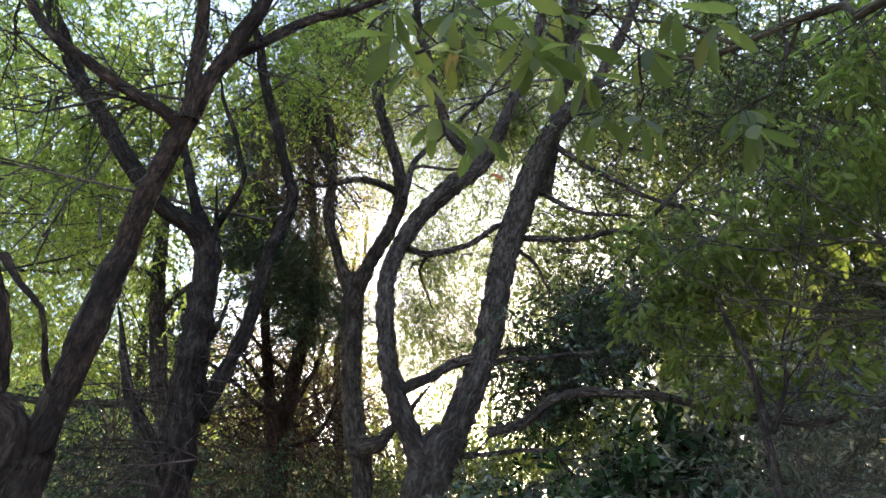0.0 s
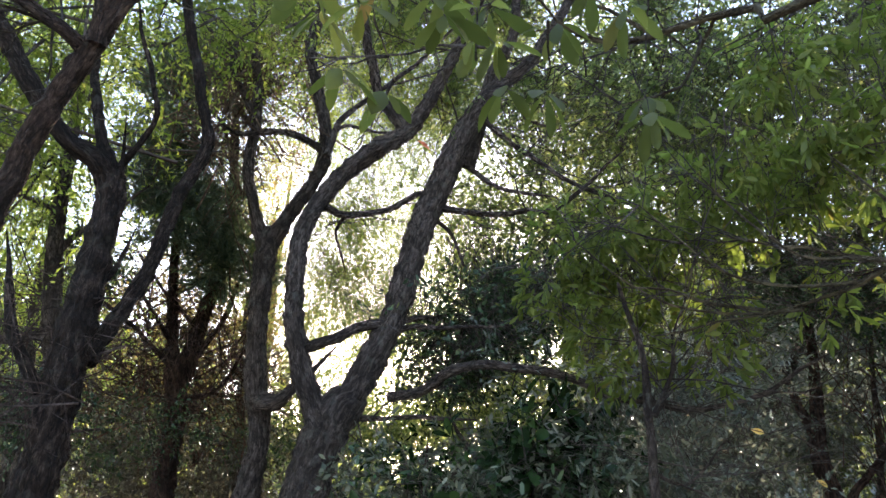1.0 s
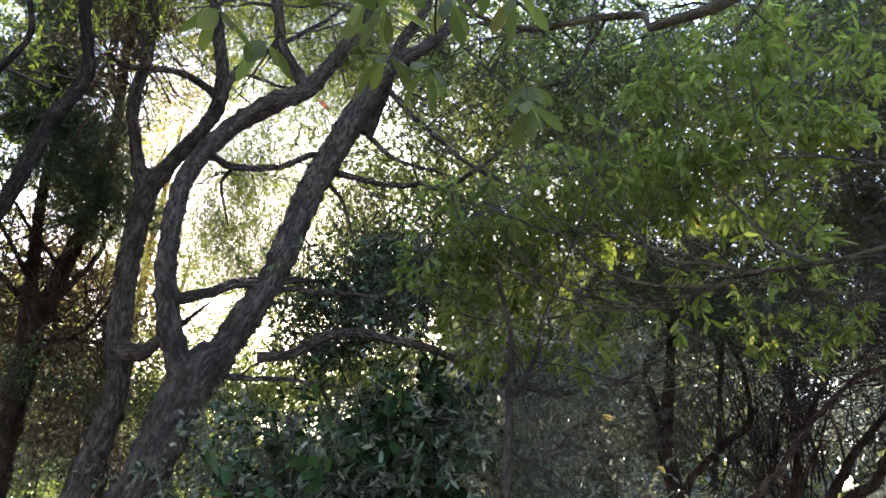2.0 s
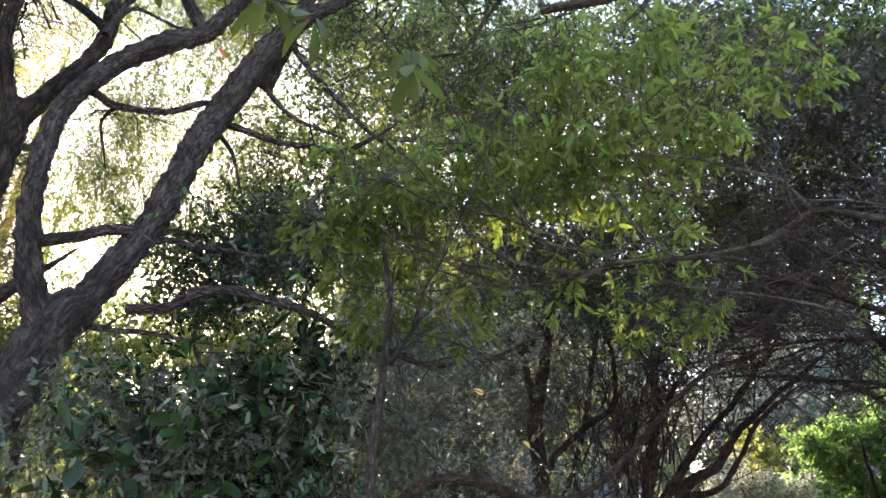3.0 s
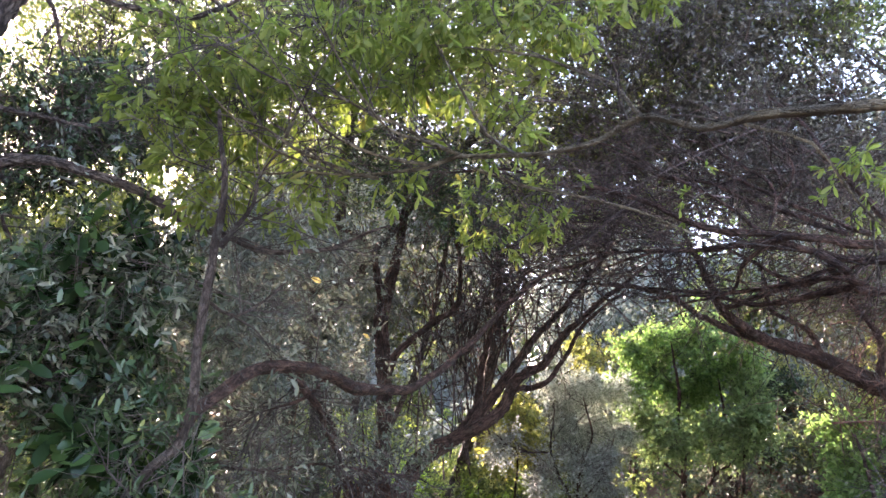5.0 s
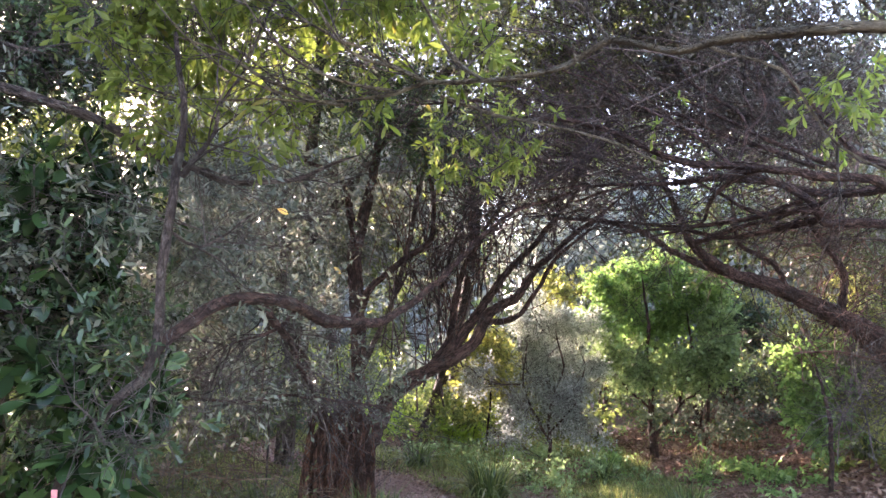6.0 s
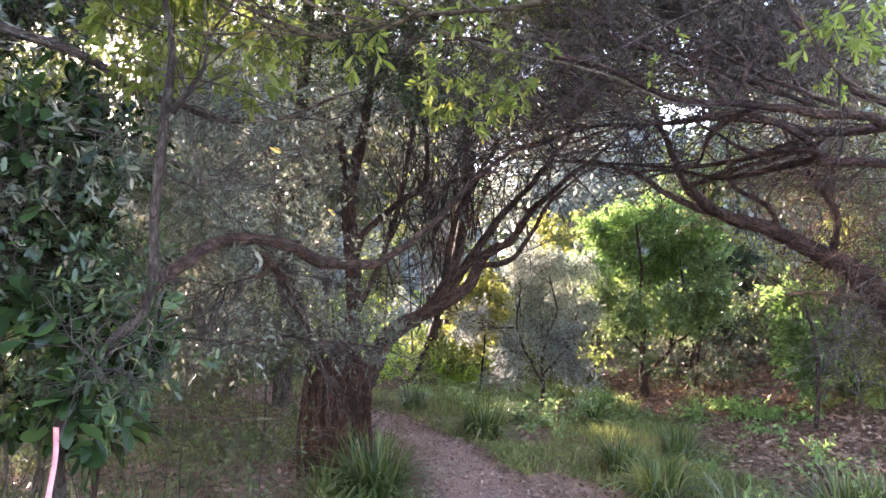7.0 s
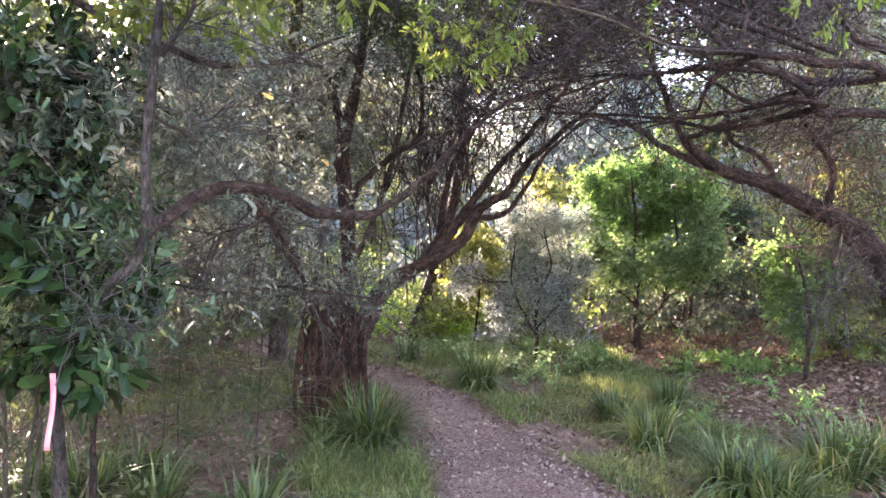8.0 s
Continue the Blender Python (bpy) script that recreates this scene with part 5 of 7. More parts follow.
limb(overhang_tree, "branch", [(4.03, 1.53, 2.59, 0.019), (4.04, 1.71, 2.70, 0.019), (4.04, 1.89, 2.80, 0.018), (4.04, 2.07, 2.88, 0.016), (4.00, 2.25, 3.02, 0.017), (3.98, 2.44, 3.09, 0.015), (3.96, 2.62, 3.15, 0.014), (3.95, 2.74, 3.26, 0.012), (3.90, 2.86, 3.45, 0.010)], BARK_RED)
limb(overhang_tree, "branch", [(3.85, 1.81, 2.78, 0.014), (3.93, 1.75, 2.97, 0.012), (3.95, 1.80, 3.14, 0.009), (4.01, 1.77, 3.31, 0.007)], BARK_RED)
limb(overhang_tree, "branch", [(3.75, 1.69, 2.55, 0.023), (3.76, 1.95, 2.46, 0.018), (3.92, 2.13, 2.33, 0.014), (3.98, 2.43, 2.30, 0.009)], BARK_RED)
limb(overhang_tree, "branch", [(3.68, 1.81, 2.57, 0.018), (3.64, 1.98, 2.76, 0.015), (3.56, 2.21, 2.92, 0.014), (3.50, 2.52, 3.15, 0.009), (3.39, 2.87, 3.35, 0.007)], BARK_RED)
limb(overhang_tree, "branch", [(4.25, 1.50, 2.63, 0.021), (4.21, 1.78, 2.79, 0.018), (4.07, 2.12, 3.03, 0.015), (3.97, 2.49, 3.31, 0.010)], BARK_RED)
crown(overhang_tree, [(4.13, 2.96, 4.22, 0.91, 0.54), (4.46, 2.57, 4.53, 0.75, 0.52), (5.10, 2.52, 3.52, 1.13, 0.33), (5.35, 2.02, 3.46, 0.61, 0.33)], 900, "tiny", LEAF_DUSK, 26, twig=0.003)
sprouts(overhang_tree, 130, 0.45, 0.0032, 271, material=TWIG_DARK, way=(-0.3, 0.2, 0))
twig_mass(overhang_tree, [(4.92, 3.50, 3.68, 1.00, 0.45), (4.98, 4.01, 3.21, 0.88, 0.47), (5.70, 2.68, 3.59, 1.24, 0.52), (5.72, 3.80, 3.01, 0.66, 0.28)], 750, 0.75, 0.0042, 272, material=TWIG_DARK, way=(-0.9, 0.5, -0.1))
twig_mass(overhang_tree, [(4.31, 2.49, 3.11, 1.05, 0.45), (4.67, 1.82, 3.04, 0.65, 0.49), (4.84, 2.25, 2.60, 0.84, 0.29), (4.31, 3.02, 2.82, 0.55, 0.34)], 420, 0.75, 0.0042, 27, way=(-0.9, 0.5, -0.1), material=TWIG_DARK)

broadleaf_tree = thing("broadleaf_tree", (3.00, -1.30, 0.00), "pale-branched tree with drooping yellow-green leaves", "tree")
limb(broadleaf_tree, "trunk", [(3.00, -1.30, 0.00, 0.130), (2.85, -1.15, 1.20, 0.110), (2.60, -0.80, 2.10, 0.090), (2.30, -0.40, 3.00, 0.070)], BARK_PALE)
limb(broadleaf_tree, "limb", [(2.62, -0.85, 2.050, 0.0507), (2.35, 0.00, 2.200, 0.0354), (1.99, 0.53, 2.340, 0.0210), (1.90, 0.64, 2.340, 0.0194), (1.85, 0.70, 2.330, 0.0184), (1.80, 0.77, 2.330, 0.0179), (1.79, 0.86, 2.330, 0.0135), (1.77, 0.94, 2.330, 0.0127), (1.76, 1.03, 2.370, 0.0123), (1.74, 1.13, 2.410, 0.0127), (1.71, 1.19, 2.380, 0.0106), (1.67, 1.27, 2.340, 0.0102), (1.61, 1.48, 2.350, 0.0102), (1.58, 1.76, 2.410, 0.0106), (1.49, 1.92, 2.375, 0.0092), (1.35, 2.08, 2.365, 0.0069), (1.10, 2.32, 2.365, 0.0046)], BARK_PALE)
limb(broadleaf_tree, "branch", [(1.59, 1.79, 2.44, 0.0100), (1.50, 1.84, 2.48, 0.0088), (1.41, 1.88, 2.52, 0.0075), (1.35, 1.91, 2.53, 0.0063), (1.24, 1.95, 2.57, 0.0050)], BARK_PALE)
limb(broadleaf_tree, "branch", [(1.37, 2.09, 2.38, 0.0110), (1.26, 2.13, 2.41, 0.0095), (1.17, 2.16, 2.44, 0.0080), (1.08, 2.18, 2.48, 0.0065), (0.96, 2.21, 2.50, 0.0050)], BARK_PALE)
limb(broadleaf_tree, "branch", [(1.78, 1.91, 2.46, 0.0100), (1.95, 1.79, 2.40, 0.0092), (2.03, 1.72, 2.39, 0.0084), (2.20, 1.55, 2.34, 0.0076), (2.30, 1.45, 2.28, 0.0068), (2.40, 1.33, 2.21, 0.0060)], BARK_PALE)
limb(broadleaf_tree, "branch", [(2.07, 1.05, 2.50, 0.0080), (2.11, 1.02, 2.47, 0.0074), (2.21, 0.88, 2.40, 0.0068), (2.27, 0.83, 2.29, 0.0062), (2.33, 0.78, 2.18, 0.0056), (2.38, 0.69, 2.11, 0.0050)], BARK_PALE)
limb(broadleaf_tree, "branch", [(1.60, 1.75, 2.42, 0.009), (1.45, 1.78, 2.44, 0.009), (1.33, 1.80, 2.45, 0.007), (1.20, 1.82, 2.57, 0.006), (1.08, 1.81, 2.70, 0.004)], BARK_PALE)
limb(broadleaf_tree, "branch", [(1.43, 1.99, 2.35, 0.009), (1.25, 2.07, 2.36, 0.007), (1.04, 2.10, 2.40, 0.006), (0.89, 2.12, 2.49, 0.004), (0.77, 2.11, 2.60, 0.004)], BARK_PALE)
limb(broadleaf_tree, "branch", [(1.52, 1.84, 2.39, 0.009), (1.37, 1.92, 2.40, 0.007), (1.18, 1.95, 2.45, 0.006), (1.03, 1.92, 2.54, 0.004), (0.93, 1.92, 2.64, 0.004)], BARK_PALE)
limb(broadleaf_tree, "branch", [(1.61, 1.48, 2.35, 0.008), (1.56, 1.57, 2.43, 0.008), (1.51, 1.62, 2.55, 0.007), (1.42, 1.66, 2.70, 0.004)], BARK_PALE)
limb(broadleaf_tree, "branch", [(1.74, 1.13, 2.41, 0.010), (1.73, 1.23, 2.55, 0.008), (1.69, 1.38, 2.65, 0.007), (1.63, 1.54, 2.73, 0.006), (1.50, 1.76, 2.79, 0.005)], BARK_PALE)
limb(broadleaf_tree, "limb", [(2.30, -0.45, 2.95, 0.045), (1.50, 0.35, 2.95, 0.030), (0.76, 0.77, 2.45, 0.013), (0.69, 0.86, 2.48, 0.011), (0.63, 0.91, 2.50, 0.010), (0.55, 0.96, 2.50, 0.008), (0.50, 0.99, 2.51, 0.008), (0.45, 1.00, 2.52, 0.007), (0.38, 0.98, 2.54, 0.004), (0.31, 0.92, 2.58, 0.003)], BARK_PALE)
limb(broadleaf_tree, "branch", [(0.55, 0.96, 2.50, 0.006), (0.47, 0.96, 2.55, 0.005), (0.39, 0.97, 2.58, 0.004), (0.30, 0.97, 2.61, 0.003)], BARK_PALE)
limb(broadleaf_tree, "branch", [(0.45, 1.00, 2.52, 0.004), (0.38, 1.00, 2.52, 0.003), (0.31, 1.02, 2.48, 0.002), (0.22, 0.98, 2.50, 0.002)], BARK_PALE)
limb(broadleaf_tree, "branch", [(0.64, 0.91, 2.50, 0.005), (0.63, 0.97, 2.47, 0.005), (0.61, 1.01, 2.43, 0.003), (0.55, 1.05, 2.43, 0.002)], BARK_PALE)
limb(broadleaf_tree, "branch", [(0.31, 0.92, 2.58, 0.003), (0.20, 0.88, 2.58, 0.003), (0.11, 0.87, 2.56, 0.003), (0.14, 0.94, 2.46, 0.002), (0.18, 1.00, 2.37, 0.002)], BARK_PALE)
limb(broadleaf_tree, "branch", [(0.11, 0.87, 2.56, 0.003), (0.04, 0.89, 2.51, 0.002), (0.07, 0.96, 2.42, 0.001)], BARK_PALE)
crown(broadleaf_tree, [(0.77, 2.56, 2.66, 0.10, 0.12), (0.89, 2.46, 2.82, 0.16, 0.11), (0.89, 2.55, 2.59, 0.12, 0.12), (1.05, 2.27, 2.83, 0.16, 0.10), (1.09, 2.46, 2.66, 0.14, 0.12), (1.21, 2.16, 2.89, 0.14, 0.11), (1.29, 2.45, 2.78, 0.12, 0.10), (1.31, 1.93, 2.92, 0.12, 0.10), (1.49, 2.29, 2.90, 0.15, 0.10), (1.48, 1.80, 2.97, 0.14, 0.10), (1.56, 1.98, 2.84, 0.12, 0.10), (1.65, 1.68, 2.92, 0.11, 0.10), (1.67, 1.77, 2.75, 0.11, 0.09), (1.84, 1.60, 3.01, 0.14, 0.10), (1.73, 1.68, 2.56, 0.06, 0.09), (0.92, 2.50, 2.38, 0.07, 0.10), (1.24, 2.26, 2.32, 0.08, 0.06), (1.04, 2.46, 2.36, 0.07, 0.09), (1.37, 2.40, 2.52, 0.09, 0.09), (1.53, 2.03, 2.48, 0.07, 0.08)], 640, "broad", LEAF_BROAD, 28, twig=0.002)
crown(broadleaf_tree, clumped([(1.48, 1.87, 3.24, 0.17, 0.14), (1.72, 1.66, 3.25, 0.17, 0.14), (2.02, 1.53, 3.24, 0.18, 0.14), (2.20, 1.35, 3.17, 0.15, 0.12)], 3, 8), 140, "broad", LEAF_BROAD, 29, twig=0.002)
crown(broadleaf_tree, [(2.83, 2.88, 2.63, 0.23, 0.16), (2.95, 2.70, 2.78, 0.23, 0.13), (2.68, 2.97, 2.74, 0.16, 0.13), (3.56, 2.07, 2.84, 0.15, 0.08), (3.37, 1.18, 2.66, 0.17, 0.11), (3.27, 1.06, 2.73, 0.14, 0.08)], 115, "broad", LEAF_BROAD, 30, twig=0.003)
hung_leaves(broadleaf_tree, [(-0.05, 0.73, 2.36, 0.01, 0.01), (-0.01, 0.75, 2.34, 0.01, 0.01), (0.03, 0.69, 2.35, 0.01, 0.01), (0.04, 0.70, 2.29, 0.01, 0.01), (0.05, 0.72, 2.21, 0.01, 0.01), (0.07, 0.77, 2.22, 0.01, 0.01), (0.11, 0.67, 2.33, 0.01, 0.01), (0.12, 0.66, 2.27, 0.01, 0.01), (0.13, 0.68, 2.24, 0.01, 0.01), (0.19, 0.73, 2.38, 0.01, 0.01), (0.21, 0.70, 2.33, 0.01, 0.01), (0.21, 0.70, 2.25, 0.01, 0.01), (0.24, 0.75, 2.22, 0.01, 0.01)], "broad_big", LEAF_BIG, 301)
hung_leaves(broadleaf_tree, [(0.28, 0.78, 2.25, 0.01, 0.01), (0.29, 0.72, 2.27, 0.01, 0.01), (0.36, 0.69, 2.28, 0.01, 0.01), (0.39, 0.74, 2.20, 0.01, 0.01), (0.44, 0.79, 2.25, 0.01, 0.01), (0.32, 0.70, 2.34, 0.01, 0.01), (0.06, 0.73, 2.39, 0.01, 0.01), (-0.05, 0.68, 2.37, 0.01, 0.01), (0.20, 0.77, 2.32, 0.01, 0.01)], "broad_big", LEAF_BIG, 302)
sprouts(broadleaf_tree, 80, 0.26, 0.0022, 303, material=TWIG, way=(-0.4, 0.3, 0.3))


laurel = thing("laurel_bush", (0.95, 3.42, -0.05), "large glossy dark green bush on thin stems", "shrub")
limb(laurel, "stem", [(0.95, 3.42, -0.05, 0.020), (0.93, 3.39, 0.39, 0.016), (0.97, 3.49, 0.78, 0.015), (0.97, 3.44, 1.13, 0.014), (0.93, 3.37, 1.52, 0.012), (0.86, 3.24, 1.98, 0.011)], BARK_PALE)
limb(laurel, "stem", [(0.89, 3.26, -0.04, 0.019), (0.87, 3.23, 0.50, 0.015), (0.91, 3.30, 0.82, 0.014), (0.84, 3.28, 1.29, 0.012), (0.77, 3.19, 1.74, 0.010)], BARK_PALE)
limb(laurel, "stem", [(1.19, 3.48, -0.04, 0.022), (1.17, 3.45, 0.41, 0.018), (1.20, 3.53, 0.75, 0.013), (1.13, 3.52, 1.22, 0.012)], BARK_PALE)
limb(laurel, "stem", [(0.82, 3.27, -0.05, 0.017), (0.80, 3.24, 0.51, 0.014), (0.77, 3.25, 0.96, 0.012), (0.68, 3.21, 1.51, 0.010)], BARK_PALE)
crown(laurel, [(1.02, 3.20, 1.07, 0.21, 0.12), (0.90, 3.32, 0.99, 0.17, 0.12), (0.80, 2.91, 2.15, 0.15, 0.07), (0.75, 2.96, 1.92, 0.17, 0.15), (0.72, 2.98, 1.71, 0.15, 0.15)], 90, "glossy", LEAF_GLOSS, 40, twig=0.003)
crown(laurel, [(0.83, 3.05, 1.85, 0.30, 0.33), (0.80, 3.07, 1.55, 0.28, 0.30), (0.97, 3.23, 1.23, 0.29, 0.21)], 430, "small", LEAF_DARK, 400, twig=0.0016)
crown(laurel, [(0.91, 2.84, 1.68, 0.33, 0.40), (1.08, 2.80, 1.43, 0.26, 0.26), (0.80, 2.96, 1.30, 0.29, 0.27), (1.03, 2.50, 1.64, 0.11, 0.13), (1.00, 2.51, 1.33, 0.15, 0.13)], 140, "oblong", LEAF_DARK, 41, twig=0.0016)
crown(laurel, [(0.95, 2.32, 1.42, 0.12, 0.14), (1.07, 2.37, 1.27, 0.10, 0.12), (0.94, 2.40, 1.18, 0.12, 0.10), (0.92, 2.64, 1.48, 0.15, 0.13)], 40, "oblong", LEAF_DARK, 411, twig=0.0016)
crown(laurel, [(0.99, 2.66, 1.24, 0.13, 0.13), (0.92, 2.70, 1.04, 0.14, 0.09), (0.84, 2.76, 1.39, 0.11, 0.11)], 45, "glossy", LEAF_GLOSS, 413)
twig_mass(laurel, [(0.97, 2.41, 1.34, 0.18, 0.22)], 90, 0.30, 0.0020, 412)
twig_mass(laurel, [(1.01, 3.23, 1.37, 0.43, 0.43), (0.97, 3.28, 0.85, 0.33, 0.22)], 200, 0.50, 0.0028, 42)

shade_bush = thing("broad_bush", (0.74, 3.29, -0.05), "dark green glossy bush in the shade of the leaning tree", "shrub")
limb(shade_bush, "stem", [(0.74, 3.29, -0.05, 0.037), (0.72, 3.26, 1.58, 0.029), (0.62, 3.26, 1.92, 0.021), (0.51, 3.34, 2.16, 0.017)], BARK_BROWN)
limb(shade_bush, "stem", [(0.36, 3.13, -0.09, 0.034), (0.34, 3.10, 1.52, 0.028), (0.27, 3.10, 1.70, 0.020), (0.31, 3.18, 1.99, 0.016)], BARK_BROWN)
crown(shade_bush, [(0.47, 3.29, 1.76, 0.61, 0.32), (0.76, 3.44, 1.97, 0.48, 0.31), (0.19, 3.59, 1.92, 0.35, 0.26), (0.95, 3.31, 1.71, 0.36, 0.25)], 450, "small", LEAF_GLOSS, 43, twig=0.0016)
crown(shade_bush, [(0.47, 3.39, 1.81, 0.63, 0.33), (0.86, 3.31, 1.97, 0.47, 0.33)], 450, "small", LEAF_GREY, 431, twig=0.0016)
crown(shade_bush, [(0.70, 3.05, 1.86, 0.43, 0.30), (0.35, 2.80, 1.62, 0.39, 0.16), (0.87, 3.08, 2.15, 0.13, 0.10)], 42, "glossy", LEAF_GLOSS, 44)
crown(shade_bush, [(0.53, 2.98, 1.80, 0.58, 0.29), (0.87, 2.99, 2.04, 0.28, 0.25), (0.25, 3.28, 2.01, 0.37, 0.21)], 150, "oblong", LEAF_GREY, 441, twig=0.0016)
crown(shade_bush, [(0.53, 2.98, 1.80, 0.58, 0.29), (0.87, 2.99, 2.04, 0.28, 0.25), (0.25, 3.28, 2.01, 0.37, 0.21)], 150, "oblong", LEAF_DARK, 442, twig=0.0016)
twig_mass(shade_bush, [(0.56, 3.27, 1.86, 0.61, 0.35)], 120, 0.40, 0.0020, 45)

grey_bush = thing("grey_leaved_bush", (2.41, 4.32, -0.07), "sparse grey-leaved bush full of fine twigs", "shrub")
limb(grey_bush, "stem", [(2.41, 4.32, -0.07, 0.010), (2.39, 4.29, 1.03, 0.008), (2.26, 4.38, 1.32, 0.006), (2.14, 4.44, 1.72, 0.004)], BARK_GREY)
limb(grey_bush, "stem", [(1.89, 4.32, -0.05, 0.009), (1.87, 4.29, 0.97, 0.007), (1.92, 4.31, 1.32, 0.006), (1.83, 4.34, 1.80, 0.004)], BARK_GREY)
crown(grey_bush, [(2.07, 4.53, 2.21, 0.63, 0.56), (1.76, 4.37, 1.59, 0.56, 0.45), (2.43, 4.41, 1.28, 0.44, 0.28)], 560, "mid", LEAF_GREY, 46, twig=0.0016)
twig_mass(grey_bush, [(2.03, 4.44, 2.16, 0.58, 0.66), (1.86, 4.33, 1.32, 0.56, 0.41)], 50, 0.50, 0.0025, 47)

low_bush = thing("low_twiggy_bush", (1.80, 4.30, -0.04), "low tangled bush of dry twigs and few leaves", "shrub")
limb(low_bush, "stem", [(1.80, 4.30, -0.04, 0.005), (1.78, 4.27, 0.65, 0.004), (1.81, 4.29, 0.78, 0.004), (1.87, 4.28, 0.87, 0.004)], BARK_GREY)
crown(low_bush, [(1.85, 4.48, 0.71, 0.54, 0.27), (2.04, 3.82, 0.58, 0.35, 0.17), (1.69, 4.58, 1.02, 0.47, 0.23)], 260, "tiny", LEAF_CLUMP, 48, twig=0.0016)
twig_mass(low_bush, [(1.87, 4.25, 0.71, 0.63, 0.30), (2.39, 4.69, 0.67, 0.51, 0.25)], 220, 0.40, 0.0028, 49, material=TWIG_DRY)

blue_bush = thing("blue_grey_shrub", (7.64, 6.47, 0.00), "rounded grey-green shrub with tiny leaves and bluish lower clumps", "shrub")
limb(blue_bush, "stem", [(7.63, 6.47, -0.04, 0.044), (7.67, 6.50, 0.30, 0.036), (7.67, 6.55, 0.61, 0.032), (7.72, 6.53, 0.93, 0.028), (7.82, 6.44, 1.33, 0.022), (7.76, 6.51, 1.73, 0.014)], BARK_BROWN)
limb(blue_bush, "stem", [(7.67, 6.50, 0.30, 0.026), (7.58, 6.65, 0.61, 0.022), (7.50, 6.76, 0.84, 0.020), (7.45, 6.84, 1.15, 0.017), (7.48, 6.82, 1.55, 0.012)], BARK_BROWN)
limb(blue_bush, "stem", [(7.67, 6.52, 0.46, 0.022), (7.86, 6.34, 0.75, 0.018), (7.94, 6.27, 0.95, 0.016), (7.99, 6.22, 1.27, 0.012)], BARK_BROWN)
limb(blue_bush, "stem", [(7.45, 6.83, 1.07, 0.018), (7.26, 7.03, 1.06, 0.015), (7.06, 7.23, 1.12, 0.012), (6.94, 7.35, 1.24, 0.010)], BARK_BROWN)
crown(blue_bush, clumped([(7.80, 7.04, 2.01, 0.28, 0.29), (8.18, 6.62, 1.89, 0.38, 0.31), (7.81, 7.05, 1.49, 0.35, 0.31), (8.23, 6.57, 1.38, 0.42, 0.29)], 10, 1), 2300, "fine", LEAF_BLUE, 50, twig=0.0013)
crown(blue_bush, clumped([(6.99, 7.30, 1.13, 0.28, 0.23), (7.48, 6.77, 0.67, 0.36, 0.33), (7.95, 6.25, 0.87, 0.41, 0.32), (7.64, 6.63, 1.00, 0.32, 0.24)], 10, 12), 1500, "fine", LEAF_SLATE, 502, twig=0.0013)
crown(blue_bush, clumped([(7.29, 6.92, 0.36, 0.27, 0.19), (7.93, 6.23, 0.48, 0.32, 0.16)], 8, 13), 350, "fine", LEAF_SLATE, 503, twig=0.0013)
sprouts(blue_bush, 60, 0.5, 0.004, 501)

lime_bush = thing("sunlit_shrub", (7.82, 7.92, -0.05), "yellow-green shrub lit from behind", "shrub")
limb(lime_bush, "stem", [(7.82, 7.92, -0.10, 0.030), (7.87, 7.92, 0.70, 0.024), (7.92, 7.97, 1.40, 0.012)], BARK_BROWN)
crown(lime_bush, clumped([(9.46, 7.97, 2.65, 0.39, 0.30), (9.74, 7.62, 2.81, 0.32, 0.25), (8.80, 8.75, 1.44, 0.30, 0.30)], 5, 21), 320, "oval", LEAF_YELLOW, 506, twig=0.0013)
crown(lime_bush, [(7.80, 8.05, 1.59, 0.40, 0.33), (8.21, 7.93, 1.23, 0.41, 0.41), (7.68, 8.14, 0.90, 0.31, 0.36)], 700, "oval", LEAF_YELLOW, 505, twig=0.0013)

green_tree = thing("young_green_tree", (8.97, 5.74, 0.12), "young bright green tree on a thin brown trunk", "tree")
limb(green_tree, "stem", [(8.97, 5.74, 0.07, 0.095), (8.99, 5.77, 0.33, 0.078), (8.99, 5.82, 0.65, 0.066), (9.02, 5.83, 1.06, 0.054), (8.98, 5.89, 1.54, 0.042), (8.98, 5.87, 2.04, 0.030), (8.91, 5.91, 2.52, 0.020)], BARK_RED)
limb(green_tree, "stem", [(8.99, 5.78, 0.39, 0.050), (9.10, 5.65, 0.65, 0.045), (9.19, 5.53, 0.83, 0.040), (9.24, 5.48, 1.16, 0.034), (9.31, 5.37, 1.57, 0.028), (9.27, 5.41, 2.05, 0.018)], BARK_RED)
limb(green_tree, "branch", [(9.00, 5.82, 0.81, 0.032), (8.85, 6.07, 1.04, 0.028), (8.73, 6.24, 1.28, 0.022), (8.65, 6.35, 1.60, 0.014)], BARK_RED)
limb(green_tree, "branch", [(9.20, 5.52, 0.87, 0.028), (9.37, 5.25, 1.18, 0.022), (9.46, 5.10, 1.50, 0.014)], BARK_RED)
crown(green_tree, clumped([(8.93, 6.38, 2.63, 0.33, 0.31), (9.26, 5.88, 2.77, 0.37, 0.36), (9.57, 5.40, 2.60, 0.38, 0.35), (8.85, 6.56, 2.14, 0.34, 0.33), (9.24, 6.02, 2.09, 0.37, 0.35), (9.55, 5.53, 2.05, 0.39, 0.33), (8.75, 6.63, 2.58, 0.22, 0.22)], 7, 2), 1350, "oval", LEAF_BRIGHT, 51, twig=0.0013)
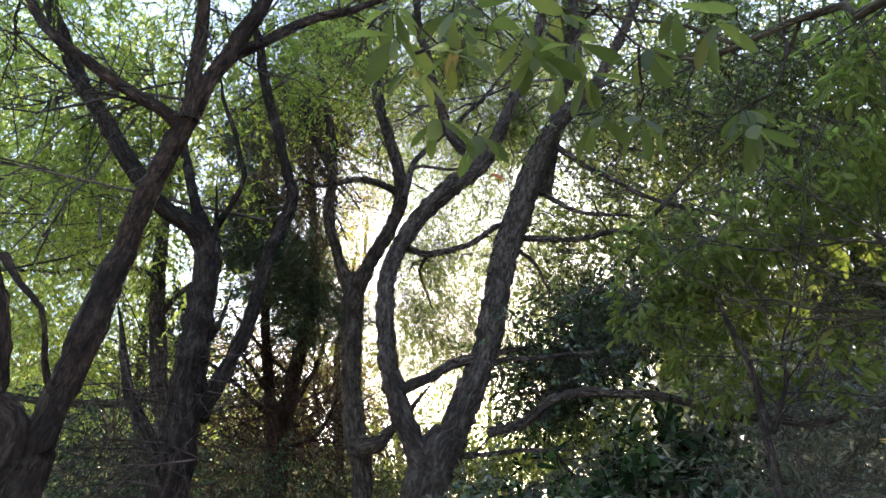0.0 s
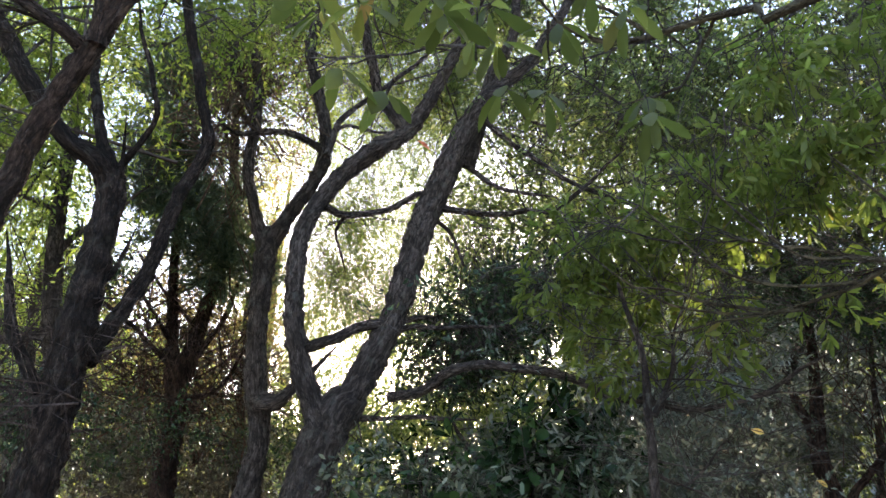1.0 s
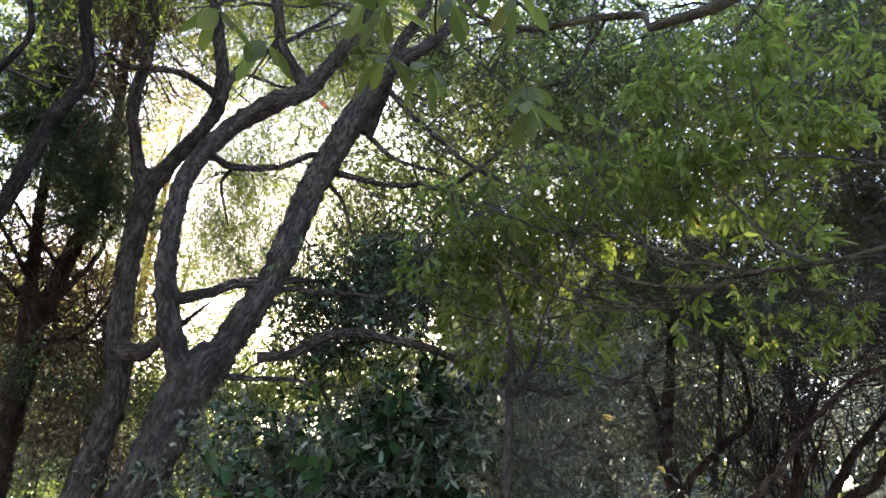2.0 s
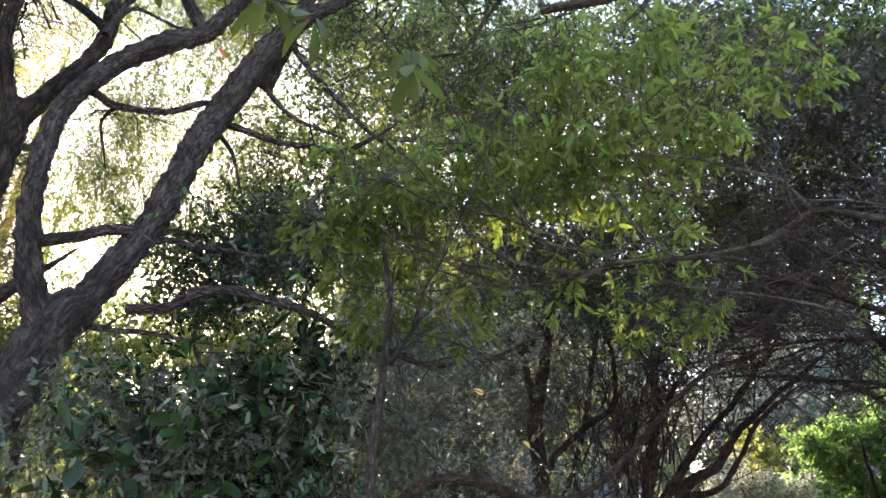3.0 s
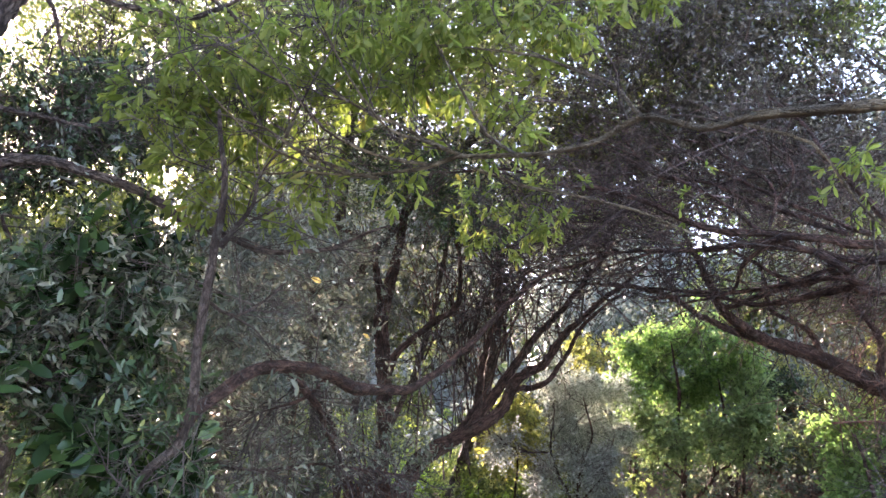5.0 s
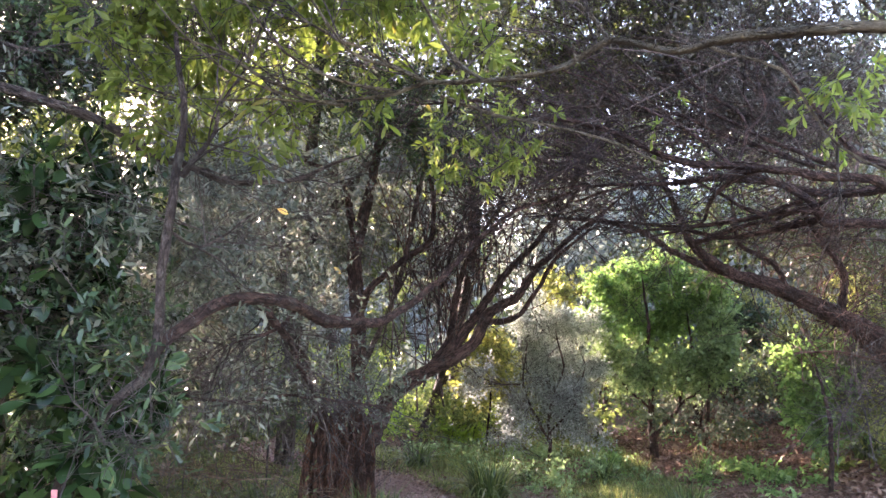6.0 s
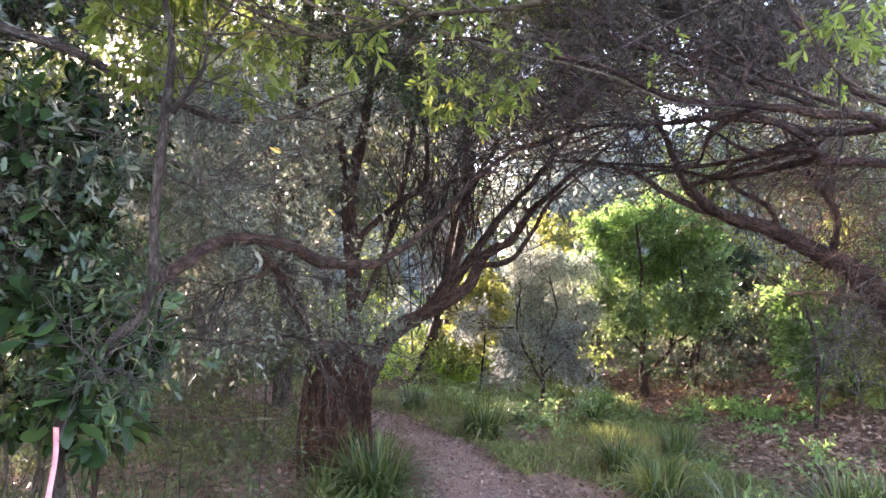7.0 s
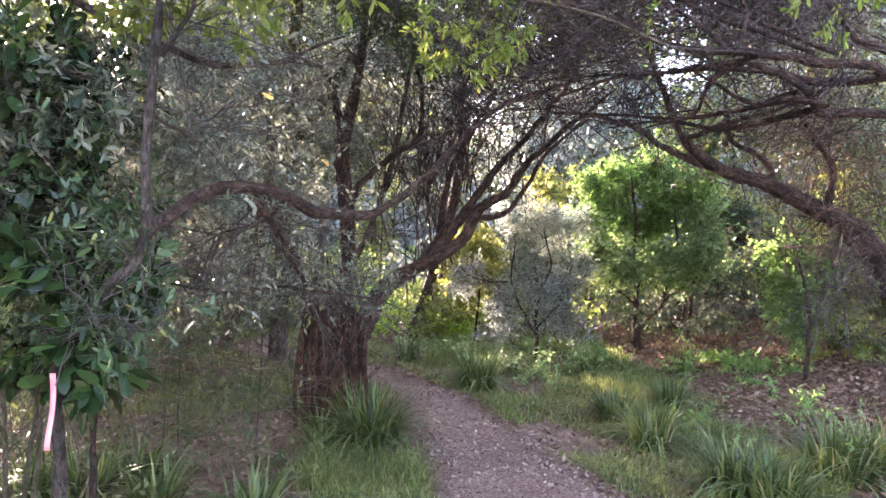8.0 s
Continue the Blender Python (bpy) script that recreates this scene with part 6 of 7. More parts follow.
crown(green_tree, clumped([(8.79, 6.17, 1.56, 0.32, 0.31), (9.11, 5.70, 1.45, 0.37, 0.32), (9.41, 5.20, 1.48, 0.42, 0.32), (8.85, 6.07, 1.15, 0.30, 0.22), (9.27, 5.43, 1.16, 0.40, 0.17), (9.51, 5.00, 1.95, 0.28, 0.30)], 7, 3), 1000, "oval", LEAF_FRESH, 52, twig=0.0013)

slope_tree = thing("slope_tree", (11.29, 5.80, 0.51), "small dark tree on the mulched slope", "tree")
limb(slope_tree, "stem", [(11.29, 5.80, 0.47, 0.140), (11.28, 5.84, 0.62, 0.115), (11.26, 5.93, 0.99, 0.100), (11.23, 6.00, 1.41, 0.085), (11.16, 6.11, 1.88, 0.060)], BARK_RED)
limb(slope_tree, "branch", [(11.26, 5.92, 0.95, 0.050), (11.35, 5.78, 1.24, 0.040), (11.40, 5.68, 1.62, 0.025)], BARK_RED)
limb(slope_tree, "stem", [(11.16, 6.35, 0.37, 0.090), (11.16, 6.38, 0.53, 0.080), (11.16, 6.42, 0.91, 0.066), (11.15, 6.47, 1.29, 0.050)], BARK_RED)
crown(slope_tree, clumped([(11.30, 5.84, 2.08, 0.35, 0.45), (11.38, 5.71, 1.66, 0.36, 0.40), (11.13, 6.18, 1.38, 0.39, 0.33), (11.44, 5.57, 2.04, 0.25, 0.25)], 6, 4), 1100, "oval", LEAF_DARK, 53, twig=0.0013)
crown(slope_tree, clumped([(12.73, 5.68, 1.86, 0.44, 0.39), (12.85, 5.39, 1.32, 0.47, 0.39), (12.64, 5.86, 1.29, 0.34, 0.33), (13.00, 5.02, 1.93, 0.39, 0.39), (12.47, 6.13, 2.53, 0.36, 0.30)], 6, 5), 1000, "mid", LEAF_YELLOW, 54, twig=0.0013)
twig_mass(slope_tree, [(11.04, 6.29, 0.66, 0.56, 0.28), (11.57, 5.30, 0.90, 0.66, 0.30)], 260, 0.9, 0.004, 540)

bank_bush = thing("bank_shrub", (7.71, 2.95, 0.26), "light green shrub on the bank", "shrub")
limb(bank_bush, "stem", [(7.71, 2.95, 0.26, 0.036), (7.69, 2.92, 0.89, 0.029), (7.70, 2.95, 1.11, 0.026), (7.68, 3.02, 1.44, 0.019)], BARK_BROWN)
crown(bank_bush, clumped([(8.04, 3.23, 1.56, 0.29, 0.22), (8.02, 2.99, 1.23, 0.30, 0.30), (7.85, 3.12, 1.07, 0.20, 0.27)], 4, 6), 420, "oval", LEAF_BRIGHT, 55, twig=0.0013)
crown(bank_bush, clumped([(8.76, 2.96, 2.02, 0.47, 0.44), (8.80, 2.89, 1.33, 0.39, 0.44), (8.46, 2.62, 0.99, 0.42, 0.42)], 4, 7), 520, "mid", LEAF_YELLOW, 56, twig=0.0013)
twig_mass(bank_bush, [(8.00, 2.72, 1.29, 0.66, 0.80)], 400, 0.80, 0.0040, 57)

ferny_plant = thing("low_leafy_plant", (7.64, 8.44, -0.08), "bright green low leafy plant beside the path", "plant")
limb(ferny_plant, "stem", [(7.64, 8.44, -0.08, 0.006), (7.64, 8.44, 0.00, 0.005), (7.66, 8.44, 0.07, 0.003)], BARK_BROWN)
crown(ferny_plant, clumped([(7.88, 9.22, 0.20, 0.32, 0.17), (8.25, 8.89, 0.13, 0.36, 0.21), (8.47, 8.66, -0.03, 0.34, 0.17)], 5, 15), 800, "herb", LEAF_LIME, 58)

bank_herb = thing("leafy_herb", (7.89, 3.64, 0.22), "light green leafy herb at the foot of the bank", "plant")
limb(bank_herb, "stem", [(7.89, 3.64, 0.22, 0.006), (7.89, 3.64, 0.30, 0.005), (7.91, 3.64, 0.37, 0.003)], BARK_BROWN)
crown(bank_herb, [(8.35, 3.93, 0.29, 0.30, 0.08), (8.10, 3.49, 0.34, 0.26, 0.07), (8.69, 4.39, 0.29, 0.25, 0.06), (8.72, 3.51, 0.42, 0.22, 0.08)], 150, "herb", LEAF_BRIGHT, 59)

bank_herb_b = thing("leafy_herb", (8.56, 3.14, 0.40), "yellow-green leafy herb on the bank", "plant")
limb(bank_herb_b, "stem", [(8.56, 3.14, 0.40, 0.006), (8.56, 3.14, 0.48, 0.005), (8.58, 3.14, 0.55, 0.003)], BARK_BROWN)
crown(bank_herb_b, [(8.59, 3.21, 0.48, 0.20, 0.06), (8.74, 2.69, 0.61, 0.20, 0.08)], 60, "herb", LEAF_YELLOW, 591)

weeping_tree = thing("weeping_tree", (-1.50, 10.80, 0.00), "pale green weeping tree glowing in the low sun", "tree")
limb(weeping_tree, "stem", [(-1.50, 10.80, 0.00, 0.160), (-1.50, 10.60, 2.50, 0.120), (-1.40, 10.20, 5.00, 0.080), (-1.20, 9.60, 6.80, 0.040)], BARK_GREY, True)
crown(weeping_tree, [(0.05, 7.24, 5.49, 0.93, 1.13), (-0.48, 7.74, 4.87, 0.61, 0.82), (0.66, 6.17, 6.04, 0.80, 0.74), (-0.06, 7.85, 4.64, 0.88, 0.75), (-0.05, 6.37, 6.48, 1.04, 0.71), (0.22, 7.96, 4.33, 0.75, 0.48), (0.92, 7.19, 5.03, 0.58, 0.71), (1.23, 5.85, 6.97, 1.04, 0.71), (0.26, 5.75, 7.21, 0.97, 0.58)], 5200, "willow", LEAF_WEEP, 60, twig=0.0015)
crown(weeping_tree, clumped([(-0.47, 4.48, 6.34, 0.53, 0.50), (0.32, 4.54, 6.29, 0.42, 0.53), (0.88, 5.22, 5.92, 0.39, 0.55)], 4, 9), 1000, "feather", LEAF_WEEP, 601, twig=0.0015)

canopy_tree = thing("canopy_tree", (4.60, 8.20, 0.00), "small-leaved olive-green tree spreading overhead", "tree")
limb(canopy_tree, "stem", [(4.60, 8.20, 0.00, 0.180), (4.40, 7.80, 2.50, 0.140), (3.80, 6.60, 4.20, 0.100), (3.00, 5.20, 4.90, 0.060), (2.20, 4.20, 5.30, 0.030)], BARK_GREY, True)
limb(canopy_tree, "stem", [(4.40, 7.80, 2.60, 0.090), (4.90, 6.50, 4.20, 0.070), (5.00, 4.80, 5.00, 0.040), (4.60, 3.60, 5.30, 0.020)], BARK_GREY)
crown(canopy_tree, [(2.09, 4.45, 4.81, 1.17, 0.52), (3.04, 3.86, 4.86, 1.13, 0.52), (1.28, 4.74, 3.96, 0.57, 0.48), (2.70, 3.98, 4.88, 0.84, 0.75), (3.02, 4.50, 4.22, 0.63, 0.58), (3.55, 3.15, 4.77, 0.73, 0.41)], 1700, "small", LEAF_SMALL, 61, twig=0.003)
crown(canopy_tree, clumped([(1.24, 4.16, 5.79, 0.44, 0.41), (1.83, 4.08, 5.65, 0.44, 0.41), (2.37, 4.01, 5.43, 0.44, 0.39), (1.37, 4.34, 4.90, 0.43, 0.39)], 4, 10), 900, "small", LEAF_SMALL, 611, twig=0.002)

left_canopy = thing("feathery_tree", (-3.60, 7.60, 0.00), "feathery light green tree with narrow leaves", "tree")
limb(left_canopy, "stem", [(-3.60, 7.60, 0.00, 0.140), (-3.21, 7.10, 2.50, 0.112), (-3.25, 6.95, 4.42, 0.070), (-3.00, 6.60, 5.50, 0.028)], BARK_GREY, True)
crown(left_canopy, [(-3.81, 5.08, 6.51, 1.29, 1.17), (-3.21, 6.14, 7.39, 0.80, 0.87), (-3.81, 6.29, 5.91, 1.72, 0.89), (-3.79, 7.83, 5.47, 0.85, 0.85)], 2900, "feather", LEAF_WILLOW, 90)

left_low = thing("feathery_tree", (-4.60, 8.40, 0.00), "sunlit yellow-green tree with narrow leaves", "tree")
limb(left_low, "stem", [(-4.60, 8.40, 0.00, 0.140), (-4.37, 8.14, 1.90, 0.112), (-4.55, 8.20, 3.30, 0.070), (-4.40, 8.00, 4.00, 0.028)], BARK_GREY, True)
crown(left_low, [(-3.98, 6.26, 4.65, 1.23, 0.78), (-4.15, 6.52, 3.71, 0.84, 0.78), (-3.73, 7.82, 4.09, 1.24, 0.87), (-4.26, 7.35, 5.89, 1.77, 0.77)], 1500, "feather", LEAF_WILLOW, 91)

dark_under = thing("undergrowth_bush", (-2.90, 5.40, 0.00), "dark undergrowth beneath the trees", "tree")
limb(dark_under, "stem", [(-2.90, 5.40, 0.00, 0.050), (-2.71, 5.30, 1.06, 0.040), (-2.92, 5.50, 1.72, 0.025), (-2.80, 5.40, 1.90, 0.010)], BARK_GREY)
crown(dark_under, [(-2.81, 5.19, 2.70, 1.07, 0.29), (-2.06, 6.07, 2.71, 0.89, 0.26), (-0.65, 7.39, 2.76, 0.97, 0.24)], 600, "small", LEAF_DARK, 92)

rusty_tree = thing("rusty_tree", (-1.90, 9.40, 0.00), "thin tree with rusty yellow leaves", "tree")
limb(rusty_tree, "stem", [(-1.90, 9.40, 0.00, 0.140), (-1.47, 8.90, 2.62, 0.112), (-1.48, 8.75, 4.65, 0.070), (-1.20, 8.40, 5.80, 0.028)], BARK_GREY, True)
crown(rusty_tree, [(-1.34, 7.99, 6.60, 0.85, 1.46), (-0.90, 7.08, 7.92, 1.00, 0.92), (-1.89, 8.61, 5.18, 0.85, 0.92), (-1.50, 9.03, 4.20, 0.77, 0.92), (-1.00, 8.74, 5.49, 0.47, 1.01)], 1700, "willow", LEAF_RUST, 93)

brown_under = thing("understorey_tree", (-1.40, 9.80, 0.00), "shaded understorey tree behind the conifer", "tree")
limb(brown_under, "stem", [(-1.40, 9.80, 0.00, 0.140), (-1.17, 9.54, 1.74, 0.112), (-1.35, 9.60, 3.00, 0.070), (-1.20, 9.40, 3.60, 0.028)], BARK_GREY, True)
crown(brown_under, [(-1.78, 8.89, 4.48, 1.31, 1.15), (-2.76, 8.76, 4.07, 1.31, 1.00)], 900, "mid", LEAF_RUST, 94)

brown_low = thing("shaded_tree", (-2.60, 9.60, 0.00), "dull brown-green tree in the shade beyond the conifer", "tree")
limb(brown_low, "stem", [(-2.60, 9.60, 0.00, 0.140), (-2.37, 9.34, 1.50, 0.112), (-2.55, 9.40, 2.55, 0.070), (-2.40, 9.20, 3.00, 0.028)], BARK_GREY, True)
crown(brown_low, [(-3.33, 8.16, 3.49, 1.24, 0.80), (-1.97, 8.56, 3.61, 1.24, 0.80), (-4.42, 7.63, 3.46, 0.95, 0.66), (-0.85, 8.99, 3.41, 0.89, 0.60), (-2.72, 8.51, 2.75, 1.82, 0.58), (-1.13, 8.87, 2.68, 1.09, 0.58), (-2.57, 8.54, 2.80, 1.24, 0.80), (-1.39, 8.86, 2.49, 0.80, 0.51)], 4300, "mid", LEAF_DUSK, 1012)

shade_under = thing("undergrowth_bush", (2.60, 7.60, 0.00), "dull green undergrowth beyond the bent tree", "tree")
limb(shade_under, "stem", [(2.60, 7.60, 0.00, 0.030), (2.75, 7.50, 0.94, 0.024), (2.50, 7.70, 1.50, 0.015), (2.60, 7.60, 1.60, 0.006)], BARK_GREY)
crown(shade_under, [(1.86, 7.34, 1.10, 0.91, 0.49), (3.00, 7.52, 0.48, 0.85, 0.26), (3.99, 7.52, 0.91, 0.61, 0.41)], 900, "mid", LEAF_CLUMP, 1013)

right_canopy = thing("small_leaved_tree", (2.40, 8.20, 0.00), "tall small-leaved tree with an olive-green crown", "tree")
limb(right_canopy, "stem", [(2.40, 8.20, 0.00, 0.140), (2.55, 7.38, 2.62, 0.112), (2.30, 6.95, 4.65, 0.070), (2.40, 6.40, 5.80, 0.028)], BARK_GREY, True)
crown(right_canopy, [(2.34, 5.85, 4.69, 0.85, 1.02), (2.95, 5.27, 5.19, 1.42, 1.30), (1.50, 6.96, 4.02, 0.91, 0.67), (2.34, 5.54, 6.13, 1.03, 0.73)], 2300, "mid", LEAF_SMALL, 95)

right_canopy2 = thing("small_leaved_tree", (4.20, 9.00, 0.00), "small-leaved tree with dense overhanging foliage", "tree")
limb(right_canopy2, "stem", [(4.20, 9.00, 0.00, 0.140), (4.23, 7.94, 2.14, 0.112), (3.87, 7.30, 3.75, 0.070), (3.90, 6.60, 4.60, 0.028)], BARK_GREY, True)
crown(right_canopy2, [(2.72, 5.86, 5.55, 2.00, 0.85), (1.92, 6.87, 4.07, 1.09, 0.85), (2.81, 6.89, 4.16, 1.01, 0.57)], 2700, "mid", LEAF_SMALL, 96)

right_canopy3 = thing("small_leaved_tree", (5.90, 9.40, 0.00), "dense green tree arching over the clearing", "tree")
limb(right_canopy3, "stem", [(5.90, 9.40, 0.00, 0.080), (5.85, 7.78, 2.22, 0.058), (5.43, 6.65, 3.90, 0.036), (5.40, 5.60, 4.80, 0.018)], BARK_GREY, True)
crown(right_canopy3, [(4.20, 4.90, 5.61, 1.82, 0.91), (5.73, 4.47, 4.74, 1.64, 0.95), (5.82, 5.81, 4.15, 1.51, 0.62)], 3000, "mid", LEAF_SMALL, 97)

dark_canopy = thing("dark_leaved_tree", (9.80, 0.40, 1.10), "dark tree with fine dense leaves", "tree")
limb(dark_canopy, "stem", [(9.80, 0.40, 1.10, 0.140), (8.67, 1.34, 2.88, 0.112), (7.30, 2.45, 4.17, 0.070), (6.60, 3.00, 4.80, 0.028)], BARK_GREY, True)
crown(dark_canopy, [(4.92, 3.26, 4.82, 1.12, 0.80), (5.79, 3.17, 4.30, 0.91, 0.85), (6.06, 3.01, 4.07, 1.59, 0.62), (4.52, 3.70, 5.66, 1.25, 0.51), (5.42, 2.72, 5.34, 0.85, 0.62), (5.61, 2.76, 5.07, 1.02, 0.62), (6.12, 2.33, 4.50, 0.62, 0.68)], 4200, "mid", LEAF_DUSK, 98)

over_tree = thing("small_leaved_tree", (10.40, -0.40, 1.10), "dense olive tree high over the tangled branches", "tree")
limb(over_tree, "stem", [(10.40, -0.40, 1.10, 0.140), (9.35, 0.62, 3.04, 0.112), (8.05, 1.80, 4.48, 0.070), (7.40, 2.40, 5.20, 0.028)], BARK_GREY, True)
crown(over_tree, [(4.56, 3.43, 5.51, 0.99, 0.39), (5.16, 2.80, 5.28, 0.83, 0.44), (5.58, 3.38, 4.94, 0.99, 0.52), (5.77, 2.35, 5.11, 0.74, 0.45)], 1900, "mid", LEAF_SMALL, 1014)

mid_wood = thing("grey_green_tree", (4.20, 10.60, 0.00), "grey-green tree in the shade behind the arching tree", "tree")
limb(mid_wood, "stem", [(4.20, 10.60, 0.00, 0.140), (4.27, 10.26, 1.98, 0.112), (3.95, 10.25, 3.45, 0.070), (4.00, 10.00, 4.20, 0.028)], BARK_GREY, True)
# grey clumps added in place of haze between the arching stems
crown(mid_wood, clumped([(3.97, 7.73, 2.51, 0.45, 0.38), (4.50, 7.50, 2.08, 0.42, 0.38), (4.91, 7.19, 2.65, 0.42, 0.38), (5.49, 6.84, 2.14, 0.52, 0.38), (3.36, 7.99, 2.52, 0.35, 0.45)], 4, 20), 380, "mid", LEAF_GREY, 8006)
crown(mid_wood, [(4.38, 8.45, 3.04, 2.00, 1.38), (3.31, 8.49, 2.30, 1.30, 0.75), (4.55, 8.67, 1.55, 0.95, 0.80)], 500, "mid", LEAF_GREY, 99)

mid_wood2 = thing("green_wood_tree", (8.60, 9.80, 0.00), "leafy green tree beyond the clearing", "tree")
limb(mid_wood2, "stem", [(8.60, 9.80, 0.00, 0.140), (8.59, 9.54, 2.06, 0.112), (8.20, 9.60, 3.60, 0.070), (8.20, 9.40, 4.40, 0.028)], BARK_GREY, True)
crown(mid_wood2, [(6.60, 9.20, 3.10, 1.00, 0.90), (6.85, 9.30, 1.70, 0.55, 0.45)], 700, "oval", LEAF_FAR, 990)

mid_wood3 = thing("yellow_green_tree", (12.40, 3.40, 1.20), "yellow-green tree beyond the bank", "tree")
limb(mid_wood3, "stem", [(12.40, 3.40, 1.20, 0.140), (12.15, 3.70, 2.70, 0.112), (11.55, 4.25, 3.75, 0.070), (11.40, 4.40, 4.20, 0.028)], BARK_GREY, True)
crown(mid_wood3, [(10.71, 4.27, 3.77, 1.86, 1.21), (10.71, 3.32, 2.51, 1.07, 1.34), (10.96, 7.17, 3.37, 0.74, 0.63)], 1200, "oval", LEAF_CLUMP, 991)

glow_tree = thing("sunlit_tree", (0.60, 11.00, 0.00), "sunlit yellow-green tree behind the forked tree", "tree")
limb(glow_tree, "stem", [(0.60, 11.00, 0.00, 0.140), (0.75, 10.66, 2.14, 0.112), (0.50, 10.65, 3.75, 0.070), (0.60, 10.40, 4.60, 0.028)], BARK_GREY, True)
crown(glow_tree, clumped([(-1.77, 9.97, 8.10, 0.78, 0.78), (-0.68, 10.14, 8.04, 0.78, 0.78), (0.46, 10.18, 8.00, 0.78, 0.68), (-1.77, 10.57, 7.05, 0.58, 0.68), (0.68, 10.76, 6.96, 0.78, 0.73), (-1.74, 11.09, 5.90, 0.58, 0.73), (0.81, 11.26, 5.75, 0.68, 0.68), (-1.42, 11.52, 4.72, 0.68, 0.58), (-0.11, 11.70, 4.39, 0.68, 0.58), (-0.38, 10.58, 7.32, 0.49, 0.49)], 5, 19), 1300, "willow", LEAF_WEEP, 8005)
crown(glow_tree, [(0.13, 9.17, 4.12, 1.77, 0.92), (1.26, 9.26, 5.20, 1.05, 0.97), (-0.78, 9.47, 4.75, 0.97, 0.89), (1.20, 8.65, 6.51, 1.05, 1.05), (0.44, 7.64, 8.08, 1.62, 0.97)], 1500, "willow", LEAF_WEEP, 992)

low_glow = thing("leafy_shrub", (1.00, 7.40, 0.00), "leafy green shrub between the trunks", "tree")
limb(low_glow, "stem", [(1.00, 7.40, 0.00, 0.050), (1.15, 7.22, 1.26, 0.040), (0.90, 7.35, 2.10, 0.025), (1.00, 7.20, 2.40, 0.010)], BARK_GREY)
crown(low_glow, [(0.81, 6.84, 2.89, 0.96, 0.34), (0.16, 7.41, 2.82, 0.79, 0.24), (1.56, 6.68, 3.02, 0.91, 0.40)], 1300, "mid", LEAF_SMALL, 993)

far_mid = thing("pale_wood", (8.80, 14.60, 0.00), "woodland tree far beyond the path, leaves paled for haze", "tree")
limb(far_mid, "stem", [(8.80, 14.60, 0.00, 0.140), (8.87, 14.34, 2.30, 0.112), (8.55, 14.40, 4.05, 0.070), (8.60, 14.20, 5.00, 0.028)], BARK_GREY, True)
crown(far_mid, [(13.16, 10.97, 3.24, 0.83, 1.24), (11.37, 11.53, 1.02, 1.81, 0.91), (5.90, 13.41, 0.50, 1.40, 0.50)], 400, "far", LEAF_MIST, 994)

far_right = thing("pale_wood", (17.00, 8.00, 1.00), "woodland tree far beyond the bank, leaves paled for haze", "tree")
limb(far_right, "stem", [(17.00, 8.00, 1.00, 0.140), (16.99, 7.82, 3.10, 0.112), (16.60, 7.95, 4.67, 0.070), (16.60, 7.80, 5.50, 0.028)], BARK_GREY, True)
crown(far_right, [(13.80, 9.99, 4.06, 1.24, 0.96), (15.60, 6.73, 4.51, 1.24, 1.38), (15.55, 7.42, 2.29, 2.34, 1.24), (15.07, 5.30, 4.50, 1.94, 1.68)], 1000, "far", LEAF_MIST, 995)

misty_tree = thing("grey_green_tree", (5.60, 12.40, 0.00), "grey-green tree deep in the wood, leaves paled for haze", "tree")
limb(misty_tree, "stem", [(5.60, 12.40, 0.00, 0.140), (5.67, 11.98, 2.14, 0.112), (5.35, 11.90, 3.75, 0.070), (5.40, 11.60, 4.60, 0.028)], BARK_GREY, True)
# both crowns imitate haze with whitened leaf colours
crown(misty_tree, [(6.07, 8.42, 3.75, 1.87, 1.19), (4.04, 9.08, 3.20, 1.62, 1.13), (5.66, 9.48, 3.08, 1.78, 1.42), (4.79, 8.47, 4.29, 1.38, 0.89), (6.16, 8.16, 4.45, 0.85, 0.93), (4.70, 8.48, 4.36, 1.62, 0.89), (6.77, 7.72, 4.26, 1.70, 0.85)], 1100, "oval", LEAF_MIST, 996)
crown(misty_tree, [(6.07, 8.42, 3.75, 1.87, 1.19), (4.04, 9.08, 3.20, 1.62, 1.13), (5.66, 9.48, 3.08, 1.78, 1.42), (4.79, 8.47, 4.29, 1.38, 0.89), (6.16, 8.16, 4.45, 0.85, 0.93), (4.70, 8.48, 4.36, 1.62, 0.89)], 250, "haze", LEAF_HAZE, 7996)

top_canopy = thing("small_leaved_tree", (7.60, 9.20, 0.00), "dense small-leaved tree above the clearing", "tree")
limb(top_canopy, "stem", [(7.60, 9.20, 0.00, 0.140), (7.35, 7.98, 2.38, 0.112), (6.75, 7.20, 4.20, 0.070), (6.60, 6.40, 5.20, 0.028)], BARK_GREY, True)
crown(top_canopy, clumped([(6.04, 6.73, 6.19, 0.57, 0.49), (6.75, 6.05, 6.16, 0.65, 0.53), (7.32, 5.38, 6.17, 0.65, 0.49), (6.72, 6.52, 5.54, 0.57, 0.49), (7.36, 5.86, 5.46, 0.57, 0.49), (7.96, 4.98, 5.55, 0.61, 0.49), (8.30, 4.07, 5.90, 0.69, 0.49)], 5, 18), 260, "haze", LEAF_DUSK, 8004)
crown(top_canopy, [(5.50, 4.94, 4.56, 1.39, 0.69), (4.65, 5.55, 4.85, 1.26, 0.57), (6.02, 3.13, 5.34, 1.41, 0.74), (5.17, 4.91, 5.49, 1.42, 0.84), (5.23, 6.07, 4.78, 1.38, 0.62), (4.15, 6.52, 4.66, 1.13, 0.73), (3.16, 7.03, 4.64, 1.06, 0.60)], 3000, "mid", LEAF_GREY, 997)

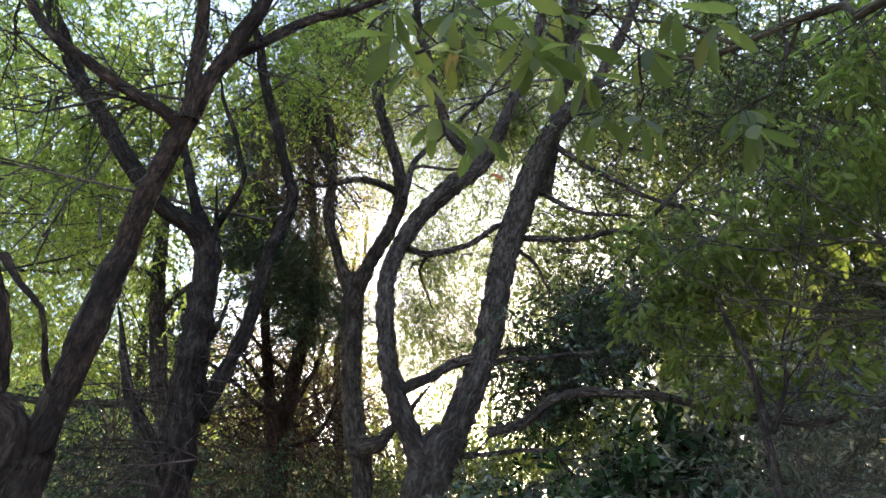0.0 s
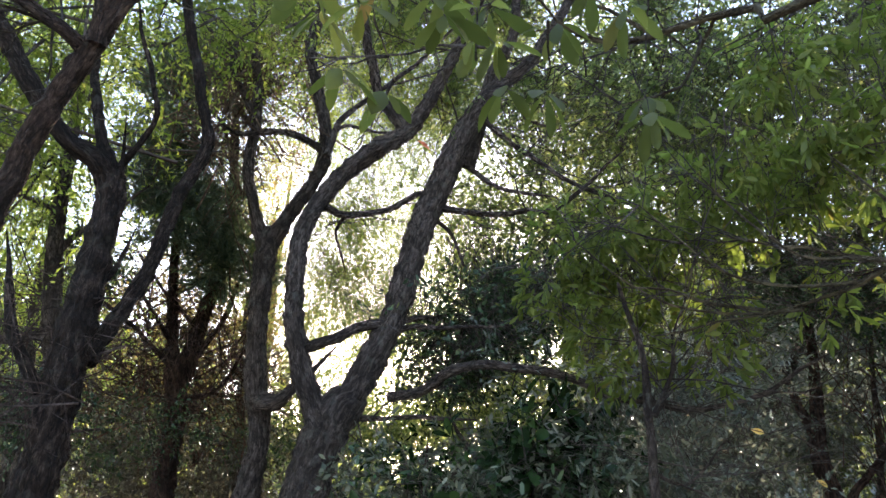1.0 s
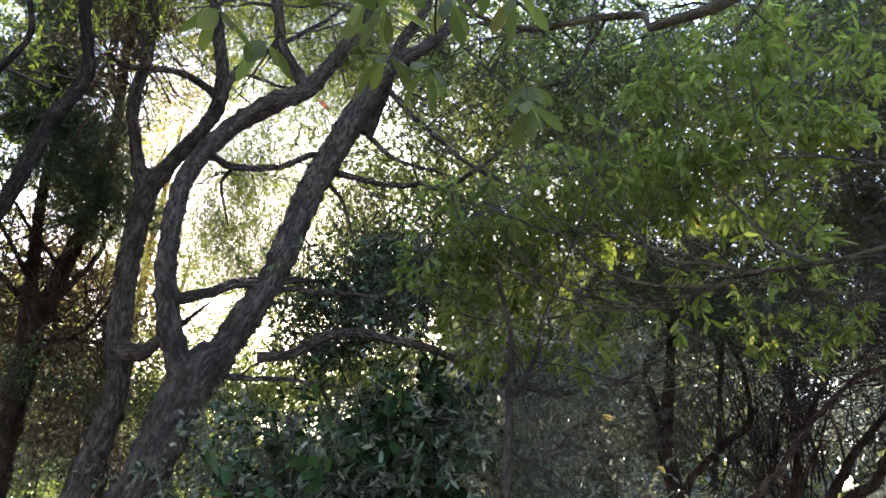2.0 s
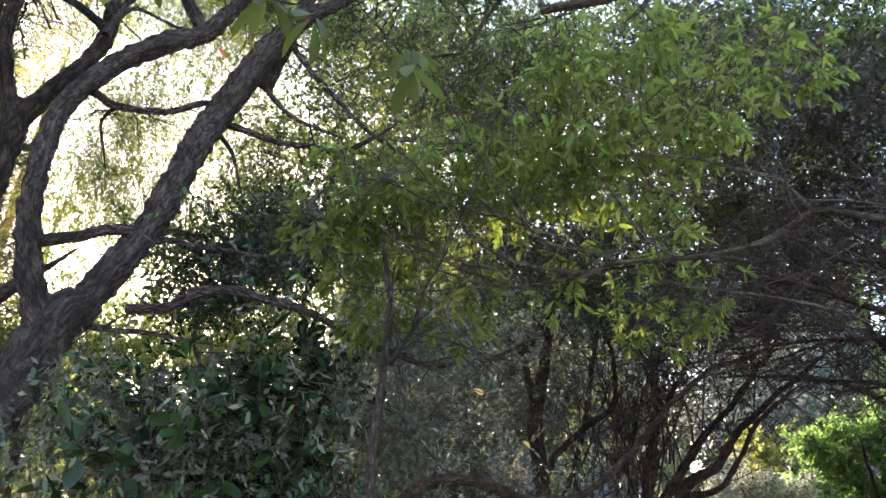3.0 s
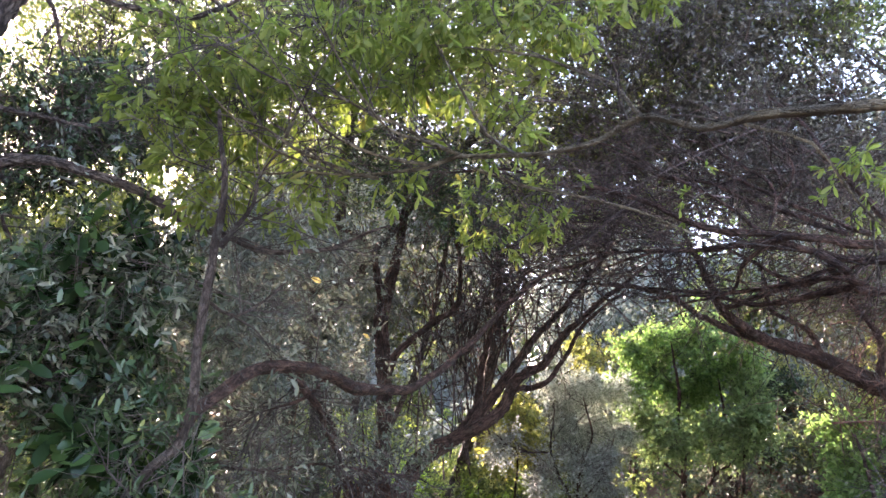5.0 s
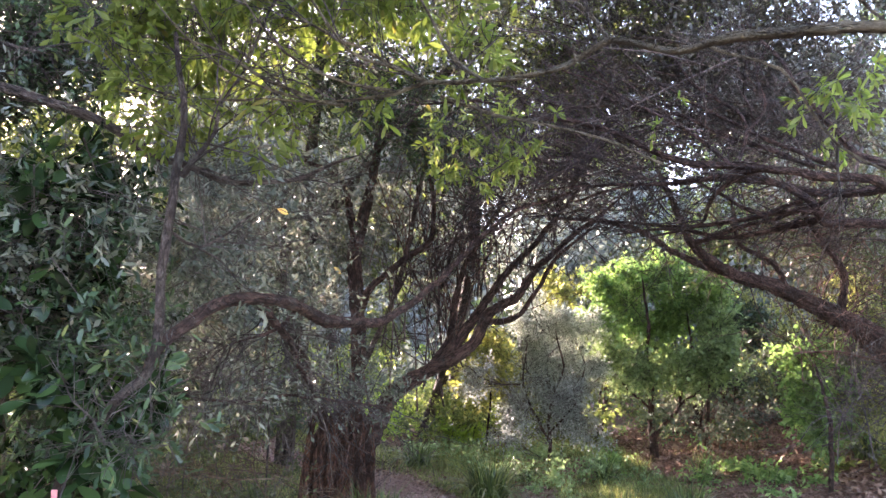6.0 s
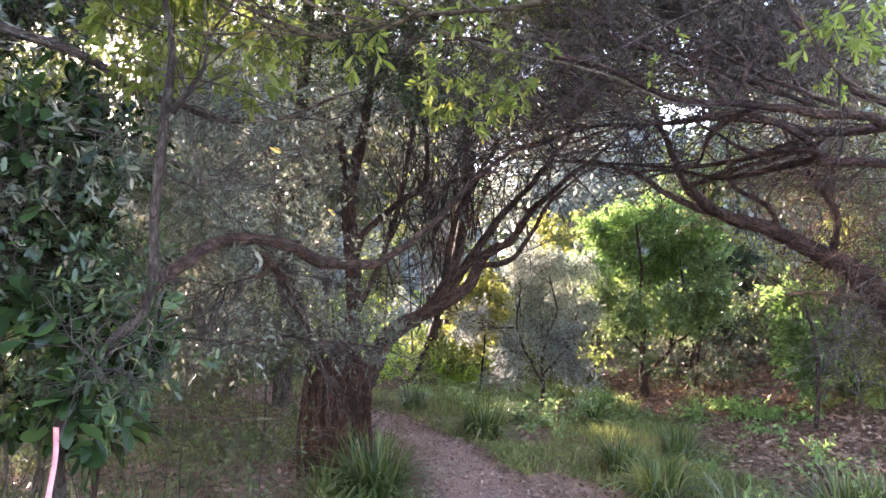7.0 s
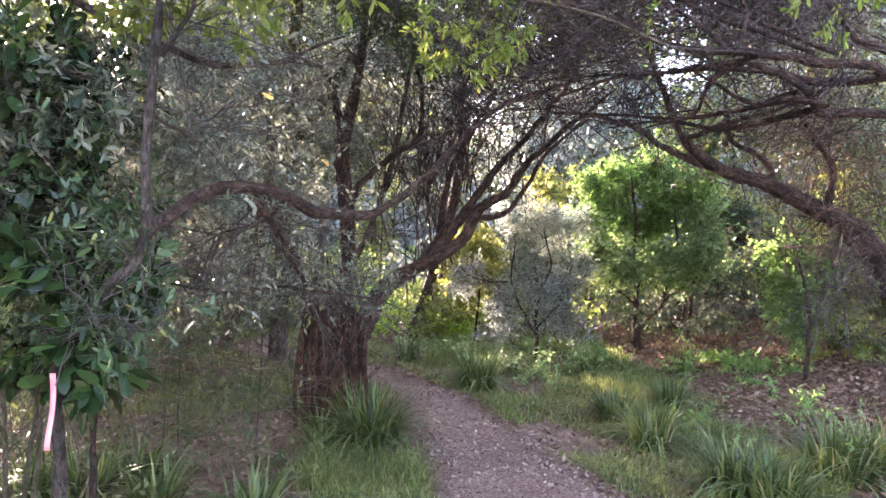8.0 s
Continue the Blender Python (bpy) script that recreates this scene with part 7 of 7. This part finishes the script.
haze_tree = thing("grey_green_tree", (3.40, 8.40, 0.00), "dull grey-green tree behind the slender sapling", "tree")
limb(haze_tree, "stem", [(3.40, 8.40, 0.00, 0.140), (3.51, 8.10, 2.14, 0.112), (3.22, 8.12, 3.75, 0.070), (3.30, 7.90, 4.60, 0.028)], BARK_GREY, True)
crown(haze_tree, [(1.75, 7.61, 3.58, 1.10, 0.78), (2.94, 7.39, 3.94, 1.13, 0.73), (4.23, 6.99, 4.04, 1.02, 0.75), (2.50, 7.60, 2.79, 1.29, 0.71), (3.93, 7.58, 3.36, 1.04, 0.63)], 1100, "mid", LEAF_MIST, 1010)

dusk_tree = thing("brown_green_tree", (11.20, -1.20, 1.20), "dull brown-green tree behind the tangled branches", "tree")
limb(dusk_tree, "stem", [(11.20, -1.20, 1.20, 0.140), (10.71, -0.18, 3.02, 0.112), (9.90, 1.00, 4.35, 0.070), (9.60, 1.60, 5.00, 0.028)], BARK_GREY, True)
crown(dusk_tree, [(5.74, 5.87, 4.37, 1.03, 0.62), (6.84, 5.08, 4.46, 1.07, 0.71), (7.70, 4.06, 4.58, 1.24, 0.58), (8.27, 3.11, 4.24, 1.02, 0.80), (6.22, 5.10, 4.83, 1.65, 0.55), (7.07, 6.16, 4.02, 0.92, 0.62), (6.57, 6.70, 3.94, 0.69, 0.69), (9.18, 3.26, 2.99, 0.78, 0.85), (9.13, 4.12, 3.65, 0.65, 0.40)], 3900, "mid", LEAF_DUSK, 1011)
crown(dusk_tree, clumped([(7.65, 7.48, 4.84, 0.67, 0.62), (9.22, 7.44, 4.51, 0.73, 0.73), (10.07, 6.86, 5.20, 0.66, 0.71), (9.10, 7.12, 5.47, 0.68, 0.49)], 4, 11), 900, "mid", LEAF_DUSK, 1016)

brown_mid = thing("shaded_tree", (-0.90, 11.60, 0.00), "shaded olive-brown tree behind the twin stems", "tree")
limb(brown_mid, "stem", [(-0.90, 11.60, 0.00, 0.140), (-0.75, 11.26, 2.46, 0.112), (-1.00, 11.25, 4.35, 0.070), (-0.90, 11.00, 5.40, 0.028)], BARK_GREY, True)
crown(brown_mid, [(-1.80, 8.85, 5.95, 1.13, 1.29), (-2.54, 9.15, 4.77, 1.13, 0.97), (-1.48, 9.86, 4.93, 0.85, 1.10), (-1.55, 8.21, 8.01, 1.10, 1.02)], 1000, "mid", LEAF_RUST, 998)

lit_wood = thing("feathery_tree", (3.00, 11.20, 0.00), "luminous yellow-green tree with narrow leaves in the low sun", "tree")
limb(lit_wood, "stem", [(3.00, 11.20, 0.00, 0.140), (3.11, 10.94, 2.54, 0.112), (2.82, 11.00, 4.50, 0.070), (2.90, 10.80, 5.60, 0.028)], BARK_GREY, True)
crown(lit_wood, [(2.16, 9.14, 5.15, 1.21, 0.89), (3.60, 8.75, 5.05, 1.21, 0.81), (5.03, 8.80, 4.67, 1.10, 0.76), (2.70, 8.53, 6.18, 1.38, 0.81), (4.86, 7.89, 5.61, 0.97, 0.81)], 2400, "willow", LEAF_WEEP, 1015)

dim_mid = thing("shaded_tree", (1.30, 9.60, 0.00), "dark leafy tree low behind the forked tree", "tree")
limb(dim_mid, "stem", [(1.30, 9.60, 0.00, 0.140), (1.45, 9.34, 1.66, 0.112), (1.20, 9.40, 2.85, 0.070), (1.30, 9.20, 3.40, 0.028)], BARK_GREY, True)
crown(dim_mid, [(0.64, 8.80, 3.41, 1.60, 0.58), (-0.35, 8.85, 3.22, 1.24, 0.44), (1.47, 8.63, 4.47, 0.82, 0.89), (1.49, 7.89, 5.72, 0.66, 0.95)], 1200, "mid", LEAF_SMALL, 999)


# single turned leaves that stand out
def turned_leaf(tree, place, size, material, lean):
    v, f = LEAF_FULL
    me = mesh_from("leaf", *tidy(v * np.array([size, 0.5 * size, 0.4 * size]), f))
    me.materials.append(material)
    me.shade_smooth()
    ob = new("leaf", me)
    ob.parent = tree
    ob.matrix_parent_inverse = Matrix.Translation(-Vector(tree.location))
    ob.matrix_basis = Matrix.Translation(place) @ pose(0, 0, 0, 70, 20, lean)
    return ob


LEAF_RED = leaf_mat("red_leaf", [(0.0, (0.55, 0.07, 0.02)), (1.0, (0.65, 0.12, 0.03))], 0.4)
LEAF_GOLD = leaf_mat("golden_leaf", [(0.0, (0.6, 0.36, 0.03)), (1.0, (0.7, 0.45, 0.06))], 0.4)
tagged(turned_leaf(v_tree, (0.32, 3.56, 3.95), 0.09, LEAF_RED, 20), "bright red dying leaf")
tagged(turned_leaf(sapling, (1.48, 2.54, 2.07), 0.05, LEAF_GOLD, -30), "golden yellow dying leaf")
tagged(turned_leaf(bent_tree, (2.29, 3.44, 1.97), 0.07, LEAF_GOLD, 10), "golden yellow dying leaf")
vine = thing("hanging_vine", (1.95, 3.51, 1.12), "thin pale dead vine hanging from the bent tree", "vine")
limb(vine, "vine_stem", [(1.71, 2.98, 1.66, 0.005), (1.83, 3.26, 1.40, 0.005), (1.95, 3.51, 1.12, 0.005), (1.93, 3.49, 0.90, 0.005), (1.97, 3.44, 0.76, 0.005), (2.05, 3.38, 0.68, 0.004)], TWIG_DRY)
end_fill = thing("grey_green_tree", (6.40, 11.60, 0.00), "grey-green woodland tree behind the arching tree", "tree")
limb(end_fill, "stem", [(6.40, 11.60, 0.00, 0.140), (6.47, 11.26, 2.54, 0.112), (6.15, 11.25, 4.50, 0.070), (6.20, 11.00, 5.60, 0.028)], BARK_GREY, True)
# large pale clumps imitate haze across the sky gaps; so does the last crown
crown(end_fill, clumped([(5.32, 8.49, 4.14, 0.50, 0.54), (6.11, 7.98, 4.10, 0.50, 0.58), (5.81, 8.45, 3.11, 0.58, 0.54), (6.66, 7.83, 3.09, 0.50, 0.62)], 4, 17), 160, "haze", LEAF_HAZE, 8003)
crown(end_fill, [(5.87, 9.09, 4.25, 1.78, 1.16), (7.90, 9.05, 3.61, 1.36, 1.46), (4.86, 9.78, 3.73, 1.51, 1.16), (8.35, 8.46, 4.27, 0.87, 0.68), (8.96, 7.76, 4.47, 0.78, 0.58)], 1600, "oval", LEAF_GREY, 1001)
crown(end_fill, [(5.87, 9.09, 4.25, 1.78, 1.16), (4.86, 9.78, 3.73, 1.51, 1.16)], 150, "haze", LEAF_HAZE, 8001)

end_fill2 = thing("leafy_tree", (14.60, 9.60, 0.60), "light green woodland tree beyond the clearing", "tree")
limb(end_fill2, "stem", [(14.60, 9.60, 0.60, 0.140), (14.59, 9.34, 2.74, 0.112), (14.20, 9.40, 4.35, 0.070), (14.20, 9.20, 5.20, 0.028)], BARK_GREY, True)
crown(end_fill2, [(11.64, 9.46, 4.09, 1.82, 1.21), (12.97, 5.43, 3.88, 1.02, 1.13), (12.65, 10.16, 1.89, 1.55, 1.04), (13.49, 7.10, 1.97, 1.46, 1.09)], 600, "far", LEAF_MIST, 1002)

fallen_a = thing("fallen_branch", (10.69, 6.68, 0.28), "dead brown branch lying on the mulched slope", "branch")
limb(fallen_a, "stick", [(10.69, 6.68, 0.28, 0.050), (10.87, 6.37, 0.35, 0.048), (11.12, 6.11, 0.45, 0.040), (11.15, 5.78, 0.51, 0.025)], BARK_BROWN)
fallen_b = thing("fallen_branch", (10.83, 5.20, 0.56), "thin dead branch lying among the plants on the slope", "branch")
limb(fallen_b, "stick", [(10.83, 5.20, 0.56, 0.036), (11.33, 5.17, 0.63, 0.040), (12.10, 5.21, 0.76, 0.032), (12.40, 5.16, 0.83, 0.016)], BARK_BROWN)
fallen_c = thing("fallen_branch", (3.06, 7.35, -0.00), "thin grey dead branch lying in the undergrowth", "branch")
limb(fallen_c, "stick", [(3.06, 7.35, -0.00, 0.018), (3.17, 6.86, -0.01, 0.020), (3.57, 6.94, -0.03, 0.016), (3.58, 6.23, -0.02, 0.008)], BARK_BROWN)

tape_top = Vector((0.841, 2.710, 1.013))
rows = []
for n in range(15):
    u = n / 14
    c = tape_top + Vector((0.006 * math.sin(5 * u) - 0.006 * u, 0.01 * math.cos(4 * u), -0.26 * u))
    turn = 0.6 + 0.3 * math.sin(3.1 * u)
    half = Vector((math.cos(turn), -math.sin(turn), 0)) * 0.01
    rows += [tuple(c - half), tuple(c + half)]
tape_me = mesh_from("tape", rows, [(2 * n, 2 * n + 1, 2 * n + 3, 2 * n + 2) for n in range(14)])
tape = new("flagging_tape", tape_me)
tape_me.materials.append(TAPE)
thick = tape.modifiers.new("thick", "SOLIDIFY")
thick.thickness = 0.002
tagged(tape, "pink plastic flagging tape tied to a thin stem", "tape")


# ---- woods behind ----
def far_tree(x, y, tall, wide, seed, material, kind="far", count=420, bare=0.3, label="tall green tree in the woods behind"):
    rng = np.random.default_rng(seed)
    z = float(height(np.float64(x), np.float64(y)))
    ob = thing("background_tree", (x, y, z), label, "tree", "woods behind")
    lean = rng.normal(0, 0.06, 2) * tall
    r = 0.012 * tall + 0.03 * min(1, tall / 4)
    limb(ob, "trunk", [(x, y, z - 0.1, r * 1.3), (x + 0.3 * lean[0], y + 0.3 * lean[1], z + 0.3 * tall, r), (x + 0.7 * lean[0], y + 0.8 * lean[1], z + 0.65 * tall, 0.6 * r), (x + lean[0], y + lean[1], z + 0.95 * tall, 0.15 * r)], BARK_BROWN, True)
    lumps = []
    for n in range(12):
        a, h = rng.uniform(0, 6.283), rng.uniform(bare + 0.08, 0.92)
        out = wide * rng.uniform(0.2, 0.9)
        at = (x + h * lean[0] + out * math.cos(a), y + h * lean[1] + out * math.sin(a), z + h * tall)
        if n < 5 and tall > 3.5:
            limb(ob, "limb", [(x + 0.7 * h * lean[0], y + 0.7 * h * lean[1], z + 0.75 * h * tall, 0.45 * r), (0.5 * (x + at[0]), 0.5 * (y + at[1]), z + 0.9 * h * tall, 0.3 * r), (*at, 0.1 * r)], BARK_BROWN, True)
        lumps.append((*at, wide * rng.uniform(0.45, 0.8), tall * rng.uniform(0.1, 0.2)))
    crown(ob, lumps, count, kind, material, seed + 1000)
    return ob


rng = np.random.default_rng(78)
for n in range(22):
    az = radians(13 + 66 * (n + rng.uniform(-0.25, 0.25)) / 21)
    far = rng.uniform(23, 31)
    if radians(40.5) < az < radians(49.5):
        continue
    top = 4 if az < radians(36) else 10 if az < radians(48) else (9 if radians(53) < az < radians(66) else rng.uniform(16, 20))
    far_tree(far * math.sin(az), far * math.cos(az), 1.5 + far * math.tan(radians(top)), rng.uniform(1.7, 2.4), 1200 + n, LEAF_HAZE, "clump", 340, 0.0, "grey-green tree deep in the woods, leaves paled for haze")

def far_woods(name, skyline, n, seed, material, label):
    """The wooded hillside far off: leaf clumps up to a ragged skyline of (azimuth, elevation) in degrees."""
    rng = np.random.default_rng(seed)
    ends = np.array(skyline, float)
    az = rng.uniform(ends[0, 0], ends[-1, 0], n)
    far = rng.uniform(62, 82, n)
    top = np.interp(az, ends[:, 0], ends[:, 1]) + 1.3 * np.sin(1.9 * az) + 0.9 * np.sin(4.3 * az + 1) + 0.5 * np.sin(9.7 * az)
    el = radians(1) * (top * rng.uniform(0, 1, n) ** 0.85 - 1.0)
    # crowns: clumps gather round centres, with darker gaps between
    el += radians(0.5) * np.sin(1.7 * az + 3 * np.sin(0.9 * az)) * rng.uniform(0, 1, n)
    az = np.radians(az)
    at = np.stack([far * np.sin(az), far * np.cos(az), 1.5 + far * np.tan(el)], -1)
    v, q = leaves(at, rng.normal(0, 1, (n, 3)) - np.array([0, 0, 0.4]), 0.85, 0.5, rng, False, 0.5)
    ob = new(name, mesh_from(name, v, q))
    ob.data.materials.append(material)
    return tagged(ob, label, "woods", kind="stuff")


# the first hillside takes its haze from the paled leaf colour
far_woods("far_woods", [(16.5, 16), (20, 21), (38, 21), (41.5, 17), (43.6, 4), (46.6, 3), (48, 16), (56, 19), (58, 9), (60.5, 9), (62, 18), (84, 20)], 130000, 61, LEAF_HAZE, "grey-green woods far beyond the clearing, leaves paled for haze")
far_woods("far_woods", [(-48, 17), (-25, 17), (-12, 14), (-6, 9), (2, 7), (16, 8)], 70000, 62, LEAF_FAR, "dim wooded slope far beyond the conifer")
rng = np.random.default_rng(60)
az, far = np.radians(np.r_[rng.uniform(33, 43.5, 34), rng.uniform(17, 33, 16), rng.uniform(47, 62, 16)]), rng.uniform(28, 48, 66)
foot = np.stack([far * np.sin(az), far * np.cos(az), 0 * far + 0.1], -1)
tips = foot + np.stack([rng.normal(0, 0.5, 66), rng.normal(0, 0.5, 66), far * np.tan(np.radians(rng.uniform(10, 17, 66)))], -1)
far_trunks = new("far_trunks", twig_mesh("far_trunks", *thin_twigs(foot, tips, 0.13, rng, 0.012, 6)))
far_trunks.data.materials.append(BARK_PALE)
tagged(far_trunks, "thin pale trunks standing deep in the woods", "trunks", kind="stuff")
rng = np.random.default_rng(79)
for n in range(6):
    az = radians(13.5 + 8 * (n + rng.uniform(-0.25, 0.25)) / 5)
    far = rng.uniform(16, 23)
    far_tree(far * math.sin(az), far * math.cos(az), 1.5 + far * math.tan(radians(rng.uniform(8, 11))), rng.uniform(2.0, 2.7), 1300 + n, LEAF_HAZE, "clump", 190, 0.0, "grey-green tree deep in the woods, leaves paled for haze")
for n in range(13):
    az = radians(48.5 + 27 * (n + rng.uniform(-0.25, 0.25)) / 12)
    far = rng.uniform(22, 28)
    far_tree(far * math.sin(az), far * math.cos(az), 1.5 + far * math.tan(radians(rng.uniform(6.5, 9))), rng.uniform(1.5, 2.0), 1400 + n, (LEAF_FAR, LEAF_HAZE, LEAF_YELLOW)[n % 3], "clump", 300, 0.0, "green tree at the back of the clearing")
rng = np.random.default_rng(77)
GREENS = [LEAF_FAR, LEAF_SMALL, LEAF_WILLOW, LEAF_FAR, LEAF_YELLOW, LEAF_NEEDLE]
for n in range(46):
    az = radians(-44 + 132 * (n + rng.uniform(-0.3, 0.3)) / 45)
    far = rng.uniform(13, 21) if n % 2 else rng.uniform(20, 32)
    tall = rng.uniform(4.5, 7.5) + 0.16 * far * (1 if az > radians(12) else 0.55)
    if radians(-8) < az < radians(36):
        tall = rng.uniform(3.0, 3.8) + 0.05 * far
    if radians(22) < az < radians(48):
        tall = 0.9 + 0.02 * far
        if far < 16 and az < radians(42):
            continue
    elif radians(4) < az <= radians(22):
        tall = max(1.2, 0.18 * (far * math.cos(az) - 7))
    if radians(55) < az < radians(63):
        tall = 1.5 + far * math.tan(radians(9))
    far_tree(far * math.sin(az), far * math.cos(az), tall, rng.uniform(1.6, 2.6) * (1 + far / 40), 500 + n, GREENS[n % 6], "far", 270)
for n in range(26):
    az = radians(-44 + 130 * (n + rng.uniform(-0.3, 0.3)) / 25)
    far = rng.uniform(10.5, 15)
    far_tree(far * math.sin(az), far * math.cos(az), 0.9 if radians(8) < az < radians(49) else rng.uniform(1.8, 3.2), rng.uniform(1.0, 1.6), 700 + n, GREENS[(n * 5 + 1) % 6], "oval", 240, 0.0, "leafy understorey shrub in the woods behind")
for n in range(16):
    az = radians(34 + 40 * (n + rng.uniform(-0.3, 0.3)) / 15)
    far = rng.uniform(11.5, 16)
    far_tree(far * math.sin(az), far * math.cos(az), 1.0 if radians(41) < az < radians(49) else 0.7 if az < radians(41) else rng.uniform(1.3, 2.6), rng.uniform(0.9, 1.4), 900 + n, LEAF_LIME if az < radians(41.5) else (LEAF_CLUMP, LEAF_FAR, LEAF_GREY, LEAF_SMALL)[n % 4], "oval", 260, 0.0, "low leafy shrub at the edge of the clearing")
for n in range(16):
    az = radians(105 + 200 * n / 15)
    far = rng.uniform(11, 18)
    far_tree(far * math.sin(az), far * math.cos(az), rng.uniform(5, 7), rng.uniform(2, 3), 800 + n, GREENS[n % 4], "far", 160, 0.2)
